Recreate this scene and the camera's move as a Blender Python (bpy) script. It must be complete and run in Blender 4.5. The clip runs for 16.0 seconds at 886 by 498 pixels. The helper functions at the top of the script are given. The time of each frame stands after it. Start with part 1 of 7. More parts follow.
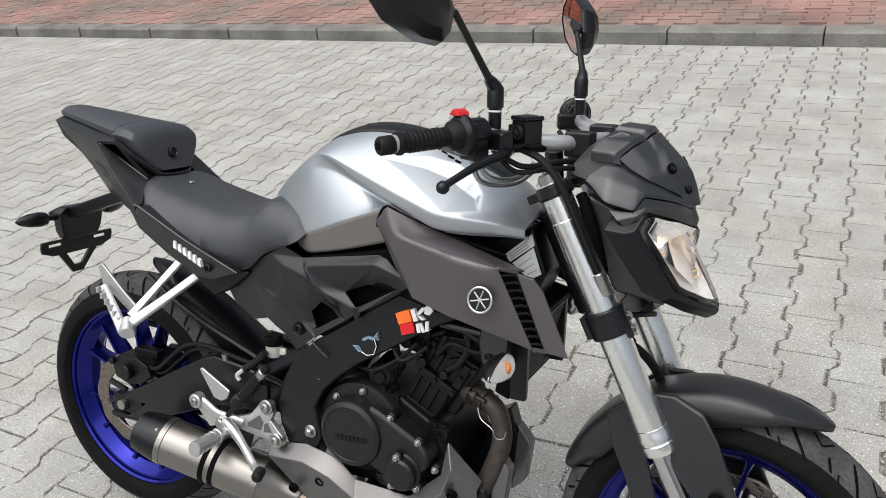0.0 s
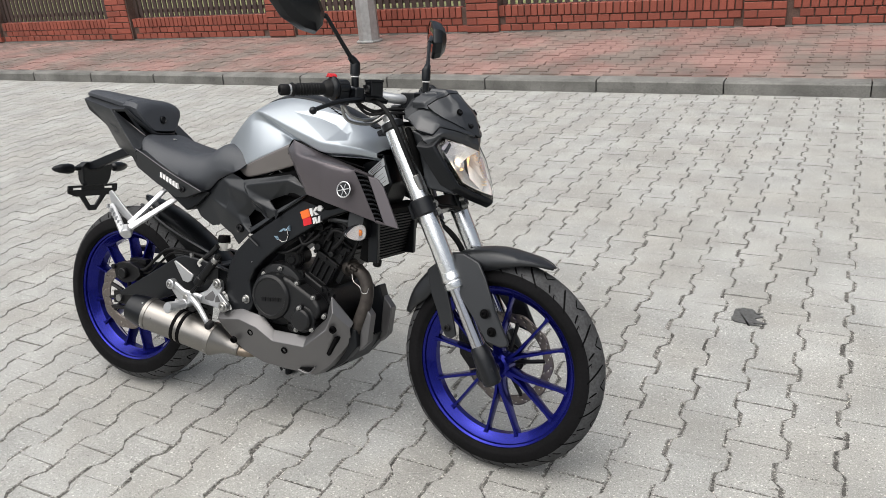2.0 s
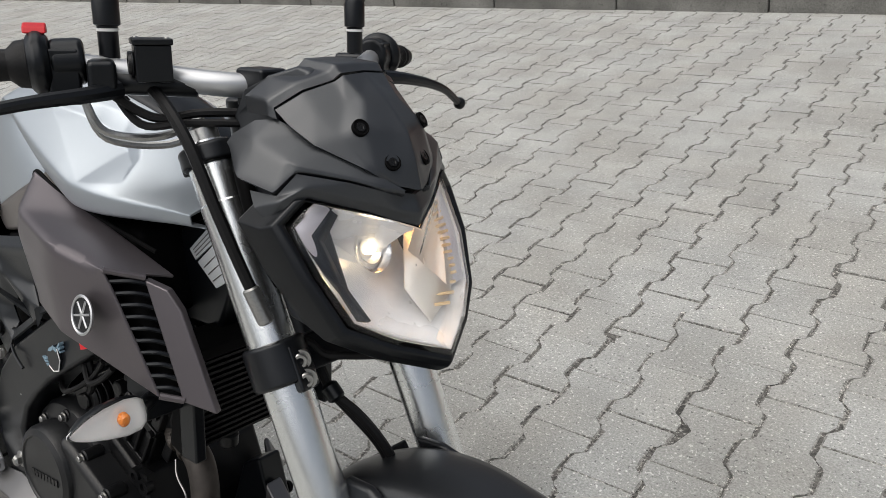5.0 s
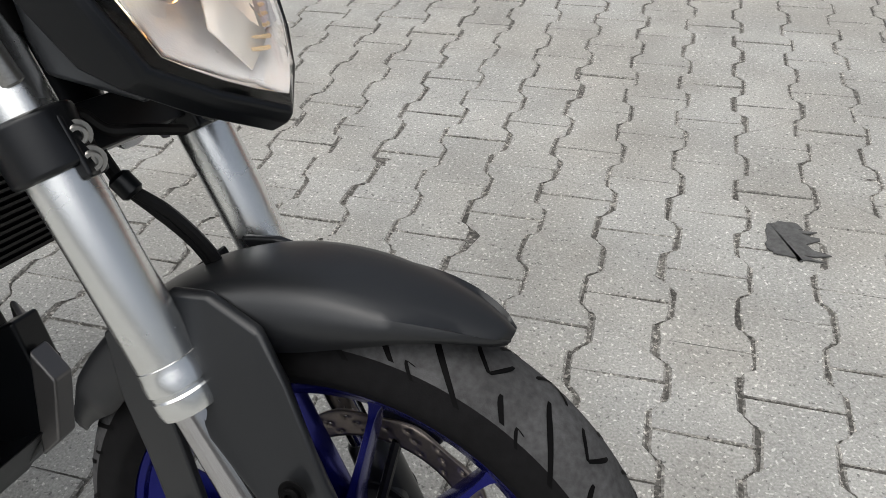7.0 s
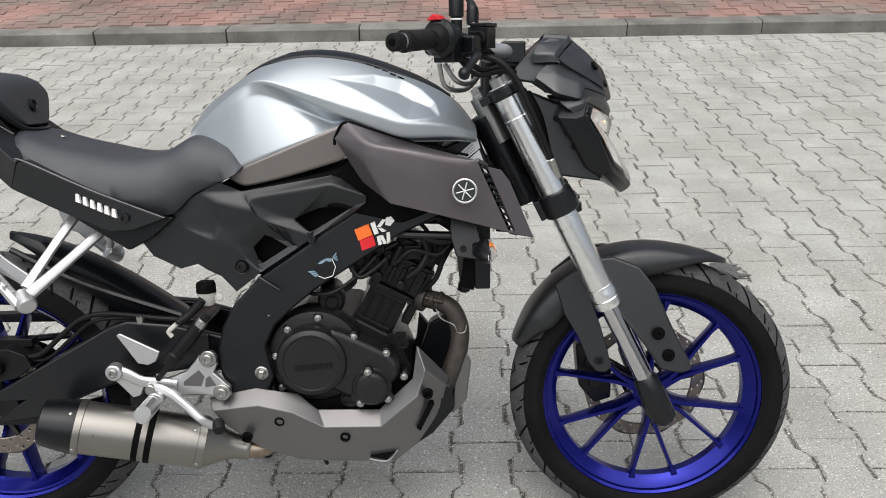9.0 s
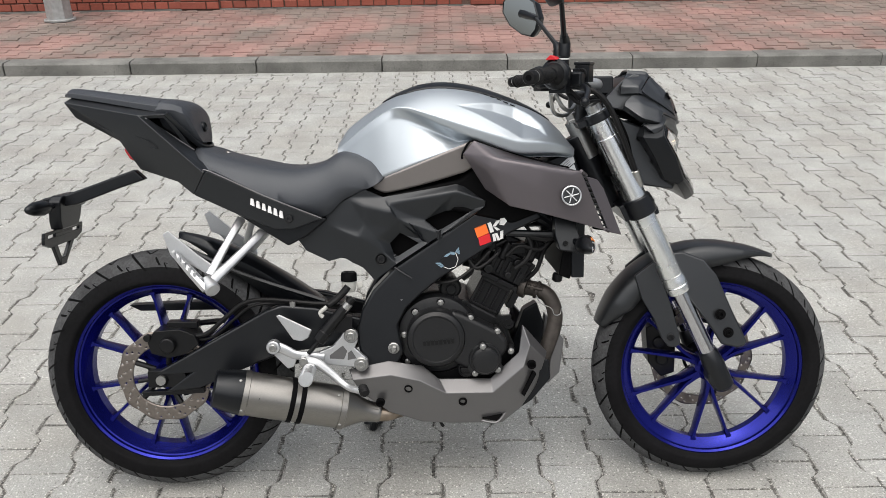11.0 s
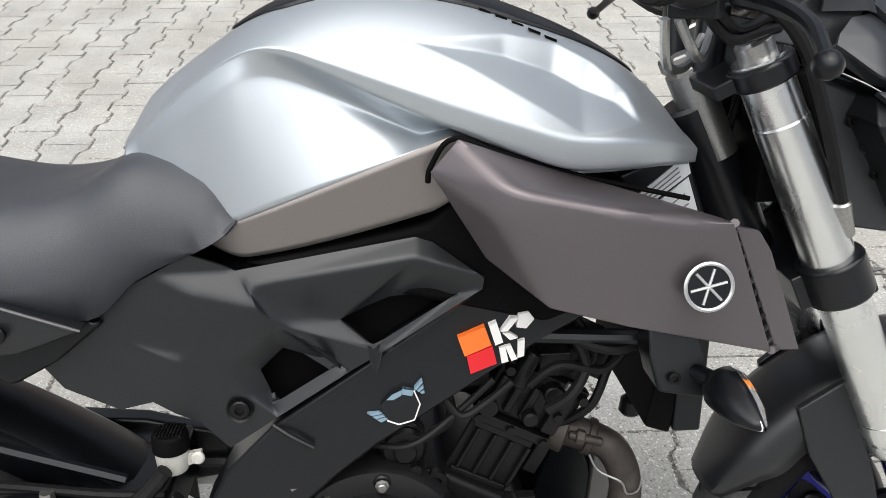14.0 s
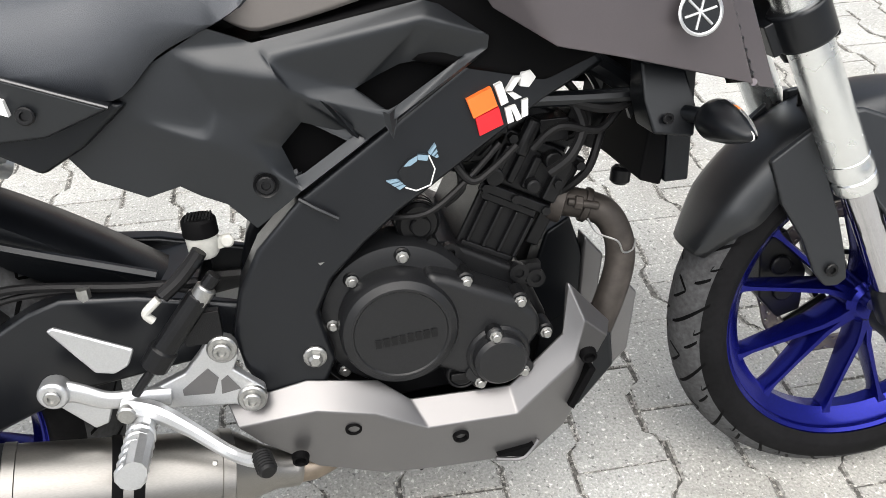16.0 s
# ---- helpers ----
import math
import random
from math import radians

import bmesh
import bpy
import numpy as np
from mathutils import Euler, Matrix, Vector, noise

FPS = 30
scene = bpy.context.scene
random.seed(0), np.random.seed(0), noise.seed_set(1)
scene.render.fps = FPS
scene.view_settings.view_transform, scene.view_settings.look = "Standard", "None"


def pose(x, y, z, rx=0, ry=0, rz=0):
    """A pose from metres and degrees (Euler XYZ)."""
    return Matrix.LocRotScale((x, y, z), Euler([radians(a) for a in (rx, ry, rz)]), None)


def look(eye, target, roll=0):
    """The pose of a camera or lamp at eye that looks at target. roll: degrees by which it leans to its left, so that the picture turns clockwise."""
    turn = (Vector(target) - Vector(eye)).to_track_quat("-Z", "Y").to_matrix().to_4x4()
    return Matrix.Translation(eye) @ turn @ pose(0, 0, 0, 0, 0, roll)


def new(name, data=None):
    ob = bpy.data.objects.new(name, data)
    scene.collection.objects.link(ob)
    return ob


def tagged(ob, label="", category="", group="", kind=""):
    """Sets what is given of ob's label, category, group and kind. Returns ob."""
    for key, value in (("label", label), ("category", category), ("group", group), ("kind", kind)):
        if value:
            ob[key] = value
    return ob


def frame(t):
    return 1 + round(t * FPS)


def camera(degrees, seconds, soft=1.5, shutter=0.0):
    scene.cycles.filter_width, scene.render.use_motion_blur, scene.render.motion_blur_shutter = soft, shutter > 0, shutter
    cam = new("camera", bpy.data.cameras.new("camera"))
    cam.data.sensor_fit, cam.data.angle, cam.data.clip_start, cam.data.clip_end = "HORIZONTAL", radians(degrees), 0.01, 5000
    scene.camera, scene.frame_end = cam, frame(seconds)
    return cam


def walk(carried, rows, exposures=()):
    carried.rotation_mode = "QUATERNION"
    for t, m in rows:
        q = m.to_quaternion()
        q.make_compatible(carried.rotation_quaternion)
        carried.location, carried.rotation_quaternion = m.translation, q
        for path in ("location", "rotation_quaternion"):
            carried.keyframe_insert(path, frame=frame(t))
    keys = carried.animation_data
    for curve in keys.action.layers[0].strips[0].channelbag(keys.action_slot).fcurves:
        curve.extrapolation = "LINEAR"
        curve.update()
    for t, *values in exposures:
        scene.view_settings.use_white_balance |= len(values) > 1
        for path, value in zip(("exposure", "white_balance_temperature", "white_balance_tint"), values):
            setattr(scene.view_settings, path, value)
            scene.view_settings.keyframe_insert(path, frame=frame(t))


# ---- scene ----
import functools
cam = camera(59.0, 16.0, soft=0.5)
PATH = [
    (0, (1.478, -1.025, 1.451), (0.589, 0.512, 0.53), -6.5),
    (0.5, (1.681, -1.269, 1.415), (0.795, 0.313, 0.569), -5.6),
    (1, (1.892, -1.421, 1.411), (0.993, 0.177, 0.61), -5.4),
    (1.5, (2.085, -1.555, 1.425), (1.185, 0.052, 0.645), -5.1),
    (2, (2.168, -1.68, 1.43), (1.269, -0.07, 0.656), -5.0),
    (2.5, (2.215, -1.727, 1.434), (1.308, -0.122, 0.659), -5.0),
    (3, (2.2, -1.565, 1.413), (1.27, 0.023, 0.631), -5.1),
    (3.2, (2.187, -1.446, 1.415), (1.243, 0.132, 0.627), -5.1),
    (5.3, (1.717, -0.247, 1.174), (0.529, 1.042, 0.211), -9.0),
    (5.5, (1.695, -0.199, 1.172), (0.527, 1.078, 0.169), -9.1),
    (6, (1.671, -0.168, 1.156), (0.633, 1.131, 0.045), -8.7),
    (6.5, (1.668, -0.204, 1.053), (0.894, 1.183, -0.163), -5.8),
    (7, (1.603, -0.36, 1.012), (1.114, 1.131, -0.228), -3.0),
    (7.2, (1.56, -0.427, 1.029), (1.186, 1.093, -0.215), -1.2),
    (7.5, (1.491, -0.595, 1.089), (1.242, 0.983, -0.115), -0.8),
    (8, (1.266, -0.866, 1.225), (1.16, 0.792, 0.112), -0.5),
    (8.5, (1.07, -1.085, 1.31), (1.017, 0.636, 0.293), -0.9),
    (9, (0.972, -1.345, 1.343), (0.926, 0.427, 0.418), -1.2),
    (9.5, (0.825, -1.601, 1.387), (0.782, 0.204, 0.527), -1.2),
    (9.7, (0.771, -1.686, 1.399), (0.739, 0.13, 0.561), -1.0),
    (11.8, (0.69, -1.646, 1.435), (0.694, 0.121, 0.497), -0.6),
    (12, (0.691, -1.538, 1.408), (0.697, 0.21, 0.435), -0.6),
    (12.5, (0.726, -1.225, 1.338), (0.742, 0.47, 0.277), -0.6),
    (13, (0.741, -0.934, 1.237), (0.766, 0.72, 0.114), -0.5),
    (13.5, (0.722, -0.691, 1.185), (0.786, 0.941, 0.031), 0.1),
    (14, (0.721, -0.591, 1.2), (0.808, 1.053, 0.065), 0.5),
    (14.5, (0.725, -0.559, 1.267), (0.838, 1.075, 0.12), 1.0),
    (15, (0.716, -0.591, 1.214), (0.851, 1.018, 0.033), 0.9),
    (15.5, (0.698, -0.662, 1.119), (0.854, 0.915, -0.101), 0.2),
    (16, (0.628, -0.725, 1.096), (0.862, 0.79, -0.188), -0.9),
]
walk(cam, [(t, look(eye, target, roll)) for t, eye, target, roll in PATH],
     exposures=[(0.0, 1.04), (1.0, 1.04), (2.0, 1.04), (3.2, 1.00), (5.3, 0.70), (6.0, 0.68), (7.0, 0.76), (8.0, 0.92), (9.7, 1.02), (11.8, 1.04), (13.0, 1.16), (13.6, 1.31), (14.1, 1.27), (14.5, 1.18), (15.0, 1.15), (15.5, 1.31), (16.0, 1.70)])

# ---- sky and light ----
SUN_UP, SUN_TURN = 70.0, 196.0
world = bpy.data.worlds.new("sky")
scene.world = world
world.use_nodes = True
_wn, _wl = world.node_tree.nodes, world.node_tree.links
_sky = _wn.new("ShaderNodeTexSky")
_sky.sky_type, _sky.sun_disc = "NISHITA", False
_sky.sun_elevation, _sky.sun_rotation = radians(SUN_UP), radians(SUN_TURN)
_sky.dust_density, _sky.air_density, _sky.ozone_density = 6.0, 1.0, 1.0
# an overcast sky: the blue is washed out by cloud
_hsv = _wn.new("ShaderNodeHueSaturation")
_hsv.inputs["Saturation"].default_value = 0.50
_wl.new(_sky.outputs["Color"], _hsv.inputs["Color"])
_wl.new(_hsv.outputs["Color"], _wn["Background"].inputs["Color"])
_wn["Background"].inputs["Strength"].default_value = 0.06

sun_data = bpy.data.lights.new("sun", "SUN")
sun_data.energy, sun_data.angle, sun_data.color = 1.5, radians(100), (1.0, 0.975, 0.93)
sun = new("sun", sun_data)
sun.rotation_euler = (radians(90 - SUN_UP), 0, radians(180 - SUN_TURN))


# ---- materials ----
def material(name, color, rough=0.5, metal=0.0, grain=0.0, grain_size=200.0, bump=0.0, bump_size=400.0, stain=0.0, stain_size=6.0,
             vary=0.0, coat=0.0, stretch=None, spec=0.5, specks=0.0, speck_size=500.0, pits=0.0, pit_size=90.0, tint=None, dirt=None, dirt_size=1.0, speck_low=0.66, placed=False):
    """A surface with grain, broad staining, fine relief and, for pieces, a shade of their own."""
    m = bpy.data.materials.new(name)
    m.use_nodes = True
    n, l = m.node_tree.nodes, m.node_tree.links
    b = n["Principled BSDF"]
    b.inputs["Roughness"].default_value = rough
    b.inputs["Metallic"].default_value = metal
    b.inputs["Specular IOR Level"].default_value = spec
    b.inputs["Coat Weight"].default_value = coat
    if tint:
        b.inputs["Specular Tint"].default_value = (*tint, 1)
    b.inputs["Coat Roughness"].default_value = 0.08
    co = n.new("ShaderNodeTexCoord")
    mp = n.new("ShaderNodeMapping")
    l.new(n.new("ShaderNodeNewGeometry").outputs["Position"] if placed else co.outputs["Object"], mp.inputs["Vector"])
    if stretch:
        mp.inputs["Scale"].default_value = stretch

    def noise_at(size, detail):
        t = n.new("ShaderNodeTexNoise")
        t.inputs["Scale"].default_value, t.inputs["Detail"].default_value = size, detail
        l.new(mp.outputs["Vector"], t.inputs["Vector"])
        return t.outputs["Fac"]

    def spread(fac, amount):
        r = n.new("ShaderNodeMapRange")
        r.inputs["From Min"].default_value, r.inputs["From Max"].default_value = 0.3, 0.7
        r.inputs["To Min"].default_value, r.inputs["To Max"].default_value = 1 - amount, 1 + amount
        l.new(fac, r.inputs["Value"])
        return r.outputs["Result"]

    factors = []
    if grain:
        factors.append(spread(noise_at(grain_size, 3), grain))
    if stain:
        factors.append(spread(noise_at(stain_size, 6), stain))
    for amount, size, low in ((specks, speck_size, speck_low), (-pits, pit_size, 0.64)):
        if amount:
            r = n.new("ShaderNodeMapRange")
            r.inputs["From Min"].default_value, r.inputs["From Max"].default_value = low, low + 0.06
            r.inputs["To Min"].default_value, r.inputs["To Max"].default_value = 1, 1 + amount
            l.new(noise_at(size, 2), r.inputs["Value"])
            factors.append(r.outputs["Result"])
    if vary:
        info = n.new("ShaderNodeObjectInfo")
        geo = n.new("ShaderNodeNewGeometry")
        add = n.new("ShaderNodeMath")
        add.operation = "ADD"
        l.new(info.outputs["Random"], add.inputs[0])
        l.new(geo.outputs["Random Per Island"], add.inputs[1])
        fr = n.new("ShaderNodeMath")
        fr.operation = "FRACT"
        l.new(add.outputs[0], fr.inputs[0])
        r = n.new("ShaderNodeMapRange")
        r.inputs["To Min"].default_value, r.inputs["To Max"].default_value = 1 - vary, 1 + vary
        l.new(fr.outputs[0], r.inputs["Value"])
        factors.append(r.outputs["Result"])
    out = None
    for f in factors:
        if out is None:
            out = f
            continue
        k = n.new("ShaderNodeMath")
        k.operation = "MULTIPLY"
        l.new(out, k.inputs[0])
        l.new(f, k.inputs[1])
        out = k.outputs[0]
    if out is None:
        b.inputs["Base Color"].default_value = (*color, 1)
    else:
        mix = n.new("ShaderNodeMix")
        mix.data_type, mix.blend_type = "RGBA", "MULTIPLY"
        mix.inputs[0].default_value = 1.0
        mix.inputs[6].default_value = (*color, 1)
        if dirt:
            patch = n.new("ShaderNodeMix")
            patch.data_type = "RGBA"
            r = n.new("ShaderNodeMapRange")
            r.inputs["From Min"].default_value, r.inputs["From Max"].default_value = 0.40, 0.60
            l.new(noise_at(dirt_size, 7), r.inputs["Value"])
            l.new(r.outputs["Result"], patch.inputs[0])
            patch.inputs[6].default_value, patch.inputs[7].default_value = (*color, 1), (*dirt, 1)
            l.new(patch.outputs[2], mix.inputs[6])
        l.new(out, mix.inputs[7])
        l.new(mix.outputs[2], b.inputs["Base Color"])
    if bump:
        bp = n.new("ShaderNodeBump")
        bp.inputs["Strength"].default_value, bp.inputs["Distance"].default_value = bump, 0.002
        l.new(noise_at(bump_size, 2), bp.inputs["Height"])
        l.new(bp.outputs["Normal"], b.inputs["Normal"])
    if grain or stain:
        rr = n.new("ShaderNodeMapRange")
        swing = 0.08 if metal < 0.5 else 0.08 * rough
        rr.inputs["To Min"].default_value, rr.inputs["To Max"].default_value = max(rough - swing, 0.02), min(rough + swing, 1)
        l.new(noise_at(stain_size * 3, 4), rr.inputs["Value"])
        l.new(rr.outputs["Result"], b.inputs["Roughness"])
    return m


def glass(name, color=(1, 1, 1), rough=0.0, ior=1.45):
    m = bpy.data.materials.new(name)
    m.use_nodes = True
    b = m.node_tree.nodes["Principled BSDF"]
    b.inputs["Base Color"].default_value = (*color, 1)
    b.inputs["Roughness"].default_value, b.inputs["IOR"].default_value = rough, ior
    b.inputs["Transmission Weight"].default_value = 1.0
    return m


def glowing(name, color, strength):
    m = bpy.data.materials.new(name)
    m.use_nodes = True
    b = m.node_tree.nodes["Principled BSDF"]
    b.inputs["Base Color"].default_value = (*color, 1)
    b.inputs["Emission Color"].default_value, b.inputs["Emission Strength"].default_value = (*color, 1), strength
    return m


M_PAVER = material("concrete_paver", (0.338, 0.342, 0.328), 0.92, grain=0.24, grain_size=230, bump=1.0, bump_size=240, stain=0.14, stain_size=4.0, vary=0.045, specks=0.70, speck_size=135, speck_low=0.615, pits=0.50, pit_size=120, dirt=(0.305, 0.302, 0.282), dirt_size=2.4, placed=True)
M_EDGE = material("darker_paver_edge", (0.226, 0.223, 0.208), 0.95, grain=0.55, grain_size=150, bump=1.0, bump_size=180, stain=0.4, stain_size=9, specks=1.1, speck_size=140, speck_low=0.58, pits=0.75, pit_size=120, placed=True)
M_JOINT = material("joint_sand", (0.096, 0.093, 0.085), 0.95, grain=0.6, grain_size=140, bump=1.0, bump_size=220, stain=0.45, stain_size=7, specks=2.2, speck_size=150, speck_low=0.56, pits=0.7, pit_size=100, placed=True)
M_KERB = material("kerb_concrete", (0.165, 0.163, 0.152), 0.9, grain=0.2, grain_size=120, bump=0.6, bump_size=150, stain=0.34, stain_size=4, vary=0.10, pits=0.3, pit_size=40, placed=True)
M_REDPAVER = material("red_paver", (0.262, 0.158, 0.138), 0.9, dirt=(0.185, 0.150, 0.131), dirt_size=1.4, grain=0.16, grain_size=120, bump=0.4, bump_size=200, stain=0.25, stain_size=1.6, vary=0.08, placed=True)
M_BRICK = material("clinker_brick", (0.27, 0.072, 0.047), 0.6, grain=0.12, grain_size=90, bump=0.3, bump_size=160, stain=0.18, stain_size=3, vary=0.16)
M_MORTAR = material("dark_mortar", (0.12, 0.08, 0.065), 0.95, grain=0.3, grain_size=90, stain=0.25)
M_FENCE = material("fence_wood", (0.06, 0.04, 0.035), 0.7, grain=0.2, grain_size=60, stretch=(1, 1, 0.1))
M_GRASS = material("lawn", (0.17, 0.18, 0.07), 0.9, grain=0.4, grain_size=20, stain=0.4, stain_size=1.0)
M_GALV = material("galvanised_steel", (0.42, 0.43, 0.43), 0.5, metal=0.6, grain=0.1, grain_size=30, stain=0.15, stain_size=7)
M_OIL = material("oil_stain", (0.082, 0.083, 0.082), 0.55, grain=0.3, grain_size=90, bump=0.3)

M_BLACK = material("black_plastic", (0.0034, 0.0040, 0.0052), 0.33, spec=0.36, tint=(0.94, 0.97, 1.0), grain=0.1, grain_size=700, bump=0.06, bump_size=1500, stain=0.1)
M_MASK = material("satin_black_plastic", (0.0160, 0.0176, 0.0204), 0.36, spec=0.75, tint=(0.94, 0.97, 1.0), grain=0.08, grain_size=700, bump=0.05, bump_size=1500, stain=0.1)
M_GUARD = material("mudguard_plastic", (0.0105, 0.0114, 0.0130), 0.38, spec=0.55, tint=(0.94, 0.97, 1.0), grain=0.08, grain_size=700, bump=0.05, bump_size=1500, stain=0.1)
M_PANEL = material("side_panel_plastic", (0.0098, 0.0110, 0.0128), 0.36, spec=0.48, tint=(0.94, 0.97, 1.0), grain=0.08, grain_size=700, bump=0.05, bump_size=1500, stain=0.1)
M_FRAME = material("matt_black_paint", (0.0056, 0.0062, 0.0076), 0.31, spec=0.42, tint=(0.95, 0.975, 1.0), grain=0.06, grain_size=500, bump=0.03, bump_size=1400)
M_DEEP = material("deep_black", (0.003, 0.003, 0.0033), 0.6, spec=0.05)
M_COVER = material("engine_cover_paint", (0.0090, 0.0094, 0.0104), 0.36, spec=0.36, grain=0.12, grain_size=300, bump=0.12, bump_size=900)
M_ENGINE = material("engine_black", (0.0050, 0.0052, 0.0058), 0.32, spec=0.26, grain=0.15, grain_size=300, bump=0.15, bump_size=900)
M_RUBBER = material("rubber", (0.006, 0.006, 0.0065), 0.5, spec=0.22, grain=0.1, grain_size=300, bump=0.1)
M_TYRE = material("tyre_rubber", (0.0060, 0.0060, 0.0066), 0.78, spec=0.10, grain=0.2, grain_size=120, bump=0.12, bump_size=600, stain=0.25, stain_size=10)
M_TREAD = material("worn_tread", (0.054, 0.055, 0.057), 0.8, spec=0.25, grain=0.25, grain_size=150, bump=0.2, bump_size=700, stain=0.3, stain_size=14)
M_BLUE = material("blue_metallic", (0.007, 0.010, 0.175), 0.24, metal=0.8, coat=0.12, grain=0.05, grain_size=800)
M_SILVER = material("satin_silver", (0.43, 0.470, 0.505), 0.38, metal=0.72, grain=0.02, grain_size=900)
M_GRAPHITE = material("graphite_matt", (0.118, 0.106, 0.114), 0.35, metal=0.6, grain=0.03, grain_size=900)
M_TAUPE = material("taupe_satin", (0.20, 0.185, 0.178), 0.36, metal=0.6, grain=0.03, grain_size=900)
M_GREY = material("grey_satin", (0.160, 0.158, 0.160), 0.36, metal=0.75, grain=0.03, grain_size=900)
M_ALU = material("cast_aluminium", (0.55, 0.56, 0.57), 0.36, metal=0.85, grain=0.05, grain_size=500, bump=0.08, bump_size=900)
M_FORK = material("anodised_fork", (0.88, 0.90, 0.90), 0.27, metal=1.0, grain=0.015, grain_size=400)
M_CHROME = material("chrome", (0.58, 0.58, 0.60), 0.12, metal=1.0)
M_STEEL = material("brushed_steel", (0.255, 0.246, 0.231), 0.37, metal=1.0, grain=0.06, grain_size=140, stretch=(0.2, 6, 6))
M_BOLT = material("zinc_bolt", (0.36, 0.36, 0.35), 0.32, metal=0.9, grain=0.1, grain_size=400)
M_DISC = material("brake_steel", (0.21, 0.185, 0.165), 0.36, metal=0.9, grain=0.08, grain_size=200)
M_SEAT = material("seat_vinyl", (0.0345, 0.0380, 0.0450), 0.46, tint=(0.94, 0.97, 1.0), spec=0.55, grain=0.12, grain_size=900, bump=0.25, bump_size=1300)
M_WHITE = material("white_vinyl", (0.75, 0.75, 0.74), 0.5)
M_MILK = material("milky_plastic", (0.46, 0.46, 0.43), 0.35, grain=0.05)
M_LABEL = material("foil_label", (0.60, 0.63, 0.65), 0.38, metal=0.15)
M_ORANGE = material("orange_vinyl", (0.85, 0.16, 0.02), 0.5)
M_RED = material("red_vinyl", (0.62, 0.012, 0.02), 0.45)
M_MIRROR = material("mirror_glass", (0.8, 0.82, 0.82), 0.02, metal=1.0)
M_REFL = material("bright_reflector", (0.85, 0.85, 0.85), 0.18, metal=1.0, grain=0.1, grain_size=60)
M_SKY = material("pale_blue_vinyl", (0.17, 0.26, 0.33), 0.45)
M_LENS = glass("clear_lens")
M_AMBER = material("amber", (0.85, 0.25, 0.03), 0.25, coat=0.5)
M_TAIL = material("tail_red", (0.5, 0.004, 0.01), 0.2, coat=1.0)


# ---- building blocks ----
def link_mesh(name, verts, faces, mat, parent=None, label="", smooth=35, bevel=0.0, segs=2, thick=0.0, thick_off=-1.0, lim=25, soft=0):
    me = bpy.data.meshes.new(name)
    me.from_pydata([tuple(v) for v in verts], [], faces)
    bm = bmesh.new()
    bm.from_mesh(me)
    bmesh.ops.remove_doubles(bm, verts=bm.verts, dist=1e-6)
    bmesh.ops.recalc_face_normals(bm, faces=bm.faces)
    if soft:
        # moulded plastic: the creases are rounded, the outline stays
        bmesh.ops.triangulate(bm, faces=bm.faces)
        bmesh.ops.subdivide_edges(bm, edges=bm.edges, cuts=6, use_grid_fill=True)
        inner = [q for q in bm.verts if not q.is_boundary]
        for _ in range(soft):
            bmesh.ops.smooth_vert(bm, verts=inner, factor=0.5, use_axis_x=True, use_axis_y=True, use_axis_z=True)
    bm.to_mesh(me)
    bm.free()
    return link_data(name, me, mat, parent, label, smooth, bevel, segs, thick, thick_off, lim)


def link_data(name, me, mat, parent=None, label="", smooth=35, bevel=0.0, segs=2, thick=0.0, thick_off=-1.0, lim=25):
    me.materials.append(mat)
    if smooth:
        me.polygons.foreach_set("use_smooth", [True] * len(me.polygons))
        me.set_sharp_from_angle(angle=radians(smooth))
    ob = new(name, me)
    if thick:
        s = ob.modifiers.new("thickness", "SOLIDIFY")
        s.thickness, s.offset, s.use_even_offset = thick, thick_off, True
    if bevel:
        b = ob.modifiers.new("edge", "BEVEL")
        b.width, b.segments, b.limit_method, b.angle_limit, b.use_clamp_overlap = bevel, segs, "ANGLE", radians(lim), True
        b.harden_normals = True
        me.polygons.foreach_set("use_smooth", [True] * len(me.polygons))
    if parent:
        ob.parent = parent
    if label:
        ob["label"] = label
    return ob


TAPER = []


def tapered(shape):
    """Narrows a shape towards the tail of the machine."""
    out = []
    for x, y, z in shape[0]:
        d = max(0.030 - 0.032 * x, 0.0)
        out.append((x, y - math.copysign(d, y) if abs(y) > 0.06 else y * (1 - d / 0.06), z))
    return out, shape[1]


def part(name, shape, mat, parent, label="", **kw):
    """One mesh from (verts, faces), or from several joined."""
    if isinstance(shape, list):
        shape = join(*shape)
    if TAPER:
        shape = tapered(shape)
    return link_mesh(name, shape[0], shape[1], mat, parent, label, **kw)


def parts(name, shapes, mat, parent, label="", **kw):
    """The same part several times: one mesh object for each shape."""
    return [part(name, shape, mat, parent, label, **kw) for shape in shapes]


def join(*shapes):
    v, f = [], []
    for sv, sf in shapes:
        o = len(v)
        v += [tuple(p) for p in sv]
        f += [tuple(i + o for i in q) for q in sf]
    return v, f


def moved(shape, m):
    return [tuple(m @ Vector(p)) for p in shape[0]], shape[1]


def flipped(shape):
    return [(x, -y, z) for x, y, z in shape[0]], [tuple(reversed(f)) for f in shape[1]]


def box(x0, x1, y0, y1, z0, z1):
    v = [(x, y, z) for x in (x0, x1) for y in (y0, y1) for z in (z0, z1)]
    return v, [(0, 1, 3, 2), (4, 6, 7, 5), (0, 4, 5, 1), (2, 3, 7, 6), (0, 2, 6, 4), (1, 5, 7, 3)]


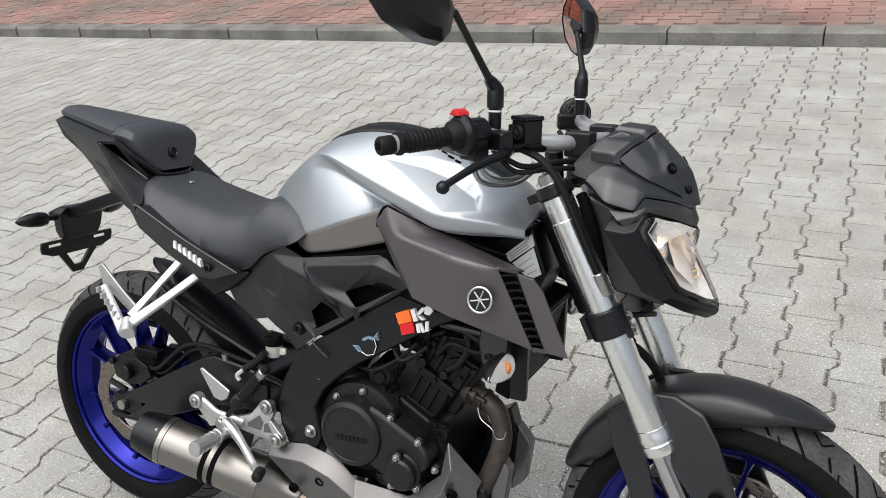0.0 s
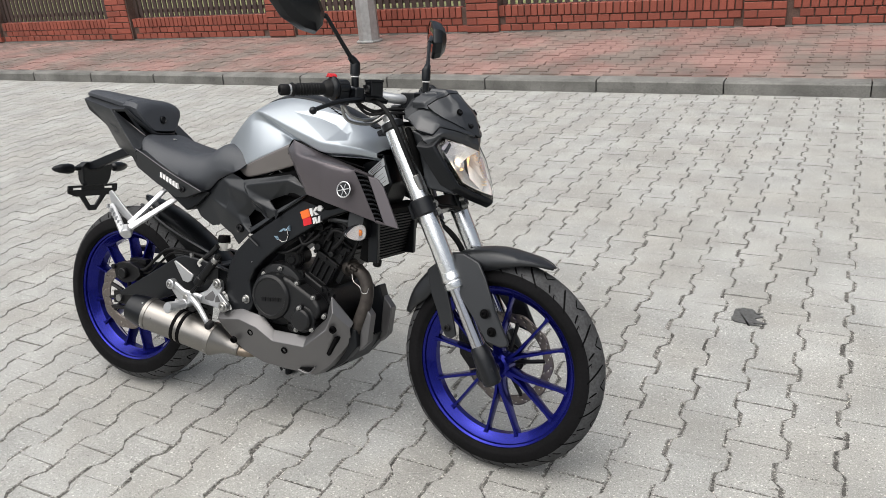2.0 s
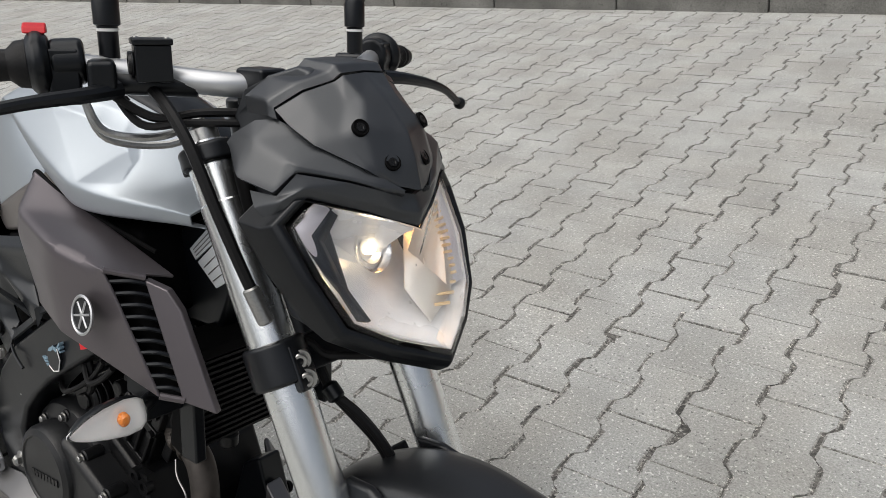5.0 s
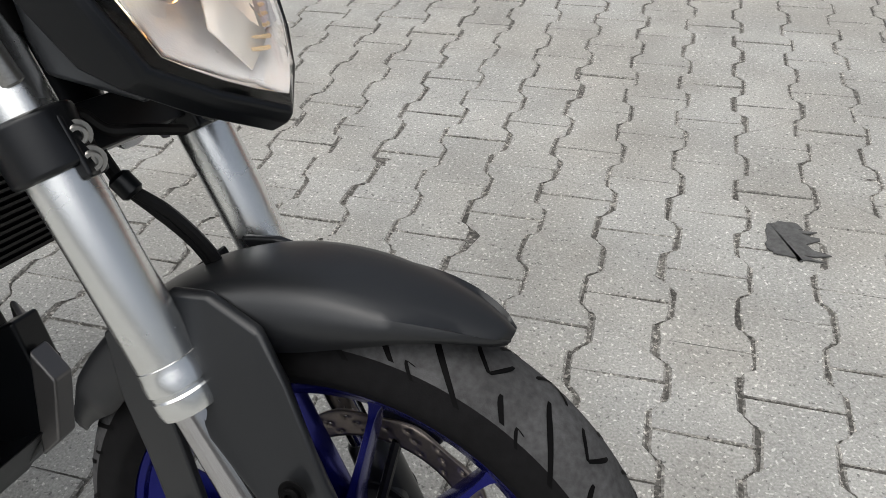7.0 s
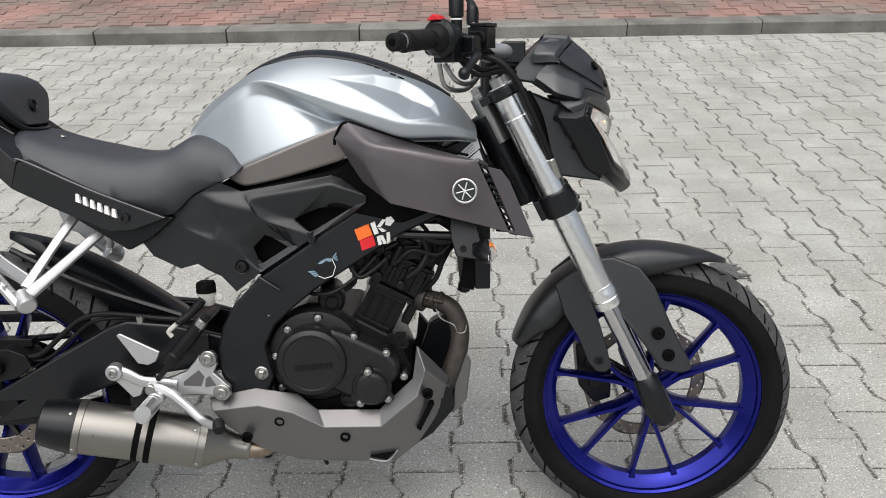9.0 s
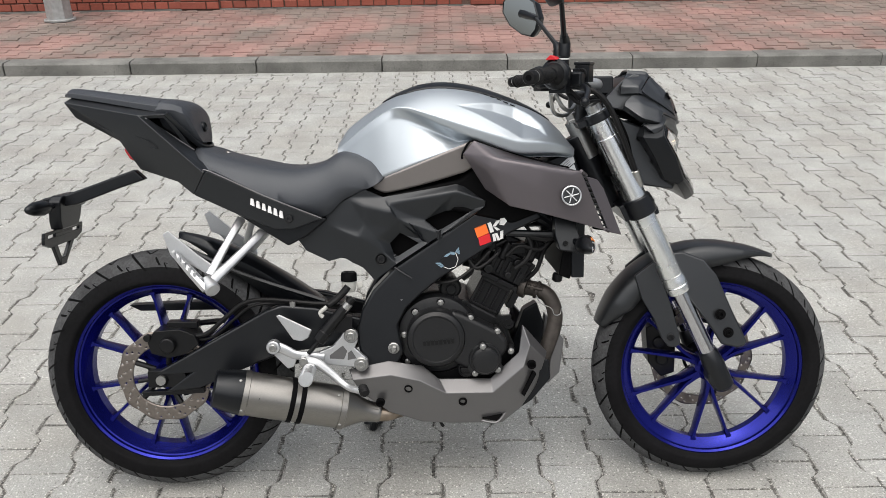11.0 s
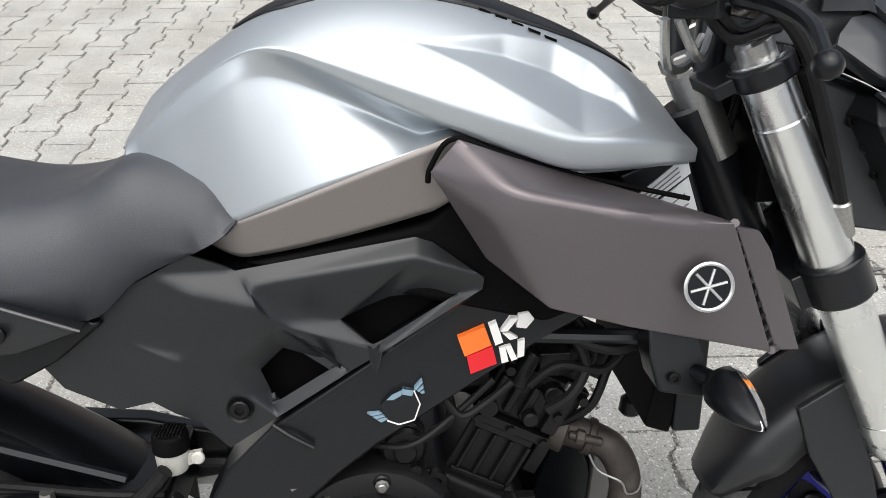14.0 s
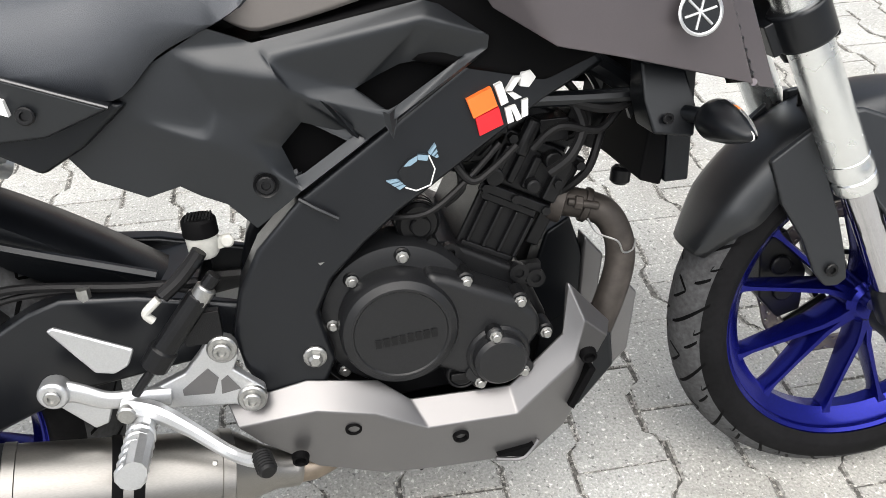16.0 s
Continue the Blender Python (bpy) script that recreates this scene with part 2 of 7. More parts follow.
def prism(poly, y0, y1, y_in=None):
    """A side profile in (x, z) drawn out from y0 to y1; (x, z, y) gives a corner an outer y of its own."""
    n = len(poly)
    v = [(p[0], p[2] if len(p) > 2 else y0, p[1]) for p in poly] + [(p[0], y1, p[1]) for p in poly]
    f = [tuple(range(n)), tuple(range(2 * n - 1, n - 1, -1))]
    f += [(i, n + i, n + (i + 1) % n, (i + 1) % n) for i in range(n)]
    return v, f


def smooth_path(pts, steps=6):
    p = [Vector(q) for q in pts]
    if len(p) < 3:
        return p
    out = []
    for i in range(len(p) - 1):
        a, b, c, d = p[max(i - 1, 0)], p[i], p[i + 1], p[min(i + 2, len(p) - 1)]
        for k in range(steps):
            t = k / steps
            out.append(0.5 * ((2 * b) + (c - a) * t + (2 * a - 5 * b + 4 * c - d) * t * t + (3 * b - a - 3 * c + d) * t ** 3))
    out.append(p[-1])
    return out


def tube(pts, r, seg=10, steps=6, flat=1.0):
    """A round tube along points; r is one radius or one for each point."""
    path = smooth_path(pts, steps)
    rs = [r] * len(path)
    if isinstance(r, (list, tuple)):
        rs = [float(q) for q in np.interp(np.linspace(0, len(r) - 1, len(path)), range(len(r)), r)]
    v, f = [], []
    up = None
    for i, p in enumerate(path):
        d = (path[min(i + 1, len(path) - 1)] - path[max(i - 1, 0)]).normalized()
        if up is None:
            up = d.orthogonal().normalized()
            if abs(d.y) < 0.9:
                up = (Vector((0, 1, 0)) - d * d.y).normalized()
        up = (up - d * up.dot(d)).normalized()
        side = d.cross(up)
        v += [tuple(p + rs[i] * (math.cos(a) * up * flat + math.sin(a) * side)) for a in (2 * math.pi * k / seg for k in range(seg))]
    for i in range(len(path) - 1):
        for k in range(seg):
            f.append((i * seg + k, i * seg + (k + 1) % seg, (i + 1) * seg + (k + 1) % seg, (i + 1) * seg + k))
    f.append(tuple(range(seg)))
    f.append(tuple(range((len(path) - 1) * seg + seg - 1, (len(path) - 1) * seg - 1, -1)))
    return v, f


def lathe(profile, base, axis, seg=32, closed=False, start=0.0):
    """(radius, distance along the axis) turned round an axis through base. Ends with a radius are capped unless closed."""
    ax = Vector(axis).normalized()
    u = ax.orthogonal().normalized()
    w = ax.cross(u)
    v, f = [], []
    n = len(profile)
    for k in range(seg):
        a = start + 2 * math.pi * k / seg
        d = math.cos(a) * u + math.sin(a) * w
        v += [tuple(Vector(base) + ax * h + d * r) for r, h in profile]
    for k in range(seg):
        k2 = (k + 1) % seg
        for i in range(n if closed else n - 1):
            j = (i + 1) % n
            f.append((k * n + i, k * n + j, k2 * n + j, k2 * n + i))
    if not closed:
        for i in (0, n - 1):
            if profile[i][0] > 1e-5:
                f.append(tuple(k * n + i for k in range(seg)))
    return v, f


def rod(a, b, r, seg=14, r2=None, edge=0.0):
    """A round bar from a to b, with its rims broken by edge."""
    a, b = Vector(a), Vector(b)
    length, r2 = (b - a).length, r if r2 is None else r2
    prof = [(r - edge, 0), (r, edge), (r2, length - edge), (r2 - edge, length)] if edge else [(r, 0), (r2, length)]
    return lathe(prof, a, b - a, seg)


def bolt(at, axis, r=0.007, h=0.005):
    """A round head with a hexagon socket."""
    inner = r * 0.5
    prof = [(r * 0.92, 0), (r, h * 0.25), (r, h * 0.75), (r * 0.85, h), (inner, h), (inner * 0.9, h * 0.3), (0.0, h * 0.3)]
    return lathe(prof, at, axis, 12)


def grid(rows, closed=False):
    """A sheet through rows of points, all of one length."""
    n, v, f = len(rows[0]), [tuple(p) for r in rows for p in r], []
    for i in range(len(rows) - 1):
        for k in range(n if closed else n - 1):
            k2 = (k + 1) % n
            f.append((i * n + k, i * n + k2, (i + 1) * n + k2, (i + 1) * n + k))
    return v, f


def curve_at(pts, t):
    """The value at t of a smooth curve through (t, value) pairs."""
    ts, vs = [p[0] for p in pts], [p[1] for p in pts]
    if t <= ts[0]:
        return vs[0]
    if t >= ts[-1]:
        return vs[-1]
    i = max(k for k in range(len(ts) - 1) if ts[k] <= t)
    h = ts[i + 1] - ts[i]
    s = (t - ts[i]) / h

    def slope(k):
        a, b = max(k - 1, 0), min(k + 1, len(ts) - 1)
        return (vs[b] - vs[a]) / (ts[b] - ts[a])
    m0, m1 = slope(i) * h, slope(i + 1) * h
    return (2 * s ** 3 - 3 * s * s + 1) * vs[i] + (s ** 3 - 2 * s * s + s) * m0 + (3 * s * s - 2 * s ** 3) * vs[i + 1] + (s ** 3 - s * s) * m1


def ramp(a, b, x):
    t = min(max((x - a) / (b - a), 0.0), 1.0)
    return t * t * (3 - 2 * t)


# ---- ground, kerb, footpath and wall ----
PAVE_TURN = radians(0.6)
COL, ROW = 0.142, 0.2055
ground = tagged(link_mesh("ground", *grid([[(x, y, -0.0026) for x in (-1500, 1500)] for y in (-1500, 1500)]), M_JOINT), "grey joint sand and dirt under the paving", "ground", kind="structure")


def slab_shape(w, n, length, h, chamfer=0.0044, joint=0.0050, end_joint=0.0022):
    """One double-T paver: wide straight ends, a waisted middle, all edges chamfered. Ring of the foot, of the joint, of the face."""
    a, b, half = w / 2 - joint / 2, n / 2 - joint / 2, length / 2 - end_joint / 2
    side = [(a - 0.002, half), (a, half * 0.96)]
    for k in range(7):
        t = k / 6
        side.append((b + (a - b) * (0.5 + 0.5 * math.cos(math.pi * t)), half * (0.66 - 0.32 * t)))
    side += [(x, -y) for x, y in reversed(side)]
    ring = side + [(-x, y) for x, y in reversed(side)]
    k = len(ring)

    def inset(i, d):
        (x0, y0), (x1, y1), (x2, y2) = ring[i - 1], ring[i], ring[(i + 1) % k]
        tx, ty = x2 - x0, y2 - y0
        m = math.hypot(tx, ty)
        nx, ny = ty / m, -tx / m
        if nx * x1 + ny * y1 < 0 and abs(y1) > half * 0.9:
            nx, ny = -nx, -ny
        s = 0.45 if abs(y1) > half * 0.97 else 1.0
        return x1 - math.copysign(d * max(abs(nx), 0.35), x1), y1 - ny * d * s
    v = [(x, y, -0.02) for x, y in ring] + [(x, y, h - 0.0022) for x, y in ring] + [(*inset(i, chamfer), h) for i in range(k)]
    f = [(i, (i + 1) % k, k + (i + 1) % k, k + i) for i in range(k)]
    f += [(k + i, k + (i + 1) % k, 2 * k + (i + 1) % k, 2 * k + i) for i in range(k)]
    f.append(tuple(range(2 * k, 3 * k)))
    return v, f


def pave_place(c, r):
    x = 0.603 + COL * c
    y = 0.0625 + ROW * (r + 0.5) + (ROW / 2 if c % 2 else 0)
    return x * math.cos(PAVE_TURN) - y * math.sin(PAVE_TURN), x * math.sin(PAVE_TURN) + y * math.cos(PAVE_TURN)


def kerb_line(x):
    return 4.655 + 0.010 * x


paving = tagged(new("pavement"), "worn grey concrete double-T paver yard", "pavement", kind="structure")
rng = random.Random(4)
shape = slab_shape(0.166, 0.117, ROW, 0.0)
far_v, far_f = [], []
near = []
for c in range(-150, 110):
    for r in range(-30, 24):
        x, y = pave_place(c, r)
        if y > kerb_line(x) + 0.08 or y < -5.5 or not -20 < x < 15:
            continue
        near.append((((x - 1.3) ** 2 + (y - 0.2) ** 2), x, y))
near.sort()
slab_meshes = []
for i in range(12):
    me = bpy.data.meshes.new("paver")
    k = len(shape[0]) // 3
    chip = [(rng.gauss(0, 0.0016), rng.gauss(0, 0.0014)) for _ in range(k)]
    me.from_pydata([(vx + chip[q % k][0], vy + chip[q % k][1], vz + (rng.uniform(-0.0012, 0.0012) if vz > -0.01 else 0)) for q, (vx, vy, vz) in enumerate(shape[0])], [], shape[1])
    me.materials.append(M_PAVER)
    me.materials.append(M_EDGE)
    # sides and chamfers of the slab take the darker edge material
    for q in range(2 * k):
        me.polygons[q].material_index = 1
    slab_meshes.append(me)
for i, (_, x, y) in enumerate(near):
    z, a = rng.uniform(-0.0015, 0.0015), PAVE_TURN + rng.gauss(0, 0.006)
    dx, dy = rng.gauss(0, 0.0009), rng.gauss(0, 0.0009)
    if i < 300:
        ob = new("paver", slab_meshes[rng.randrange(12)])
        ob.location, ob.rotation_euler, ob.parent = (x + dx, y + dy, z), (rng.gauss(0, 0.004), rng.gauss(0, 0.004), a), paving
        continue
    o = len(far_v)
    ca, sa = math.cos(a), math.sin(a)
    far_v += [(x + dx + vx * ca - vy * sa, y + dy + vx * sa + vy * ca, vz + z) for vx, vy, vz in shape[0]]
    far_f += [tuple(q + o for q in f) for f in shape[1]]
me = bpy.data.meshes.new("paver_field")
me.from_pydata(far_v, [], far_f)
k = len(shape[0]) // 3
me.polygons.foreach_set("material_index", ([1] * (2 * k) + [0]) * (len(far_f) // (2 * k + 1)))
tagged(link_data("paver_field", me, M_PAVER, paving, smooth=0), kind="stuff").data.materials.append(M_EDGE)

# unseen sheets round the pavers, added so the bike reflects pale ground
for nm, x0, x1, y0, y1 in (("yard_south", -60, 60, -42, -5.42), ("yard_west", -60, -19.9, -5.42, 4.4), ("yard_east", 14.9, 60, -5.42, 4.7)):
    tagged(link_mesh(nm, *grid([[(x, y, -0.002) for x in (x0, x1)] for y in (y0, y1)]), M_PAVER), "unseen grey concrete sheet added to brighten reflections", "ground", kind="structure")

# kerb stones, a metre each
kerb = tagged(new("kerb"), "weathered grey concrete kerb stones along the footpath", "kerb", kind="structure")
for k in range(-20, 14):
    x0, x1 = 0.215 + 1.012 * k + 0.004, 0.215 + 1.012 * (k + 1) - 0.004
    y0 = kerb_line((x0 + x1) / 2)
    prof = [(y0, -0.05), (y0, 0.086), (y0 + 0.018, 0.103), (y0 + 0.15, 0.106), (y0 + 0.15, -0.05)]
    v = [(x0, y, z) for y, z in prof] + [(x1, y, z) for y, z in prof]
    n = len(prof)
    f = [tuple(range(n)), tuple(range(2 * n - 1, n - 1, -1))] + [(i, (i + 1) % n, n + (i + 1) % n, n + i) for i in range(n)]
    link_mesh("kerb_stone", v, f, M_KERB, kerb, bevel=0.004)


def wall_line(x):
    return 7.12 + 0.045 * x


M_BED = material("footpath_sand", (0.150, 0.112, 0.097), 0.95, grain=0.5, grain_size=120, bump=0.8, bump_size=200, stain=0.3, stain_size=3)
bed = tagged(link_mesh("footpath_bed", *grid([[(x, kerb_line(x) + 0.14, 0.091) for x in (-20, 15)], [(x, wall_line(x) + 0.1, 0.149) for x in (-20, 15)]]), M_BED), "dark sand bed of the footpath", "footpath", kind="structure")
footpath = tagged(new("footpath"), "faded red paver footpath with grey dirt", "footpath", kind="structure")
v, f = [], []
rng = random.Random(7)
small = slab_shape(0.166, 0.117, 0.2, 0.0)
for c in range(-150, 110):
    for r in range(0, 16):
        x, y = 0.15 + 0.141 * c, 4.9 + 0.2 * r + (0.1 if c % 2 else 0)
        y += 0.012 * x
        if y < kerb_line(x) + 0.16 or y > wall_line(x) - 0.02 or not -20 < x < 15:
            continue
        z = 0.098 + 0.024 * (y - 4.8) + rng.uniform(-0.003, 0.003)
        o = len(v)
        v += [(x + px, y + py, z + pz) for px, py, pz in small[0]]
        f += [tuple(q + o for q in g) for g in small[1]]
me = bpy.data.meshes.new("footpath_pavers")
me.from_pydata(v, [], f)
tagged(link_data("footpath_pavers", me, M_REDPAVER, footpath, smooth=0), kind="stuff")


# ---- brick wall, fence, pole and the unseen walls added to close the yard ----
M_PLASTER = material("plain_render", (0.34, 0.33, 0.31), 0.9, grain=0.08, grain_size=40, stain=0.15, stain_size=0.6)
# out of view: added walls that bound the low sky in the reflections
for nm, x0, x1, y0, y1, h in (("house_wall_south", -60, 60, -42.3, -42, 5.0), ("house_wall_west", -60.3, -60, -42, 40, 5.0), ("house_wall_east", 60, 60.3, -42, 40, 5.0)):
    tagged(link_mesh(nm, *box(x0, x1, y0, y1, -0.05, h), M_PLASTER), "plain unseen wall added to close the yard", "wall", kind="structure")

COURSE, HEAD = 0.083, 0.137
wall_turn = math.atan(0.045)
wall_pose = Matrix.Translation((0, 7.12, 0.152)) @ Matrix.Rotation(wall_turn, 4, "Z")


def brick_shape(length, depth=0.12, h=COURSE - 0.012):
    w, e = length - 0.012, 0.004
    v, f = box(0.0, w, 0.0, depth, 0.0, h)
    front = [(x + (e if x < 0.01 else -e), -0.004, z + (e if z < 0.01 else -e)) for x, y, z in v if y == 0.0]
    return v + front, [q for q in f if set(q) != {0, 1, 4, 5}] + [(8, 10, 11, 9), (0, 4, 10, 8), (4, 5, 11, 10), (5, 1, 9, 11), (1, 0, 8, 9)]


wall = tagged(new("garden_wall"), "low red clinker brick garden wall with dark joints", "wall", kind="structure")
wall.matrix_world = wall_pose
PILLARS = [(-10.75, -10.35), (-7.88, -7.46), (-4.98, -4.57), (-2.08, -1.68), (1.02, 1.42), (4.05, 4.45), (7.1, 7.5)]
# the mortar behind the bricks: a low wall between brick piers
part("mortar", [box(a, b, -0.030, 0.26, -0.1, 1.9) for a, b in PILLARS] + [box(-14, 10, 0.014, 0.20, -0.1, 0.292)], M_MORTAR, wall)
head_me, stretch_me = [], []
for length, store in ((HEAD, head_me), (2 * HEAD, stretch_me)):
    sh = brick_shape(length)
    me = bpy.data.meshes.new("brick")
    me.from_pydata(*([sh[0], [], sh[1]]))
    me.materials.append(M_BRICK)
    store.append(me)
soldier = bpy.data.meshes.new("brick")
sh = brick_shape(0.079, h=0.118)
soldier.from_pydata(sh[0], [], sh[1])
soldier.materials.append(M_BRICK)
rng = random.Random(11)
bricks = []
for c in range(2):
    x = -14.0 + (HEAD / 2 if c else 0)
    while x < 9.5:
        if not any(a - HEAD < x < b for a, b in PILLARS):
            bricks.append((x, 0.0, 0.012 + c * COURSE, head_me[0]))
        x += HEAD
x = -14.0
while x < 9.5:
    if not any(a - 0.079 < x < b for a, b in PILLARS):
        bricks.append((x, -0.006, 0.012 + 2 * COURSE, soldier))
    x += 0.079
for c in range(13):
    for a, b in PILLARS:
        x = a
        off = c % 2
        while x < b - 0.05:
            me = stretch_me[0] if (not off and x + 2 * HEAD <= b + 0.06) else head_me[0]
            bricks.append((x, -0.044, 0.012 + c * COURSE, me))
            x += 2 * HEAD if me is stretch_me[0] else HEAD
            off = False
bricks.sort(key=lambda q: (q[2] > 0.35, abs(q[0] + 0.5)))
v, f = [], []
for i, (x, y, z, me) in enumerate(bricks):
    jx, jy = rng.uniform(-0.002, 0.002), rng.uniform(-0.002, 0.002)
    if i < 300:
        ob = new("brick", me)
        ob.location, ob.parent = (x + jx, y + jy, z), wall
        continue
    o = len(v)
    v += [(p.co.x + x + jx, p.co.y + y + jy, p.co.z + z) for p in me.vertices]
    f += [tuple(k + o for k in p.vertices) for p in me.polygons]
me = bpy.data.meshes.new("brick_rest")
me.from_pydata(v, [], f)
tagged(link_data("brick_rest", me, M_BRICK, wall, smooth=0), kind="stuff")
part("footing", box(-18, 12, -0.02, 0.03, -0.03, 0.008), M_KERB, wall)

# picket fence panels above the sill
def fence_panel(x0, x1):
    fence = tagged(new("picket_fence"), "dark picket fence panel on the brick sill", "fence", group="fence panels between pillars")
    fence.matrix_world = wall_pose
    for z in (0.36, 0.98):
        part("rail", box(x0, x1, 0.10, 0.14, z, z + 0.05), M_FENCE, fence)
    k = x0 + 0.02
    while k < x1 - 0.05:
        part("picket", prism([(k, 0.305), (k + 0.058, 0.305), (k + 0.058, 1.12), (k + 0.029, 1.15), (k, 1.12)], 0.08, 0.10), M_FENCE, fence)
        k += 0.094
    return fence


for (_, x0), (x1, _) in zip(PILLARS, PILLARS[1:]):
    fence_panel(x0, x1)
lawn = tagged(link_mesh("lawn", *grid([[(x, wall_line(x) + 0.25, 0.17) for x in (-40, 40)], [(x, 60, 0.17) for x in (-40, 40)]]), M_GRASS), "pale lawn behind the wall", "lawn", kind="structure")

# lamp pole on the footpath
pole = tagged(new("street_pole"), "grey galvanised steel lamp pole on the footpath", "pole")
pole.matrix_world = pose(-3.16, 6.50, 0.142)
part("shaft", lathe([(0.13, 0.0), (0.125, 0.4), (0.115, 1.2), (0.06, 6.0), (0.0, 6.0)], (0, 0, 0), (0, 0, 1), 8), M_GALV, pole, "tapered eight-sided shaft", smooth=20)
part("base_plate", lathe([(0.16, 0.0), (0.16, 0.015), (0.13, 0.02)], (0, 0, 0), (0, 0, 1), 8), M_GALV, pole)

# oil stain on the paving, grass tufts and litter in the joints
rng = random.Random(5)
ring_pts = []
for k in range(48):
    a = 2 * math.pi * k / 48
    c, q = math.cos(a), math.sin(a)
    rx = 0.042 if c < 0.3 else (0.036, 0.060, 0.084, 0.050)[k % 4] * rng.uniform(0.75, 1.05)
    ring_pts.append((1.885 + rx * math.copysign(abs(c) ** 0.6, c) + rng.uniform(-0.003, 0.003), 1.048 + 0.058 * math.copysign(abs(q) ** 0.6, q) - (0.012 if c > 0.3 else 0) + rng.uniform(-0.004, 0.004), 0.0035))
stain = tagged(link_mesh("oil_stain", ring_pts, [tuple(range(48))], M_OIL, smooth=0, thick=0.003), "dried black tar patch on the pavers", "stain")


# ---- motorcycle ----
bike = tagged(new("motorcycle"), "naked motorcycle with silver tank, blue wheels, leaning on its side stand", "motorcycle")
bike.matrix_world = pose(0.004, -0.056, 0.003, -15.3, 0, 0) @ pose(0, -0.03, 0, 0, 0, 1.6)
REAR, FRONT = (0.0, 0.0, 0.307), (1.358, 0.0, 0.296)
FORK = Vector((-0.5, 0, 1.0)).normalized()
STEM = Vector((1.001, 0.0, 0.919))
# the bars are turned a little to the right
STEER = Matrix.Translation(STEM + Vector((0.009, -0.012, -0.002))) @ Matrix.Rotation(radians(-3.0), 4, FORK) @ Matrix.Translation(-STEM)


def steer(ob):
    ob.matrix_local = STEER
    return ob


def both(shape):
    """A shape of the right side and its mirror image."""
    return [("right", shape), ("left", flipped(shape))]


def inside_depth(poly, x, z):
    """How far (x, z) lies inside a polygon; 0 outside."""
    hit, least = False, 9.0
    for (ax, az), (bx, bz) in zip(poly, poly[1:] + poly[:1]):
        if (az > z) != (bz > z) and x < (bx - ax) * (z - az) / (bz - az) + ax:
            hit = not hit
        t = min(max(((x - ax) * (bx - ax) + (z - az) * (bz - az)) / ((bx - ax) ** 2 + (bz - az) ** 2), 0), 1)
        least = min(least, math.hypot(x - ax - t * (bx - ax), z - az - t * (bz - az)))
    return least if hit else 0.0


def tyre_at(base, outer, half, th, s, lift=0.0):
    """A place on the tread: s from -1 to 1 across it."""
    crown = outer - 0.055 if half < 0.055 else outer - 0.07
    a = s * radians(118)
    w, r = half * math.sin(a), crown + (outer - crown) * math.cos(a)
    return base[0] + (r + lift * math.cos(a)) * math.cos(th), base[1] + w + lift * math.sin(a), base[2] + (r + lift * math.cos(a)) * math.sin(th)


def tyre_shape(base, outer, inner, half, seg=180, rows=48):
    v = []
    crown = outer - 0.055 if half < 0.055 else outer - 0.07
    for k in range(seg):
        th = 2 * math.pi * k / seg
        for i in range(rows + 1):
            s = -1 + 2 * i / rows
            a = s * radians(118)
            if abs(a) < math.pi / 2:
                v.append(tyre_at(base, outer, half, th, s))
                continue
            w = math.copysign(half * (1 - 0.42 * (abs(a) - math.pi / 2)), a)
            r = crown - (crown - inner) * (abs(a) - math.pi / 2) / radians(28)
            v.append((base[0] + r * math.cos(th), base[1] + w, base[2] + r * math.sin(th)))
    n, f = rows + 1, []
    for k in range(seg):
        k2 = (k + 1) % seg
        for i in range(rows):
            f.append((k * n + i, k * n + i + 1, k2 * n + i + 1, k2 * n + i))
    return v, f


def groove(base, outer, half, th, side, s0, s1, sweep, width):
    """One moulded tread groove with a dark floor and tapering ends."""
    rows = []
    for i in range(9):
        t = i / 8
        s = side * (s0 + (s1 - s0) * t)
        a = th + sweep * t ** 1.4
        w = width * (0.35 + 0.65 * math.sin(math.pi * min(0.5, t + 0.08)) if t < 0.5 else 1 - 0.3 * (t - 0.5)) / outer / 2
        rows.append([tyre_at(base, outer, half, a + w * q, s, 0.0006) for q in (-1, -0.4, 0.4, 1)])
    return grid(rows)


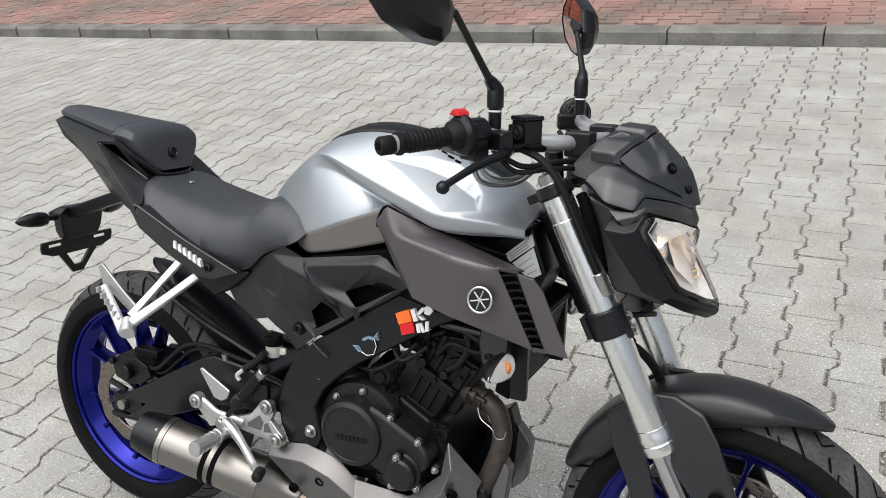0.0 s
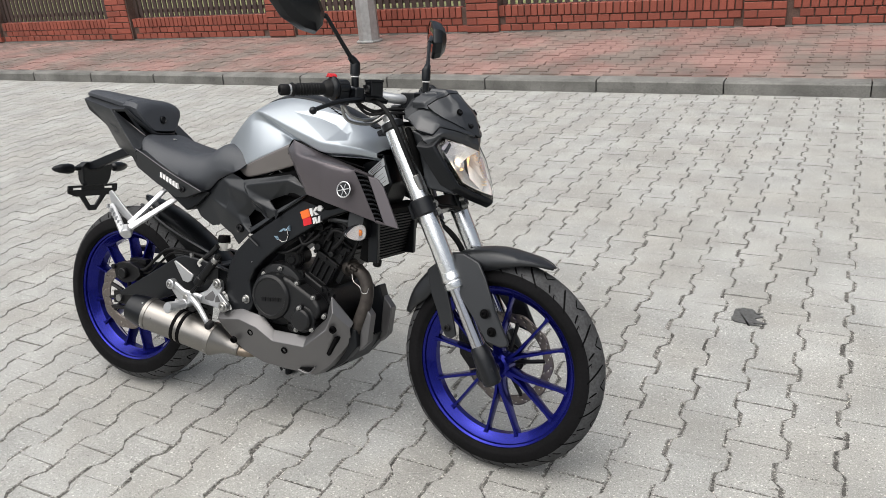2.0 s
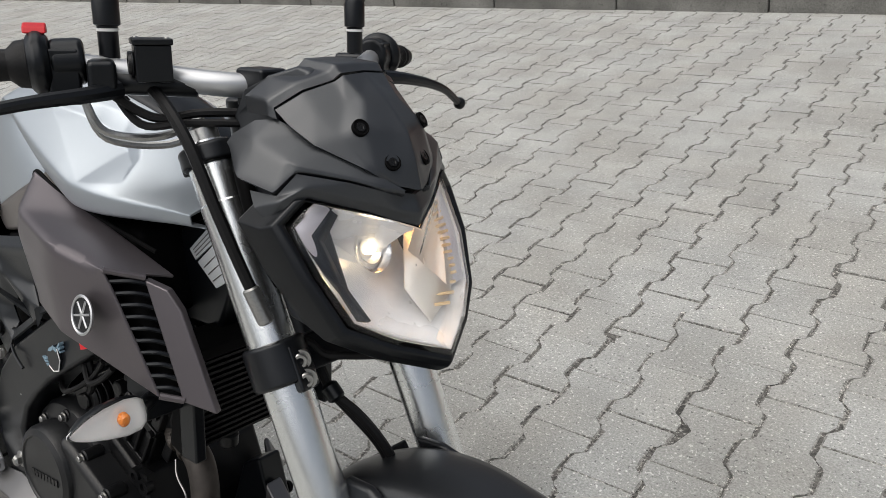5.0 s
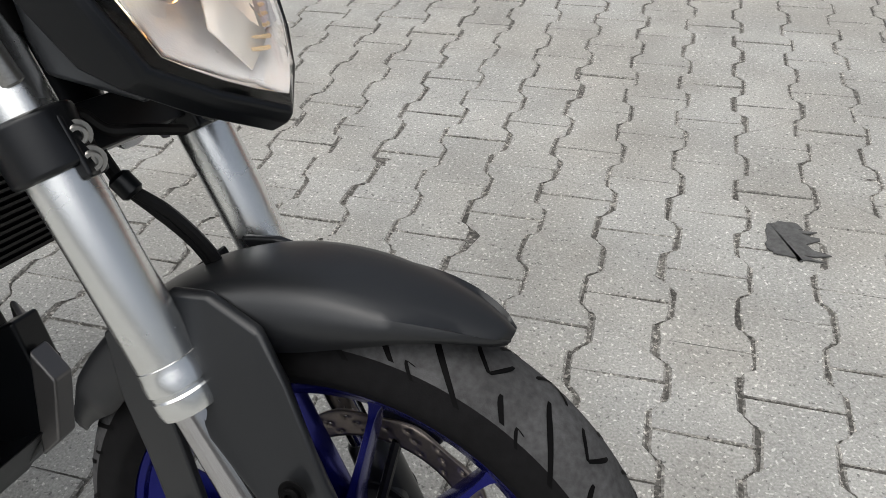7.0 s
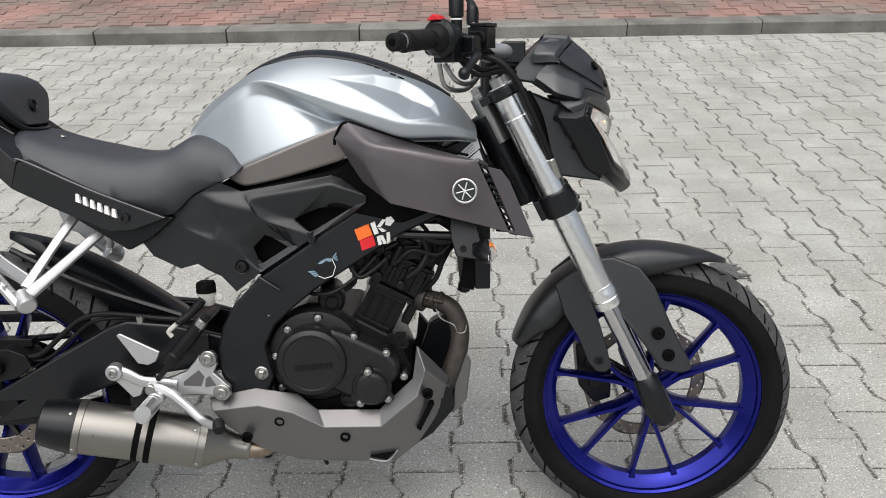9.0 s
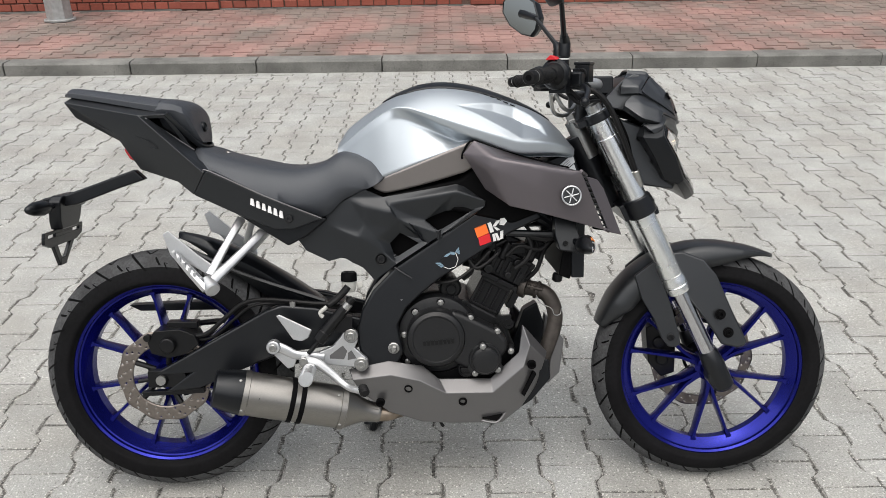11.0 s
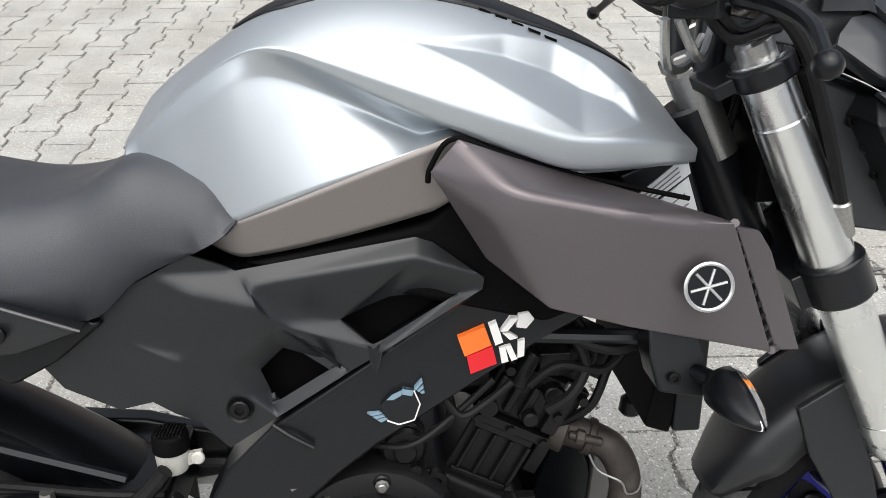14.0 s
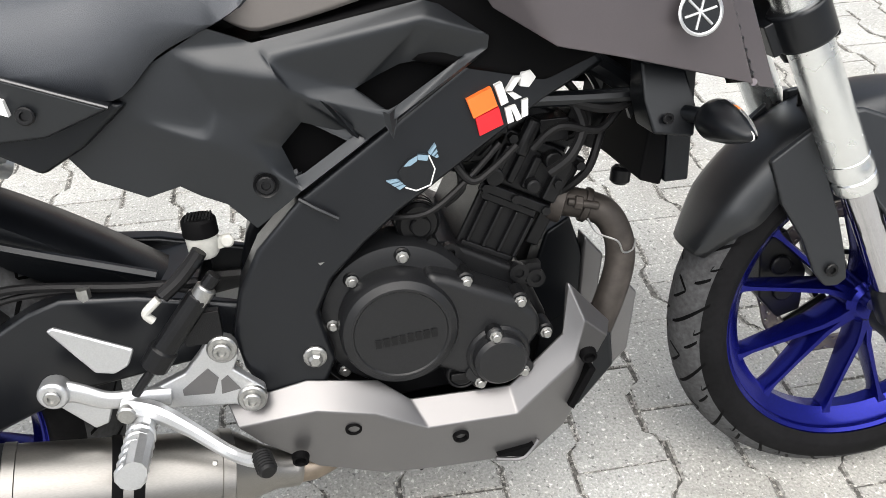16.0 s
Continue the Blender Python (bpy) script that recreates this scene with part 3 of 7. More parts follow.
def wheel(name, at, tyre_r, tyre_half, rim_half, turn, count, label, big=1.055):
    hub = part(name, lathe([(0.0, -rim_half * 0.8), (0.026, -rim_half * 0.8), (0.036, -rim_half * 0.55), (0.036, rim_half * 0.55), (0.026, rim_half * 0.8), (0.0, rim_half * 0.8)], at, (0, 1, 0), 32), M_BLUE, bike, label)
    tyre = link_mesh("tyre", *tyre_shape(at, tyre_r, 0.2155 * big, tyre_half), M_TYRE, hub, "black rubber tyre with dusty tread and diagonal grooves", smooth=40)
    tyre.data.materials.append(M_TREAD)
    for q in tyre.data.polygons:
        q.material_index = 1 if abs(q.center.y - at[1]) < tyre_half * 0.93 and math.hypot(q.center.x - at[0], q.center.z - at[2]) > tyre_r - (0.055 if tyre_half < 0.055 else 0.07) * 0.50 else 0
    pitch = 2 * math.pi / count
    for k in range(count):
        for side in (1, -1):
            th = pitch * (k + (0.5 if side < 0 else 0))
            g = functools.partial(groove, at, tyre_r, tyre_half)
            parts("tread_groove", [g(th, side, 0.09, 0.56, -0.42 * pitch, 0.0075), g(th + 0.66 * pitch, side, 0.03, 0.22, -0.16 * pitch, 0.0055), g(th + 0.36 * pitch, side, 0.03, 0.22, 0.14 * pitch, 0.0055), g(th + 0.34 * pitch, side, 0.30, 0.47, -0.13 * pitch, 0.0065), g(th + 0.10 * pitch, side, 0.42, 0.54, -0.10 * pitch, 0.0042), g(th + 0.02 * pitch, side, 0.44, 0.42, 0.08 * pitch, 0.0040)], M_DEEP, tyre)
    h = rim_half
    prof = [(0.2225, -h), (0.2235, -h + 0.003), (0.220, -h + 0.008), (0.213, -h + 0.012), (0.195, -h * 0.45), (0.195, h * 0.45), (0.213, h - 0.012), (0.220, h - 0.008), (0.2235, h - 0.003), (0.2225, h),
            (0.214, h + 0.001), (0.2095, h - 0.003), (0.2080, h - 0.009), (0.2045, h - 0.0105), (0.1930, h * 0.42), (0.1870, h * 0.28), (0.1870, -h * 0.28), (0.1930, -h * 0.42), (0.2045, -h + 0.0105), (0.2080, -h + 0.009), (0.2095, -h + 0.003), (0.214, -h - 0.001)]
    part("rim", lathe([(r * big, w) for r, w in prof], at, (0, 1, 0), 120, closed=True), M_BLUE, hub, "glossy blue alloy rim", smooth=30)
    # six forked spokes
    for k in range(6):
        for s in (-1, 1):
            a = radians(turn + 60 * k)
            b = a + s * radians(13.2)
            c = Vector(at)
            root = c + 0.030 * Vector((math.cos(a), 0, math.sin(a))) + s * 0.004 * Vector((-math.sin(a), 0, math.cos(a)))
            fork = c + 0.066 * Vector((math.cos(a + s * 0.075), 0, math.sin(a + s * 0.075)))
            out = c + 0.197 * big * Vector((math.cos(b), 0, math.sin(b)))
            rows = []
            for t, w, dp in ((0, 0.0085, 0.66), (0.12, 0.0075, 0.62), (0.27, 0.0062, 0.56), (0.60, 0.0050, 0.46), (0.86, 0.0046, 0.40), (0.94, 0.0070, 0.42), (1.0, 0.0130, 0.46)):
                p = root + (fork - root) * min(t / 0.22, 1) if t < 0.22 else fork + (out - fork) * (t - 0.22) / 0.78
                d = (fork - root if t < 0.2 else out - fork).normalized()
                side = Vector((-d.z, 0, d.x))
                rows.append([p + side * w * q + Vector((0, rim_half * dp * z, 0)) for q, z in ((-0.6, -1), (0.6, -1), (1, -0.6), (1, 0.6), (0.6, 1), (-0.6, 1), (-1, 0.6), (-1, -0.6))])
            part("spoke", grid(rows, closed=True), M_BLUE, hub, smooth=40)
    return hub


front_wheel = steer(wheel("front_wheel", FRONT, 0.296, 0.051, 0.038, 275, 17, "blue alloy front wheel with six forked spokes"))
rear_wheel = wheel("rear_wheel", REAR, 0.307, 0.066, 0.050, 266, 19, "blue alloy rear wheel with six forked spokes")


TAPER.append(True)
# ---- tank, seat, tail and side covers ----
TANK_TOP = [(0.44, 0.868), (0.464, 0.903), (0.529, 0.951), (0.592, 0.988), (0.667, 1.008), (0.753, 1.002), (0.84, 0.976), (0.915, 0.942), (0.964, 0.906), (0.998, 0.864)]
# the shoulder crease: height, half width, depth of the lip under it
CREASE_Z = [(0.44, 0.857), (0.50, 0.905), (0.54, 0.934), (0.575, 0.951), (0.605, 0.953), (0.64, 0.944), (0.70, 0.925), (0.76, 0.906), (0.82, 0.888), (0.855, 0.878), (0.91, 0.873), (0.96, 0.864), (0.998, 0.852)]
CREASE_Y = [(0.44, 0.058), (0.50, 0.080), (0.575, 0.104), (0.625, 0.119), (0.70, 0.136), (0.80, 0.153), (0.86, 0.158), (0.91, 0.152), (0.96, 0.126), (0.998, 0.090)]
LIP = [(0.44, 0.003), (0.575, 0.003), (0.62, 0.008), (0.70, 0.018), (0.78, 0.026), (0.85, 0.029), (0.91, 0.027), (0.998, 0.014)]
KNEE_IN = [(0.44, 0.062), (0.50, 0.086), (0.555, 0.103), (0.59, 0.101), (0.64, 0.096), (0.72, 0.098), (0.80, 0.110), (0.88, 0.116), (0.998, 0.070)]
KNEE_OUT = [(0.44, 0.064), (0.50, 0.096), (0.56, 0.114), (0.64, 0.124), (0.74, 0.130), (0.80, 0.130), (0.90, 0.118), (0.998, 0.070)]
TANK_BOT = [(0.44, 0.846), (0.50, 0.790), (0.53, 0.765), (0.56, 0.757), (0.735, 0.803), (0.77, 0.822), (0.87, 0.834), (0.92, 0.834), (0.998, 0.832)]
# the hollow in the flank: its upper and its lower edge
DISH_UP = [(0.722, 0.957), (0.807, 0.961), (0.858, 0.952), (0.892, 0.935), (0.918, 0.911), (0.927, 0.884)]
DISH_LOW = [(0.927, 0.884), (0.868, 0.880), (0.838, 0.899), (0.771, 0.936), (0.722, 0.957)]


def off_line(line, x, z):
    """The distance of (x, z) from a broken line."""
    least = 9.0
    for (ax, az), (bx, bz) in zip(line, line[1:]):
        t = min(max(((x - ax) * (bx - ax) + (z - az) * (bz - az)) / ((bx - ax) ** 2 + (bz - az) ** 2), 0), 1)
        least = min(least, math.hypot(x - ax - t * (bx - ax), z - az - t * (bz - az)))
    return least


N_TOP, N_LIP, N_TURN, N_KNEE = 90, 8, 18, 16
N_SILVER = N_TOP + N_LIP + N_TURN + N_KNEE


def tank_section(x):
    """Half a cross-section: top, shoulder crease, lip, hollow for the knee, knee line and lower edge."""
    zt, zs, ys, lip, y_in, y_out, zb = (curve_at(c, x) for c in (TANK_TOP, CREASE_Z, CREASE_Y, LIP, KNEE_IN, KNEE_OUT, TANK_BOT))
    zs = min(zs, zt - 0.004)
    zl = zs - lip
    zb = min(zb, zl - 0.010)
    out = []
    for i in range(N_TOP + 1):
        f = i / N_TOP
        out.append([ys * f, zt - (zt - zs) * (0.55 * f ** 1.6 + 0.45 * f ** 2.6)])
    for i in range(1, N_LIP + 1):
        out.append([ys - 0.16 * lip * (i / N_LIP), zs - lip * i / N_LIP])
    knee = min(max(0.803 + (x - 0.575) * 0.41, zb + 0.003), zl - 0.006)
    turn = min(0.024, 0.8 * (zl - knee))
    y0 = out[-1][0]
    for i in range(1, N_TURN + 1):
        t = i / N_TURN
        out.append([y0 + (y_in - y0) * (1 - (1 - t) ** 1.7), zl - turn * t])
    for i in range(1, N_KNEE + 1):
        t = i / N_KNEE
        out.append([y_in + (y_out - y_in) * t ** 0.85, zl - turn + (knee - zl + turn) * t])
    for k in range(3):
        lo = N_TOP - 2
        out[lo:-1] = [[(a[k] + 2 * b[k] + c[k]) / 4 for k in (0, 1)] for a, b, c in zip(out[lo - 1:], out[lo:], out[lo + 1:])]
    for p in out[:N_TOP + 1]:
        if inside_depth(DISH_UP + DISH_LOW[1:-1], x, p[1]):
            up, low = off_line(DISH_UP, x, p[1]), off_line(DISH_LOW, x, p[1])
            d = min(up / 0.017, low / 0.042, 1.0)
            p[0] -= 0.013 * d
            p[1] -= 0.011 * d
    for i in range(1, 9):
        z = knee + (zb - knee) * i / 8
        out.append([out[N_SILVER][0] - 0.12 * (knee - z), z])
    return [tuple(p) for p in out]


xs = [0.44 + 0.558 * (0.6 * i / 200 + 0.4 * (0.5 - 0.5 * math.cos(math.pi * i / 200))) for i in range(201)]
half_tank = [tank_section(x) for x in xs]
# ease the hollow's edges along the tank
half_tank = [[tuple((a[k] + 2 * b[k] + c[k]) / 4 for k in (0, 1)) for a, b, c in zip(half_tank[max(i - 1, 0)], half_tank[i], half_tank[min(i + 1, 200)])] for i in range(201)]
rows = [[(x, y, z) for y, z in reversed(r[1:N_SILVER + 1])] + [(x, -y, z) for y, z in r[:N_SILVER + 1]] for x, r in zip(xs, half_tank)]
tank = part("fuel_tank", grid(rows), M_SILVER, bike, "satin silver fuel tank with a sharp shoulder crease", smooth=60, thick=0.003)
for s in (-1, 1):
    part("knee_panel", grid([[(x, s * (y + 0.0005), z) for y, z in r[N_SILVER:]] for x, r in zip(xs, half_tank) if 0.50 < x < 0.80]), M_TAUPE, tank, "matt taupe lower edge of the tank", smooth=24, thick=0.003)
# black cover along the top of the tank
rows = []
for x in xs:
    if 0.545 < x < 0.95:
        w = 0.052 * min(1.0, math.sqrt(max((x - 0.545) / 0.06, 0.0)), 0.35 + math.sqrt(max((0.95 - x) / 0.30, 0.0)))
        row = []
        for q in range(-6, 7):
            f = q / 6
            r = min(half_tank[xs.index(x)][:N_TOP], key=lambda p: abs(p[0] - abs(f) * w))
            row.append((x, f * w, r[1] + 0.0035 - 0.002 * abs(f) ** 4))
        rows.append(row)
part("tank_cover", grid(rows), M_BLACK, tank, "matt black cover strip on top of the tank", thick=0.004)
part("fuel_cap", lathe([(0.0, 0.006), (0.028, 0.006), (0.032, 0.003), (0.033, -0.01)], (0.66, 0, 1.002), (-0.06, 0, 1), 28), M_BLACK, tank)
# bars in place of the model name and a small arrow mark
for k in range(6):
    x = 0.772 + 0.0155 * k
    z = curve_at(TANK_TOP, x) - 0.010 - 0.001 * k
    y = next(p[0] for p in half_tank[min(range(201), key=lambda i: abs(xs[i] - x))] if p[1] < z)
    part("name_bar", prism([(x, z - 0.0014), (x + 0.011, z - 0.0055), (x + 0.011, z - 0.0028), (x, z + 0.0014)], -y - 0.0025, -y + 0.004), M_DEEP, tank)

TAPER.clear()
SEAT_TOP = [(0.108, 0.866), (0.13, 0.863), (0.172, 0.848), (0.25, 0.829), (0.332, 0.815), (0.397, 0.824), (0.447, 0.851), (0.48, 0.851), (0.530, 0.836), (0.550, 0.824), (0.560, 0.814)]
SEAT_BOT = [(0.108, 0.850), (0.118, 0.826), (0.14, 0.814), (0.395, 0.708), (0.420, 0.710), (0.458, 0.744), (0.520, 0.771), (0.543, 0.784), (0.555, 0.798), (0.560, 0.808)]
SEAT_W = [(0.108, 0.085), (0.12, 0.112), (0.145, 0.130), (0.25, 0.135), (0.36, 0.131), (0.42, 0.121), (0.50, 0.116), (0.535, 0.113), (0.552, 0.102), (0.560, 0.084)]
rows = []
for i in range(49):
    x = 0.108 + 0.452 * i / 48
    zt, zb, w = curve_at(SEAT_TOP, x), curve_at(SEAT_BOT, x), curve_at(SEAT_W, x)
    zt = max(zt, zb + 0.004)
    sec = [(0.0, zt), (0.40, zt), (0.62, zt - 0.003), (0.76, zt - 0.010), (0.88, zt - 0.026), (0.965, zt - 0.048), (1.0, zt - 0.075), (0.985, zb)]
    sec = [(f, max(z, zb + 0.001 * (7 - k))) for k, (f, z) in enumerate(sec)]
    rows.append([(x, f * w, z) for f, z in reversed(sec[1:])] + [(x, -f * w, z) for f, z in sec])
seat = part("rider_seat", grid(rows), M_SEAT, bike, "black vinyl rider seat", smooth=60, thick=0.004)
part("seat_mark", lathe([(0.0, 0.002), (0.006, 0.002), (0.007, 0.0)], (0.172, -0.004, 0.850), (0.25, 0, 1), 14), M_BOLT, seat)

PAD = [(-0.196, 0.997, 0.986, 0.030), (-0.187, 1.004, 0.984, 0.042), (-0.16, 1.003, 0.981, 0.051), (-0.06, 0.990, 0.965, 0.073), (0.02, 0.980, 0.951, 0.089), (0.036, 0.978, 0.948, 0.092)]

def cushion(table, steps):
    rows = []
    for i in range(steps + 1):
        x = table[0][0] + (table[-1][0] - table[0][0]) * i / steps
        zt, zb, w = (curve_at([(r[0], r[k]) for r in table], x) for k in (1, 2, 3))
        sec = [(0.0, zt), (0.4, zt - 0.001), (0.7, zt - 0.004), (0.88, zt - 0.010), (0.98, zt - 0.55 * (zt - zb)), (0.97, zb)]
        rows.append([(x, f * w, z) for f, z in reversed(sec[1:])] + [(x, -f * w, z) for f, z in sec])
    v, f = grid(rows)
    n = len(rows[0])
    return v, f + [tuple(range(n)), tuple(range(len(v) - 1, len(v) - n - 1, -1))]


def hump_loop(x, z, w, lean, drop):
    """One ring of the hump, from its back towards its face: half width w at the top, narrower below."""
    half = [(0.0, z), (0.55 * w, z - 0.003), (0.86 * w, z - 0.010), (w, z - 0.024), (0.94 * w, z - 0.45 * drop), (0.66 * w, z - 0.84 * drop), (0.50 * w, z - 0.97 * drop), (0.40 * w, z - drop), (0.0, z - drop)]
    loop = [(x + lean * (z - zz), -y, zz) for y, zz in half]
    return loop + [(a, -b, c) for a, b, c in reversed(loop[1:-1])]


pillion = part("pillion_seat", cushion(PAD, 18), M_SEAT, bike, "flat black pillion seat pad", smooth=50, bevel=0.004)
hump = [hump_loop(0.029, 0.977, 0.094, 0.15, 0.080), hump_loop(0.042, 0.979, 0.097, 0.30, 0.100), hump_loop(0.068, 0.976, 0.100, 0.36, 0.102), hump_loop(0.088, 0.969, 0.096, 0.34, 0.095), hump_loop(0.101, 0.958, 0.086, 0.28, 0.082), hump_loop(0.107, 0.946, 0.068, 0.22, 0.064)]
v, f = grid(hump, closed=True)
n = len(hump[0])
part("backrest_hump", (v, f + [tuple(range(n)), tuple(range(len(v) - n, len(v)))]), M_SEAT, pillion, "padded front of the pillion seat", smooth=60, bevel=0.002)
part("lock", lathe([(0.0, 0.004), (0.008, 0.004), (0.010, 0.007), (0.0125, 0.005), (0.0135, -0.004)], (0.114, 0.0, 0.912), (1, 0, 0.22), 20), M_BLACK, pillion, "small round lock cover")

# tail cowl: shelf under the pad, rear shell, and the open triangle beside the hump
TC = dict(A=(-0.188, 0.057, 0.972), N=(-0.194, 0.016, 0.974), B=(-0.162, 0.060, 0.936), O=(-0.164, 0.018, 0.934), C=(-0.064, 0.066, 0.883), D=(-0.022, 0.060, 0.815), F=(0.072, 0.092, 0.788), E=(0.112, 0.110, 0.759), L=(0.148, 0.150, 0.812), T=(-0.003, 0.111, 0.941), M=(-0.030, 0.100, 0.885),
          P=(-0.176, 0.036, 0.984), Q=(0.030, 0.080, 0.951), R=(0.064, 0.110, 0.943), G=(0.018, 0.108, 0.934), H=(0.054, 0.104, 0.934), I=(0.094, 0.076, 0.866), V=(0.110, 0.072, 0.858), S=(0.156, 0.136, 0.820), J=(0.106, 0.062, 0.858))
COWL = ["NAP", "APQRT", "NOBA", "ABCM", "AMT", "CDM", "MDFL", "FEL", "MLT", "TLSVG", "TGHR", "RHIJ"]
names = list(TC)
for s in (-1, 1):
    shape = ([(x, s * y, z) for x, y, z in TC.values()], [tuple(names.index(q) for q in f) for f in COWL])
    cowl = part("tail_cowl", shape, M_PANEL, bike, "black plastic tail fairing with an open triangle", bevel=0.0015, segs=2, thick=0.004, lim=40, smooth=30)
    # grey tube: the sheen on the black triangle's edge, put into colour
    part("triangle_edge", tube([(0.014, s * 0.110, 0.9355), (0.060, s * 0.092, 0.899), (0.110, s * 0.0725, 0.860)], 0.0016, 6), M_GREY, cowl)
    part("ear", tube([(0.062, s * 0.112, 0.945), (0.090, s * 0.083, 0.906), (0.111, s * 0.053, 0.876), (0.121, s * 0.040, 0.867), (0.126, s * 0.020, 0.865), (0.127, 0.0, 0.865)], [0.006, 0.0065, 0.007, 0.0065, 0.006, 0.006], 8, flat=0.6), M_PANEL, cowl)
    parts("groove_edge", [tube([(-0.118, s * 0.0735, 0.928), (-0.040, s * 0.096, 0.905), (0.020, s * 0.1155, 0.884)], 0.0013, 5), tube([(-0.118, s * 0.0720, 0.924), (-0.030, s * 0.097, 0.889), (0.040, s * 0.120, 0.866), (0.020, s * 0.1155, 0.886)], 0.0013, 5)], M_FRAME, cowl)
part("seat_base", prism([(0.19, 0.725), (0.325, 0.636), (0.37, 0.660), (0.42, 0.700), (0.30, 0.745)], -0.116, 0.116), M_BLACK, bike, bevel=0.006)
tail_strip = [(0.112, 0.759, -0.112), (0.213, 0.715, -0.130), (0.300, 0.678, -0.136), (0.345, 0.680, -0.138), (0.409, 0.703, -0.140), (0.280, 0.758, -0.148), (0.160, 0.817, -0.152), (0.148, 0.811, -0.150)]
for side, shape in both(prism(tail_strip, -0.14, -0.08)):
    strip = part("side_strip", shape, M_PANEL, bike, "black plastic side cover under the seat", bevel=0.004)
    s = 1 if side == "left" else -1
    # grey tube that paints the light catching the strip's upper edge
    part("top_edge", tube([(0.148, s * 0.150, 0.814), (0.162, s * 0.1515, 0.8165), (0.280, s * 0.1485, 0.7595), (0.408, s * 0.1405, 0.7045)], 0.0015, 6), M_GREY, strip)
    if s < 0:
        # white bars in place of the maker's name
        for k in range(6):
            x, z = 0.249 + 0.0128 * k, 0.750 - 0.0058 * k
            part("letter_bar", prism([(x, z - 0.011), (x + 0.0090, z - 0.0150), (x + 0.0074, z + 0.0005), (x + 0.0016, z + 0.0035)], -0.1490, -0.140), M_WHITE, strip)
        part("bolt", bolt((0.334, -0.141, 0.704), (0, -1, 0.1), 0.009, 0.005), M_ENGINE, strip)
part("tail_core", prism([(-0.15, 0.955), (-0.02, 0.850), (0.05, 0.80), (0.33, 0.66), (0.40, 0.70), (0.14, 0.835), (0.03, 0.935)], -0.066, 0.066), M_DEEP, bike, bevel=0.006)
TAPER.append(True)
part("tail_light", prism([(-0.075, 0.862), (-0.062, 0.838), (-0.030, 0.822), (-0.020, 0.845), (-0.055, 0.872)], -0.045, 0.045), M_TAIL, bike, "red tail light lens", bevel=0.006)

# number plate arm with indicators
arm = part("plate_arm", prism([(-0.315, 0.728), (-0.277, 0.745), (-0.22, 0.755), (-0.055, 0.812), (-0.03, 0.788), (-0.10, 0.765), (-0.20, 0.728), (-0.30, 0.715)], -0.028, 0.028), M_BLACK, bike, "black plate holder arm behind the tail", bevel=0.005)
def across(poly, x, lean, thick):
    """A thin plate facing backwards: (y, z) corners, leaning forward with height."""
    n = len(poly)
    v = [(x + lean * (z - 0.65), y, z) for y, z in poly] + [(x + thick + lean * (z - 0.65), y, z) for y, z in poly]
    return v, [tuple(range(n)), tuple(range(2 * n - 1, n - 1, -1))] + [(i, (i + 1) % n, n + (i + 1) % n, n + i) for i in range(n)]


CY = 0.028


def plate(poly, thick=0.008, x=-0.262):
    return across([(CY + y, z) for y, z in poly], x, 0.12, thick)


TAPER.clear()
bracket = part("plate_bracket", plate([(-0.066, 0.738), (-0.050, 0.752), (0.050, 0.752), (0.066, 0.738), (0.058, 0.690), (0.046, 0.668), (-0.046, 0.668), (-0.058, 0.690)], 0.030, -0.268), M_BLACK, arm, "empty black number plate bracket", bevel=0.005)
parts("bracket_plate", [plate([(-0.105, 0.668), (0.105, 0.668), (0.106, 0.660), (-0.106, 0.660)]), plate([(-0.106, 0.652), (0.106, 0.652), (0.104, 0.640), (0.072, 0.628), (-0.072, 0.628), (-0.104, 0.640)]), plate([(-0.106, 0.6605), (-0.086, 0.6605), (-0.086, 0.6515), (-0.106, 0.6515)]),
                        plate([(0.106, 0.6605), (0.086, 0.6605), (0.086, 0.6515), (0.106, 0.6515)]), plate([(-0.048, 0.6605), (0.048, 0.6605), (0.048, 0.6515), (-0.048, 0.6515)])], M_BLACK, bracket, bevel=0.0015)
parts("bracket_leg", [plate([(s * 0.058, 0.630), (s * 0.036, 0.630), (s * 0.008, 0.590), (s * 0.018, 0.578)], 0.009) for s in (-1, 1)], M_BLACK, bracket, bevel=0.0015)
part("bracket_foot", plate([(-0.020, 0.594), (0.020, 0.594), (0.017, 0.574), (-0.017, 0.574)], 0.010), M_BLACK, bracket, bevel=0.002)
for s in (-1, 1):
    ind = part("rear_indicator", lathe([(0.0, 0.0), (0.007, 0.0), (0.007, 0.028), (0.015, 0.034), (0.0185, 0.050), (0.016, 0.078), (0.009, 0.100), (0.0, 0.110)], (-0.246, CY + s * 0.055, 0.728), (-0.16, s, 0.02), 18), M_BLACK, arm, "black pointed indicator")
    part("lens", lathe([(0.0, 0.0), (0.012, 0.0), (0.014, 0.010), (0.0, 0.014)], (-0.262, CY + s * 0.108, 0.729), (-1, 0, 0), 16), M_AMBER, ind)
TAPER.append(True)

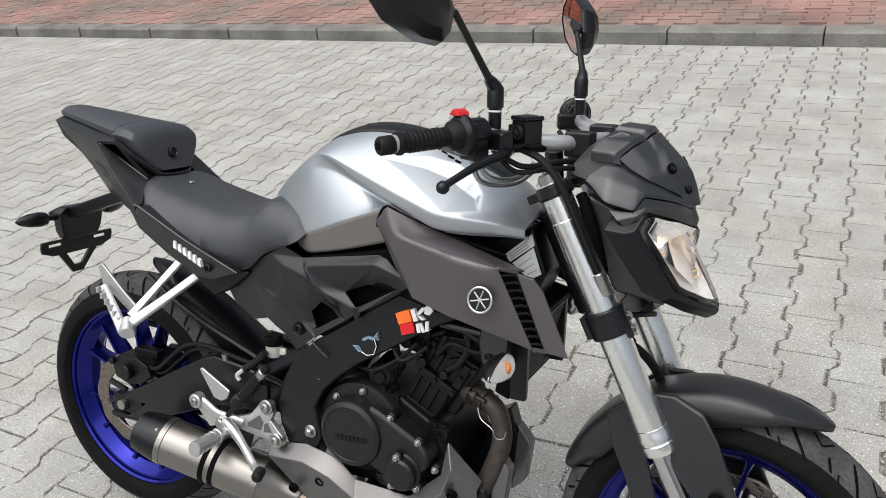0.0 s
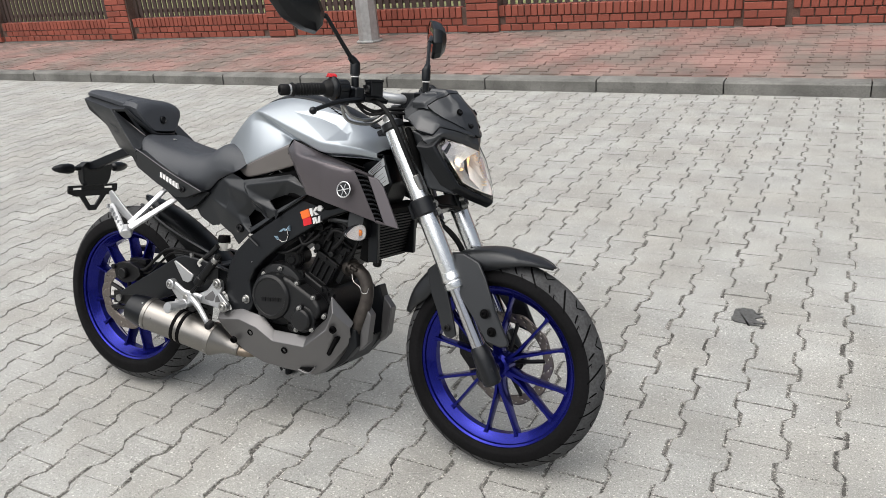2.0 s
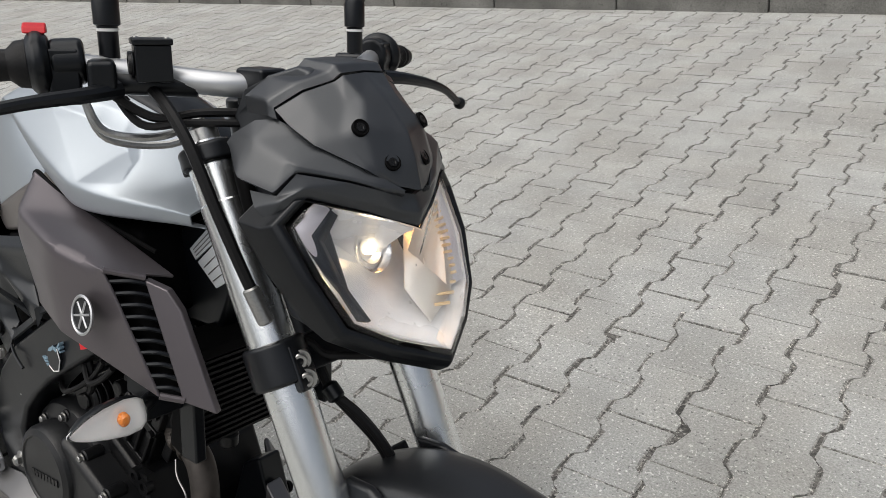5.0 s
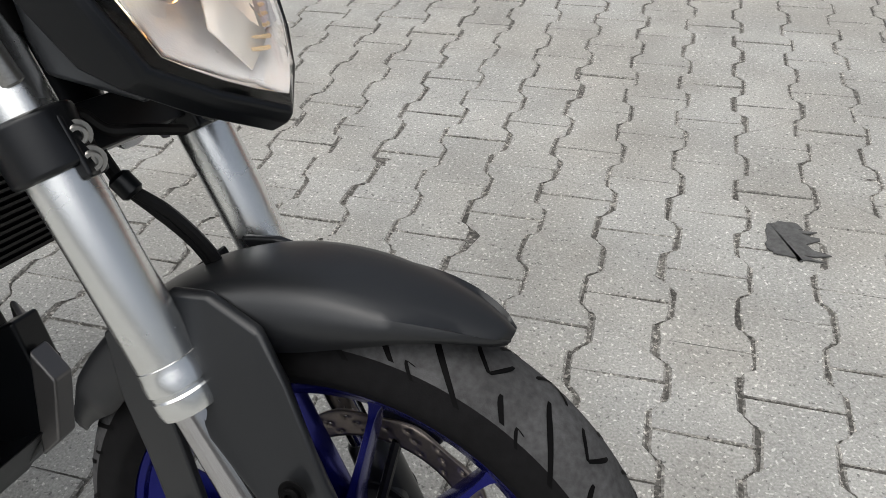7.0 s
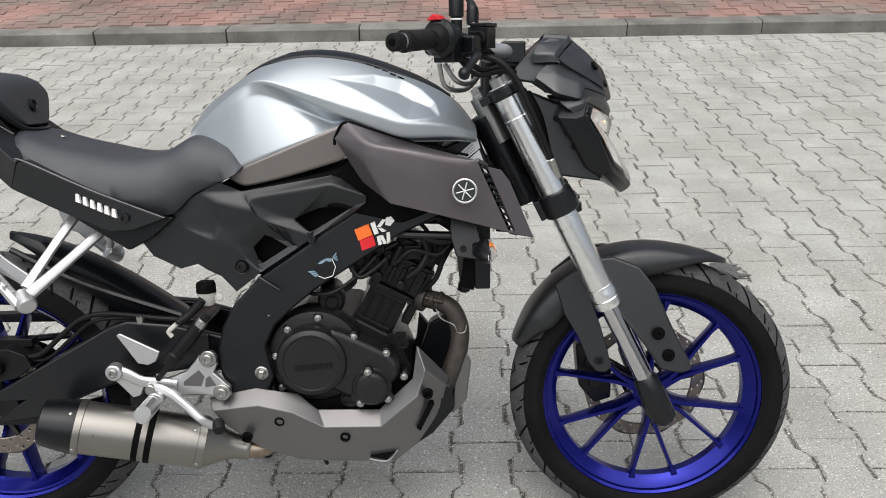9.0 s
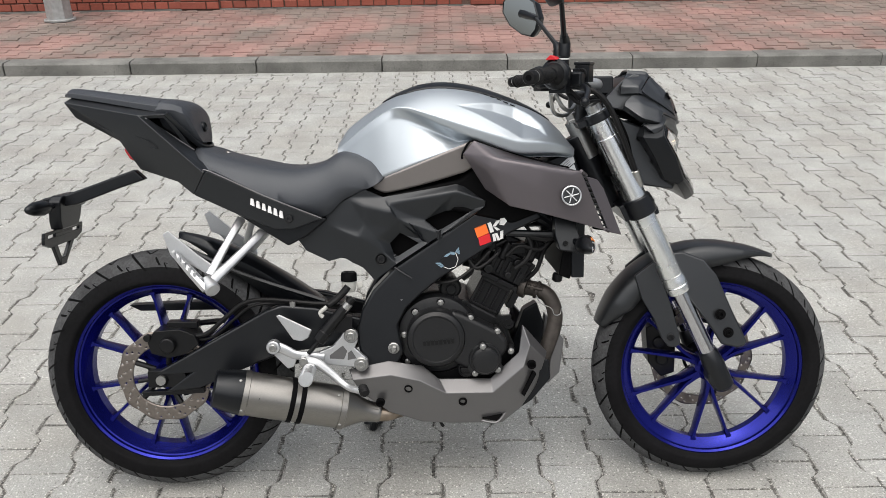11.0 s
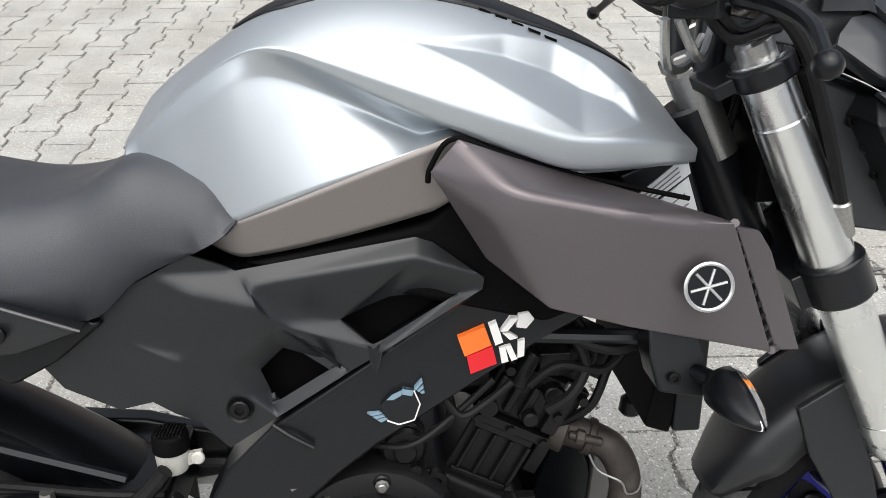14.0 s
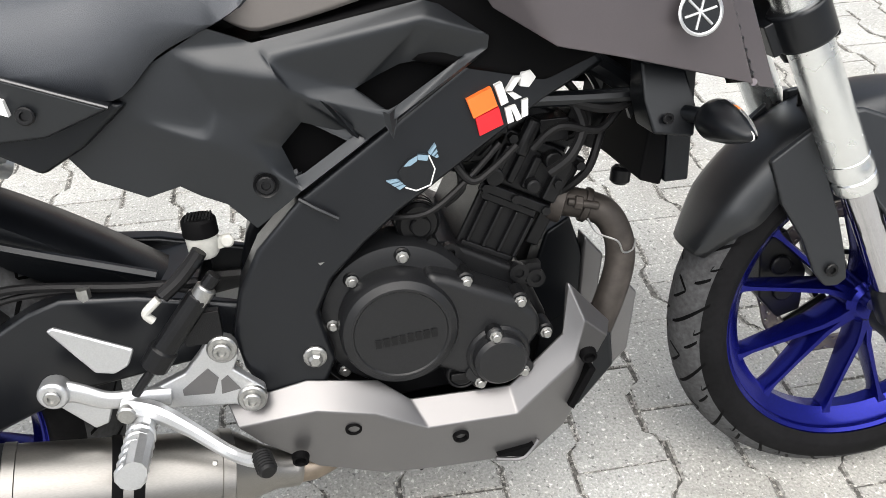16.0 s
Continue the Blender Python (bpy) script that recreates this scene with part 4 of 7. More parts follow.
# passenger foot rests
for s in (-1, 1):
    foot = part("passenger_bracket", [tube([(0.212, s * 0.105, 0.698), (0.185, s * 0.155, 0.645), (0.158, s * 0.215, 0.585)], [0.011, 0.009, 0.011], 8, flat=0.7),
                                      tube([(0.270, s * 0.105, 0.676), (0.225, s * 0.160, 0.630), (0.168, s * 0.222, 0.575)], [0.011, 0.010, 0.012], 8, flat=0.7),
                                      rod((0.150, s * 0.215, 0.572), (0.172, s * 0.240, 0.556), 0.018, 12, edge=0.003)], M_ALU, bike, "cast aluminium passenger foot rest bracket", bevel=0.0)
    part("heel_guard", prism([(0.055, 0.678), (0.068, 0.686), (0.130, 0.632), (0.165, 0.605), (0.150, 0.585), (0.100, 0.618), (0.070, 0.630)], s * 0.205, s * 0.199), M_ALU, foot, bevel=0.002)
    peg = part("foot_peg", tube([(0.080, s * 0.215, 0.640), (0.118, s * 0.225, 0.598), (0.156, s * 0.236, 0.558)], [0.008, 0.011, 0.012], 8), M_ALU, foot, "ribbed aluminium foot peg")
    parts("peg_tooth", [box(0.084 + 0.011 * k, 0.091 + 0.011 * k, s * 0.235 - 0.004, s * 0.235 + 0.006, 0.640 - 0.0117 * k - 0.008, 0.640 - 0.0117 * k + 0.004) for k in range(6)], M_ALU, peg, bevel=0.001)

# black side panels under the tank, with two openings towards the frame
TAPER.clear()
SP = dict(A=(0.411, 0.106, 0.716), B=(0.469, 0.112, 0.747), C=(0.506, 0.112, 0.766), D=(0.548, 0.110, 0.748), E=(0.568, 0.129, 0.715), F=(0.503, 0.122, 0.730), G=(0.526, 0.119, 0.684), H=(0.505, 0.119, 0.687), I=(0.485, 0.116, 0.668), J=(0.417, 0.107, 0.684),
          K=(0.491, 0.122, 0.653), P=(0.584, 0.121, 0.695), Q=(0.566, 0.120, 0.676), R=(0.533, 0.119, 0.652), S=(0.548, 0.118, 0.618), T=(0.577, 0.118, 0.591), U=(0.564, 0.114, 0.580), V=(0.524, 0.104, 0.549), W=(0.497, 0.105, 0.581), X=(0.472, 0.104, 0.593), Y=(0.452, 0.103, 0.606),
          Z=(0.417, 0.098, 0.596), a=(0.364, 0.094, 0.621), b=(0.338, 0.092, 0.658), c=(0.318, 0.092, 0.676), d=(0.720, 0.108, 0.776), e=(0.737, 0.110, 0.771), x=(0.560, 0.121, 0.735), y=(0.717, 0.126, 0.760), z=(0.742, 0.125, 0.752), f=(0.786, 0.122, 0.737), g=(0.785, 0.118, 0.724), h=(0.760, 0.110, 0.716), i=(0.725, 0.104, 0.716), j=(0.694, 0.103, 0.713),
          k=(0.670, 0.105, 0.704), l=(0.645, 0.109, 0.693), m=(0.652, 0.106, 0.687), n=(0.677, 0.120, 0.668), o=(0.683, 0.122, 0.660), p=(0.653, 0.118, 0.640), q=(0.640, 0.104, 0.643), r=(0.586, 0.104, 0.662), s=(0.562, 0.103, 0.638), t=(0.570, 0.101, 0.614), u=(0.573, 0.112, 0.603), v=(0.642, 0.112, 0.646))
PANEL_FACES = ["BCD", "BDEF", "ABFHIJ", "FEGH", "JIK", "IHGRK", "GEPQR", "EDx", "ExP", "JKYZabcA", "KRSWXY", "STUVW", "Ddyx", "dezy", "efz", "xylP", "yzjkl", "zfij", "fghi", "Plmno", "PopqrQ", "nhgo", "QrsR", "RstTS", "tuT", "uvpT", "qpv"]
names = list(SP)
for s in (-1, 1):
    shape = ([(x, s * y, z) for x, y, z in SP.values()], [tuple(names.index(q) for q in f) for f in PANEL_FACES])
    sp = part("side_panel", shape, M_PANEL, bike, "angular matt black side panel with two openings", bevel=0.0015, segs=2, thick=0.004, lim=50, smooth=50, soft=2)
    part("bolt", [bolt((0.541, s * 0.117, 0.602), (0, s, 0.1), 0.010, 0.006), lathe([(0.0105, 0.0), (0.0135, 0.002), (0.0135, -0.002)], (0.541, s * 0.118, 0.602), (0, s, 0.1), 24)], M_ENGINE, sp)
TAPER.append(True)
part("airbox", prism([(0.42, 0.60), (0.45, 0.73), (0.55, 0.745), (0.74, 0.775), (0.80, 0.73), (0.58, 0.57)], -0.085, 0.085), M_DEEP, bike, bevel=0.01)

# graphite air scoops
SC = dict(a=(0.733, -0.150, 0.848), b=(0.758, -0.152, 0.878), c=(0.800, -0.196, 0.843), d=(0.792, -0.196, 0.815), e=(0.836, -0.196, 0.733), f=(0.783, -0.158, 0.768),
          g=(0.888, -0.136, 0.834), h=(1.014, -0.126, 0.792), i=(0.905, -0.212, 0.826), j=(0.993, -0.199, 0.810), k=(0.905, -0.206, 0.718), l=(1.053, -0.180, 0.674), m=(0.900, -0.2115, 0.775))
FACES = [("a", "b", "c", "d"), ("a", "d", "e", "f"), ("b", "g", "i", "c"), ("g", "h", "j", "i"), ("c", "i", "m", "d"), ("d", "m", "k", "e"), ("i", "j", "l", "m"), ("m", "l", "k")]
keys = list(SC)
scoop_shape = ([SC[k] for k in keys], [tuple(keys.index(q) for q in f) for f in FACES])
BLADE = [(1.012, -0.163, 0.795), (1.040, -0.154, 0.787), (1.056, -0.149, 0.766), (1.103, -0.143, 0.656), (1.068, -0.161, 0.666)]
for s in (-1, 1):
    side = scoop_shape if s < 0 else flipped(scoop_shape)
    scoop = part("air_scoop", side, M_GRAPHITE, bike, "matt graphite air scoop beside the tank", bevel=0.0015, segs=2, thick=0.004, thick_off=-1, lim=50, smooth=50, soft=2)
    v = [(x, y * -s, z) for x, y, z in BLADE]
    v += [(x - 0.004, (y + 0.010) * -s, z) for x, y, z in BLADE]
    n = len(BLADE)
    part("blade", (v, [tuple(range(n)), tuple(range(2 * n - 1, n - 1, -1))] + [(i, (i + 1) % n, n + (i + 1) % n, n + i) for i in range(n)]), M_GRAPHITE, scoop, bevel=0.002)
    parts("scoop_rim", [tube([(0.993, s * 0.198, 0.810), (1.012, s * 0.161, 0.797)], 0.004, 8), tube([(1.053, s * 0.179, 0.676), (1.068, s * 0.159, 0.668)], 0.004, 8)], M_GRAPHITE, scoop)
    part("duct", ([(0.966, s * 0.186, 0.800), (1.030, s * 0.166, 0.674), (1.058, s * 0.146, 0.668), (1.000, s * 0.150, 0.795)], [(0, 1, 2, 3)]), M_DEEP, scoop, thick=0.004)
    for k in range(10):
        t = (k + 0.6) / 10.3
        a = Vector((0.990 + 0.061 * t, s * (0.193 - 0.016 * t), 0.803 - 0.128 * t))
        b = Vector((1.011 + 0.056 * t, s * (0.158 - 0.002 * t), 0.796 - 0.129 * t))
        part("slat", [tube([a, (a + b) / 2 + Vector((0.002, 0, 0.003)), b], 0.0026, 6, flat=1.0)], M_FRAME, scoop)
    # round maker's emblem: ring and three crossed bars
    c = Vector((0.970, s * 0.2115, 0.757))
    nrm = Vector((-0.03, s, 0.18)).normalized()
    ring = [(0.0215, 0.0), (0.0225, 0.002), (0.0205, 0.003), (0.0190, 0.002), (0.0190, 0.0)]
    emblem = part("emblem", lathe(ring, c, nrm, 40, closed=True), M_ALU, scoop, "round silver emblem with three crossed bars")
    u = nrm.cross(Vector((0, 1, 0))).cross(nrm).normalized() if abs(nrm.y) < 0.9 else nrm.orthogonal().normalized()
    w = nrm.cross(u)
    for k in range(3):
        d = math.cos(math.pi * k / 3 + 0.5) * u + math.sin(math.pi * k / 3 + 0.5) * w
        part("bar", rod(c + nrm * 0.001 - d * 0.0165, c + nrm * 0.001 + d * 0.0165, 0.0014, 8), M_ALU, emblem)
    part("plate", lathe([(0.0, 0.0008), (0.019, 0.0008), (0.019, 0.0)], c, nrm, 32), M_BLACK, emblem)
    part("gap_trim", tube([(0.732, s * 0.140, 0.836), (0.735, s * 0.143, 0.852), (0.755, s * 0.147, 0.877), (0.80, s * 0.147, 0.862), (0.87, s * 0.138, 0.840), (0.98, s * 0.125, 0.812)], 0.0026, 8), M_DEEP, bike)
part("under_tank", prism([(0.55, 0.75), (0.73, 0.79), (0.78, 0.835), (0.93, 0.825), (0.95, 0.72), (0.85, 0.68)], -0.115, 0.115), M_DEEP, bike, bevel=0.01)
# rating sticker on the steering head cover
head = part("head_cover", prism([(0.93, 0.82), (1.0, 0.850), (1.03, 0.770), (1.00, 0.70), (0.90, 0.70)], -0.058, 0.058), M_BLACK, bike, bevel=0.006)
for poly in ([(0.951, 0.797), (1.000, 0.840), (1.006, 0.820), (0.962, 0.785)], [(0.966, 0.783), (1.004, 0.816), (1.021, 0.770), (1.000, 0.757)]):
    st = part("sticker", prism(poly, -0.0600, -0.057), M_LABEL, head, "white rating sticker with fine print bars")
    for k in range(3):
        t = (k + 1) / 4
        a = [poly[0][q] * (1 - t) + poly[3][q] * t for q in (0, 1)]
        b = [poly[1][q] * (1 - t) + poly[2][q] * t for q in (0, 1)]
        a, b = [a[q] * 0.9 + b[q] * 0.1 for q in (0, 1)], [a[q] * 0.2 + b[q] * 0.8 for q in (0, 1)]
        part("print_bar", prism([a, b, (b[0] + 0.0004, b[1] - 0.0011), (a[0] + 0.0004, a[1] - 0.0011)], -0.0606, -0.0590), M_GREY, st)


# ---- frame, swing arm, engine and exhaust ----
SPAR = [(0.870, 0.760, -0.095), (0.807, 0.735, -0.112), (0.573, 0.580, -0.128), (0.519, 0.526, -0.130), (0.492, 0.478, -0.130), (0.477, 0.425, -0.128), (0.483, 0.377, -0.126), (0.516, 0.300, -0.122), (0.560, 0.300, -0.122),
        (0.590, 0.375, -0.128), (0.577, 0.440, -0.130), (0.599, 0.482, -0.130), (0.638, 0.520, -0.130), (0.680, 0.553, -0.128), (0.848, 0.659, -0.108), (0.930, 0.690, -0.085)]
for side, shape in both(prism(SPAR, -0.12, -0.07)):
    spar = part("frame_spar", shape, M_FRAME, bike, "matt black twin-spar frame beam", bevel=0.010, segs=3)
    if side == "right":
        part("pivot_bolt", [bolt((0.566, -0.128, 0.385), (0, -1, 0), 0.014, 0.006), lathe([(0.0, 0), (0.009, 0), (0.009, 0.011), (0.006, 0.014), (0.0, 0.014)], (0.566, -0.130, 0.385), (0, -1, 0), 6)], M_BOLT, spar, "zinc pivot bolt")
        part("weld_line", tube([(0.572, -0.129, 0.582), (0.590, -0.1325, 0.570), (0.612, -0.1325, 0.556)], 0.0025, 6), M_FRAME, spar)
        # sports filter sticker: an orange and a red field with white shapes
        def on_spar(poly, lift):
            return prism([(x, z, -0.128 + 0.0862 * (x - 0.573) - 0.0270 * (z - 0.580) - 0.0088 - lift) for x, z in poly], 0, -0.095)
        sticker = part("sticker", on_spar([(0.761, 0.671), (0.788, 0.682), (0.795, 0.661), (0.768, 0.650)], 0), M_ORANGE, spar, "orange, red and white sticker")
        part("red_field", on_spar([(0.770, 0.650), (0.796, 0.660), (0.801, 0.640), (0.774, 0.630)], 0.0006), M_RED, sticker)
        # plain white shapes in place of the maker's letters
        for q in ([(0.792, 0.683), (0.800, 0.686), (0.807, 0.664), (0.799, 0.661)], [(0.804, 0.676), (0.814, 0.690), (0.822, 0.690), (0.811, 0.676)], [(0.806, 0.674), (0.813, 0.674), (0.822, 0.668), (0.814, 0.666)], [(0.822, 0.694), (0.832, 0.696), (0.838, 0.688), (0.830, 0.678), (0.820, 0.680)],
                  [(0.803, 0.657), (0.809, 0.659), (0.813, 0.642), (0.806, 0.640)], [(0.809, 0.659), (0.815, 0.660), (0.822, 0.644), (0.816, 0.642)], [(0.822, 0.664), (0.829, 0.666), (0.829, 0.647), (0.822, 0.645)]):
            part("white_shape", on_spar(q, 0.0010), M_WHITE, sticker)
        yc = -0.1268
        crest = part("crest", prism([(0.682, 0.600), (0.690, 0.610), (0.704, 0.618), (0.716, 0.616), (0.722, 0.600), (0.716, 0.582), (0.700, 0.577), (0.688, 0.582)], yc, yc + 0.010), M_FRAME, spar, "small pale blue and black crest sticker")
        parts("crest_field", [prism([(0.688, 0.606), (0.694, 0.612), (0.704, 0.617), (0.703, 0.611), (0.695, 0.606)], yc - 0.0008, yc + 0.005), prism([(0.704, 0.618), (0.716, 0.616), (0.714, 0.610), (0.704, 0.612)], yc - 0.0008, yc + 0.005)], M_SKY, crest)
        parts("crest_stroke", [tube([(p[0], yc - 0.0004, p[1]), (q[0], yc - 0.0004, q[1])], 0.0008, 5) for p, q in (((0.722, 0.600), (0.716, 0.582)), ((0.716, 0.582), (0.700, 0.577)), ((0.700, 0.577), (0.688, 0.582)), ((0.716, 0.616), (0.722, 0.600)))], M_WHITE, crest)
        parts("crest_stroke", [prism([(0.716 + 0.003 * k, 0.618 - 0.002 * k), (0.724 + 0.001 * k, 0.628 - 0.006 * k), (0.725 + 0.001 * k, 0.625 - 0.006 * k), (0.718 + 0.003 * k, 0.616 - 0.002 * k)], yc - 0.0006, yc + 0.006) for k in range(3)] +
              [prism([(0.680 + 0.003 * k, 0.592 - 0.003 * k), (0.668 + 0.005 * k, 0.591 - 0.004 * k), (0.672 + 0.005 * k, 0.588 - 0.004 * k), (0.683 + 0.003 * k, 0.590 - 0.003 * k)], yc - 0.0006, yc + 0.006) for k in range(3)], M_SKY, crest)
parts("down_tube", [tube([(0.86, s * 0.06, 0.72), (0.96, s * 0.055, 0.66), (0.99, s * 0.055, 0.60)], 0.014, 10) for s in (-1, 1)] + [tube([(0.84, s * 0.085, 0.655), (0.95, s * 0.09, 0.652), (0.985, s * 0.10, 0.66)], 0.009, 10) for s in (-1, 1)], M_FRAME, bike)

SWING = [(-0.034, 0.312, -0.118), (0.262, 0.478, -0.122), (0.300, 0.490, -0.122), (0.380, 0.482, -0.118), (0.500, 0.450, -0.105), (0.500, 0.395, -0.105), (0.300, 0.370, -0.118), (0.225, 0.342, -0.122), (0.092, 0.284, -0.122), (0.0, 0.272, -0.118), (0.07, 0.322, -0.121)]
for side, shape in both(prism(SWING, -0.12, -0.090)):
    swing = part("swing_arm", shape, M_FRAME, bike, "black box-section swing arm", bevel=0.006, segs=3)
part("swing_cross", [box(0.33, 0.44, -0.1, 0.1, 0.40, 0.47)], M_FRAME, bike, bevel=0.01)
part("axle_block", [prism([(-0.035, 0.327), (0.055, 0.327), (0.065, 0.286), (-0.035, 0.286)], -0.118, -0.095), lathe([(0.0, 0.0), (0.015, 0.0), (0.017, 0.006), (0.012, 0.016), (0.0, 0.016)], (0.0, -0.112, 0.305), (0, -1, 0), 8),
                    prism([(-0.055, 0.272), (0.10, 0.284), (0.10, 0.270), (-0.05, 0.262)], -0.115, -0.098), rod((-0.028, -0.112, 0.305), (-0.060, -0.112, 0.300), 0.005)], M_ENGINE, bike, "black axle adjuster block", bevel=0.002)
TAPER.clear()
part("rear_axle", rod((0, -0.1, 0.307), (0, 0.12, 0.307), 0.012), M_BOLT, bike)
part("chain_guard", [prism([(-0.13, 0.452), (0.12, 0.462), (0.40, 0.47), (0.40, 0.44), (0.10, 0.436), (-0.10, 0.436)], 0.078, 0.112)], M_BLACK, bike, bevel=0.004)
part("sprocket", lathe([(0.045, 0.0), (0.092, 0.0), (0.094, 0.003), (0.092, 0.006), (0.045, 0.006)], (0, 0.066, 0.307), (0, 1, 0), 44), M_ENGINE, bike)
parts("chain_run", [tube([(0.0, 0.07, 0.400), (0.28, 0.07, 0.42), (0.55, 0.07, 0.415)], 0.008, 6), tube([(0.0, 0.07, 0.213), (0.28, 0.07, 0.29), (0.55, 0.07, 0.36)], 0.008, 6)], M_ENGINE, bike)

TAPER.append(True)
# rear hugger
rows = []
for i in range(25):
    t = i / 24
    x = 0.040 + 0.40 * t
    z = 0.655 - 0.22 * t ** 1.25 + 0.015 * math.sin(math.pi * t)
    w = 0.018 + 0.055 * min(1, t * 4) ** 0.7
    drop = 0.010 + 0.055 * min(1, t * 2)
    rows.append([(x, w, z - drop), (x, w * 0.96, z - 0.012), (x, w * 0.7, z), (x, 0.0, z + 0.003), (x, -w * 0.7, z), (x, -w * 0.96, z - 0.012), (x, -w, z - drop)])
hug = part("rear_hugger", grid(rows), M_BLACK, bike, "black plastic hugger over the rear tyre", smooth=40, thick=0.004)
part("hugger_strut", [tube([(0.06, -0.074, 0.628), (0.20, -0.082, 0.560), (0.40, -0.086, 0.492)], 0.006, 6)], M_BLACK, hug)

TAPER.clear()


# brakes
def disc(at, y, r0, r1, holes, mat, hub_r, arms, turn=0.0):
    """A brake disc with round-cornered holes, its carrier left open."""
    seg, rad = holes * 6, 8
    v, f = [], []
    for k in range(seg):
        a = 2 * math.pi * k / seg
        for i in range(rad + 1):
            r = r0 + (r1 - r0) * i / rad + (0.0025 * math.cos(a * arms * 2) if i == rad else 0)
            v.append((at[0] + r * math.cos(a), y, at[2] + r * math.sin(a)))
    n = rad + 1
    for k in range(seg):
        for i in range(rad):
            ph = k % 6
            if (ph == 1 and i in (1,)) or (ph == 3 and i in (4,)) or (ph == 5 and i in (6,)):
                continue
            f.append((k * n + i, k * n + i + 1, (k + 1) % seg * n + i + 1, (k + 1) % seg * n + i))
    return v, f


part("brake_disc", disc(REAR, -0.066, 0.078, 0.114, 22, M_DISC, 0.03, 5), M_DISC, rear_wheel, "drilled steel rear brake disc", thick=0.004)
parts("disc_carrier_arm", [tube([(0.030 * math.cos(a), -0.058, 0.307 + 0.030 * math.sin(a)), (0.078 * math.cos(a + 0.15), -0.064, 0.307 + 0.078 * math.sin(a + 0.15))], 0.007, 8) for a in (2 * math.pi * k / 5 for k in range(5))], M_ENGINE, rear_wheel)
part("brake_disc", disc(FRONT, 0.056, 0.106, 0.1335, 24, M_DISC, 0.05, 5), M_DISC, front_wheel, "drilled steel front brake disc", thick=0.004)
parts("disc_carrier_arm", [tube([(FRONT[0] + 0.034 * math.cos(a), 0.040, FRONT[2] + 0.034 * math.sin(a)), (FRONT[0] + 0.110 * math.cos(a + 0.1), 0.056, FRONT[2] + 0.110 * math.sin(a + 0.1))], 0.006, 8) for a in (2 * math.pi * k / 5 for k in range(5))], M_ENGINE, front_wheel)
part("sensor_ring", lathe([(0.040, 0.0), (0.048, 0.0), (0.048, 0.003), (0.040, 0.003)], (FRONT[0], 0.052, FRONT[2]), (0, 1, 0), 40, closed=True), M_ENGINE, front_wheel)
TAPER.append(True)
caliper = part("rear_caliper", [prism([(-0.030, 0.400), (-0.012, 0.428), (0.050, 0.432), (0.085, 0.418), (0.095, 0.395), (0.062, 0.370), (0.020, 0.360), (-0.022, 0.372)], -0.118, -0.050),
                                rod((0.022, -0.118, 0.395), (0.022, -0.134, 0.395), 0.019, 20, edge=0.003), rod((-0.028, -0.112, 0.412), (-0.028, -0.126, 0.412), 0.009, 12), box(0.01, 0.085, -0.085, -0.055, 0.425, 0.442)], M_ENGINE, bike, "black rear brake caliper", bevel=0.004)
parts("brake_hose", [tube([(0.075, -0.105, 0.412), (0.115, -0.110, 0.420), (0.165, -0.110, 0.462), (0.205, -0.105, 0.492), (0.260, -0.100, 0.500), (0.380, -0.110, 0.492), (0.450, -0.115, 0.492)], 0.0055, 8),
                    tube([(0.080, -0.098, 0.402), (0.125, -0.104, 0.408), (0.180, -0.104, 0.452), (0.225, -0.100, 0.484), (0.300, -0.098, 0.490), (0.440, -0.108, 0.480)], 0.004, 8)], M_RUBBER, bike, "black rear brake hose")
part("hose_clip", [rod((0.325, -0.112, 0.498), (0.325, -0.112, 0.484), 0.008, 8)], M_BOLT, bike)

# engine
TAPER.clear()
engine = part("engine", [prism([(0.575, 0.34), (0.585, 0.46), (0.64, 0.505), (0.74, 0.50), (0.83, 0.45), (0.860, 0.38), (0.84, 0.30), (0.62, 0.29)], -0.098, 0.110)], M_ENGINE, bike, "black single-cylinder engine", bevel=0.008, segs=3)
engine.location = (0.003, 0.020, -0.010)
part("crankcase_cover", lathe([(0.099, -0.03), (0.099, 0.008), (0.093, 0.018), (0.078, 0.022), (0.0, 0.022)], (0.668, -0.098, 0.420), (0, -1, 0), 64), M_COVER, engine, "rounded black crankcase cover", smooth=40)
part("clutch_cover", lathe([(0.0715, 0.0), (0.0705, 0.026), (0.067, 0.033), (0.059, 0.0375), (0.0560, 0.0375), (0.0545, 0.0355), (0.0, 0.0355)], (0.665, -0.120, 0.419), (0, -1, 0), 72), M_COVER, engine, "round black clutch cover", smooth=28)
part("cover_arm", prism([(0.700, 0.488), (0.728, 0.478), (0.815, 0.434), (0.836, 0.412), (0.838, 0.388), (0.822, 0.366), (0.74, 0.340), (0.70, 0.36)], -0.147, -0.090), M_COVER, engine, bevel=0.012, segs=4)
part("water_pump", [lathe([(0.040, 0.0), (0.040, 0.006), (0.037, 0.010), (0.0335, 0.010), (0.0325, 0.020), (0.028, 0.025), (0.023, 0.026), (0.0, 0.026)], (0.782, -0.142, 0.366), (0, -1, 0), 40), rod((0.776, -0.140, 0.401), (0.776, -0.162, 0.401), 0.0095, 14, edge=0.002), rod((0.752, -0.140, 0.345), (0.752, -0.150, 0.345), 0.012, 14), rod((0.814, -0.140, 0.344), (0.814, -0.150, 0.344), 0.011, 14)], M_COVER, engine, "small round water pump cover", smooth=28)
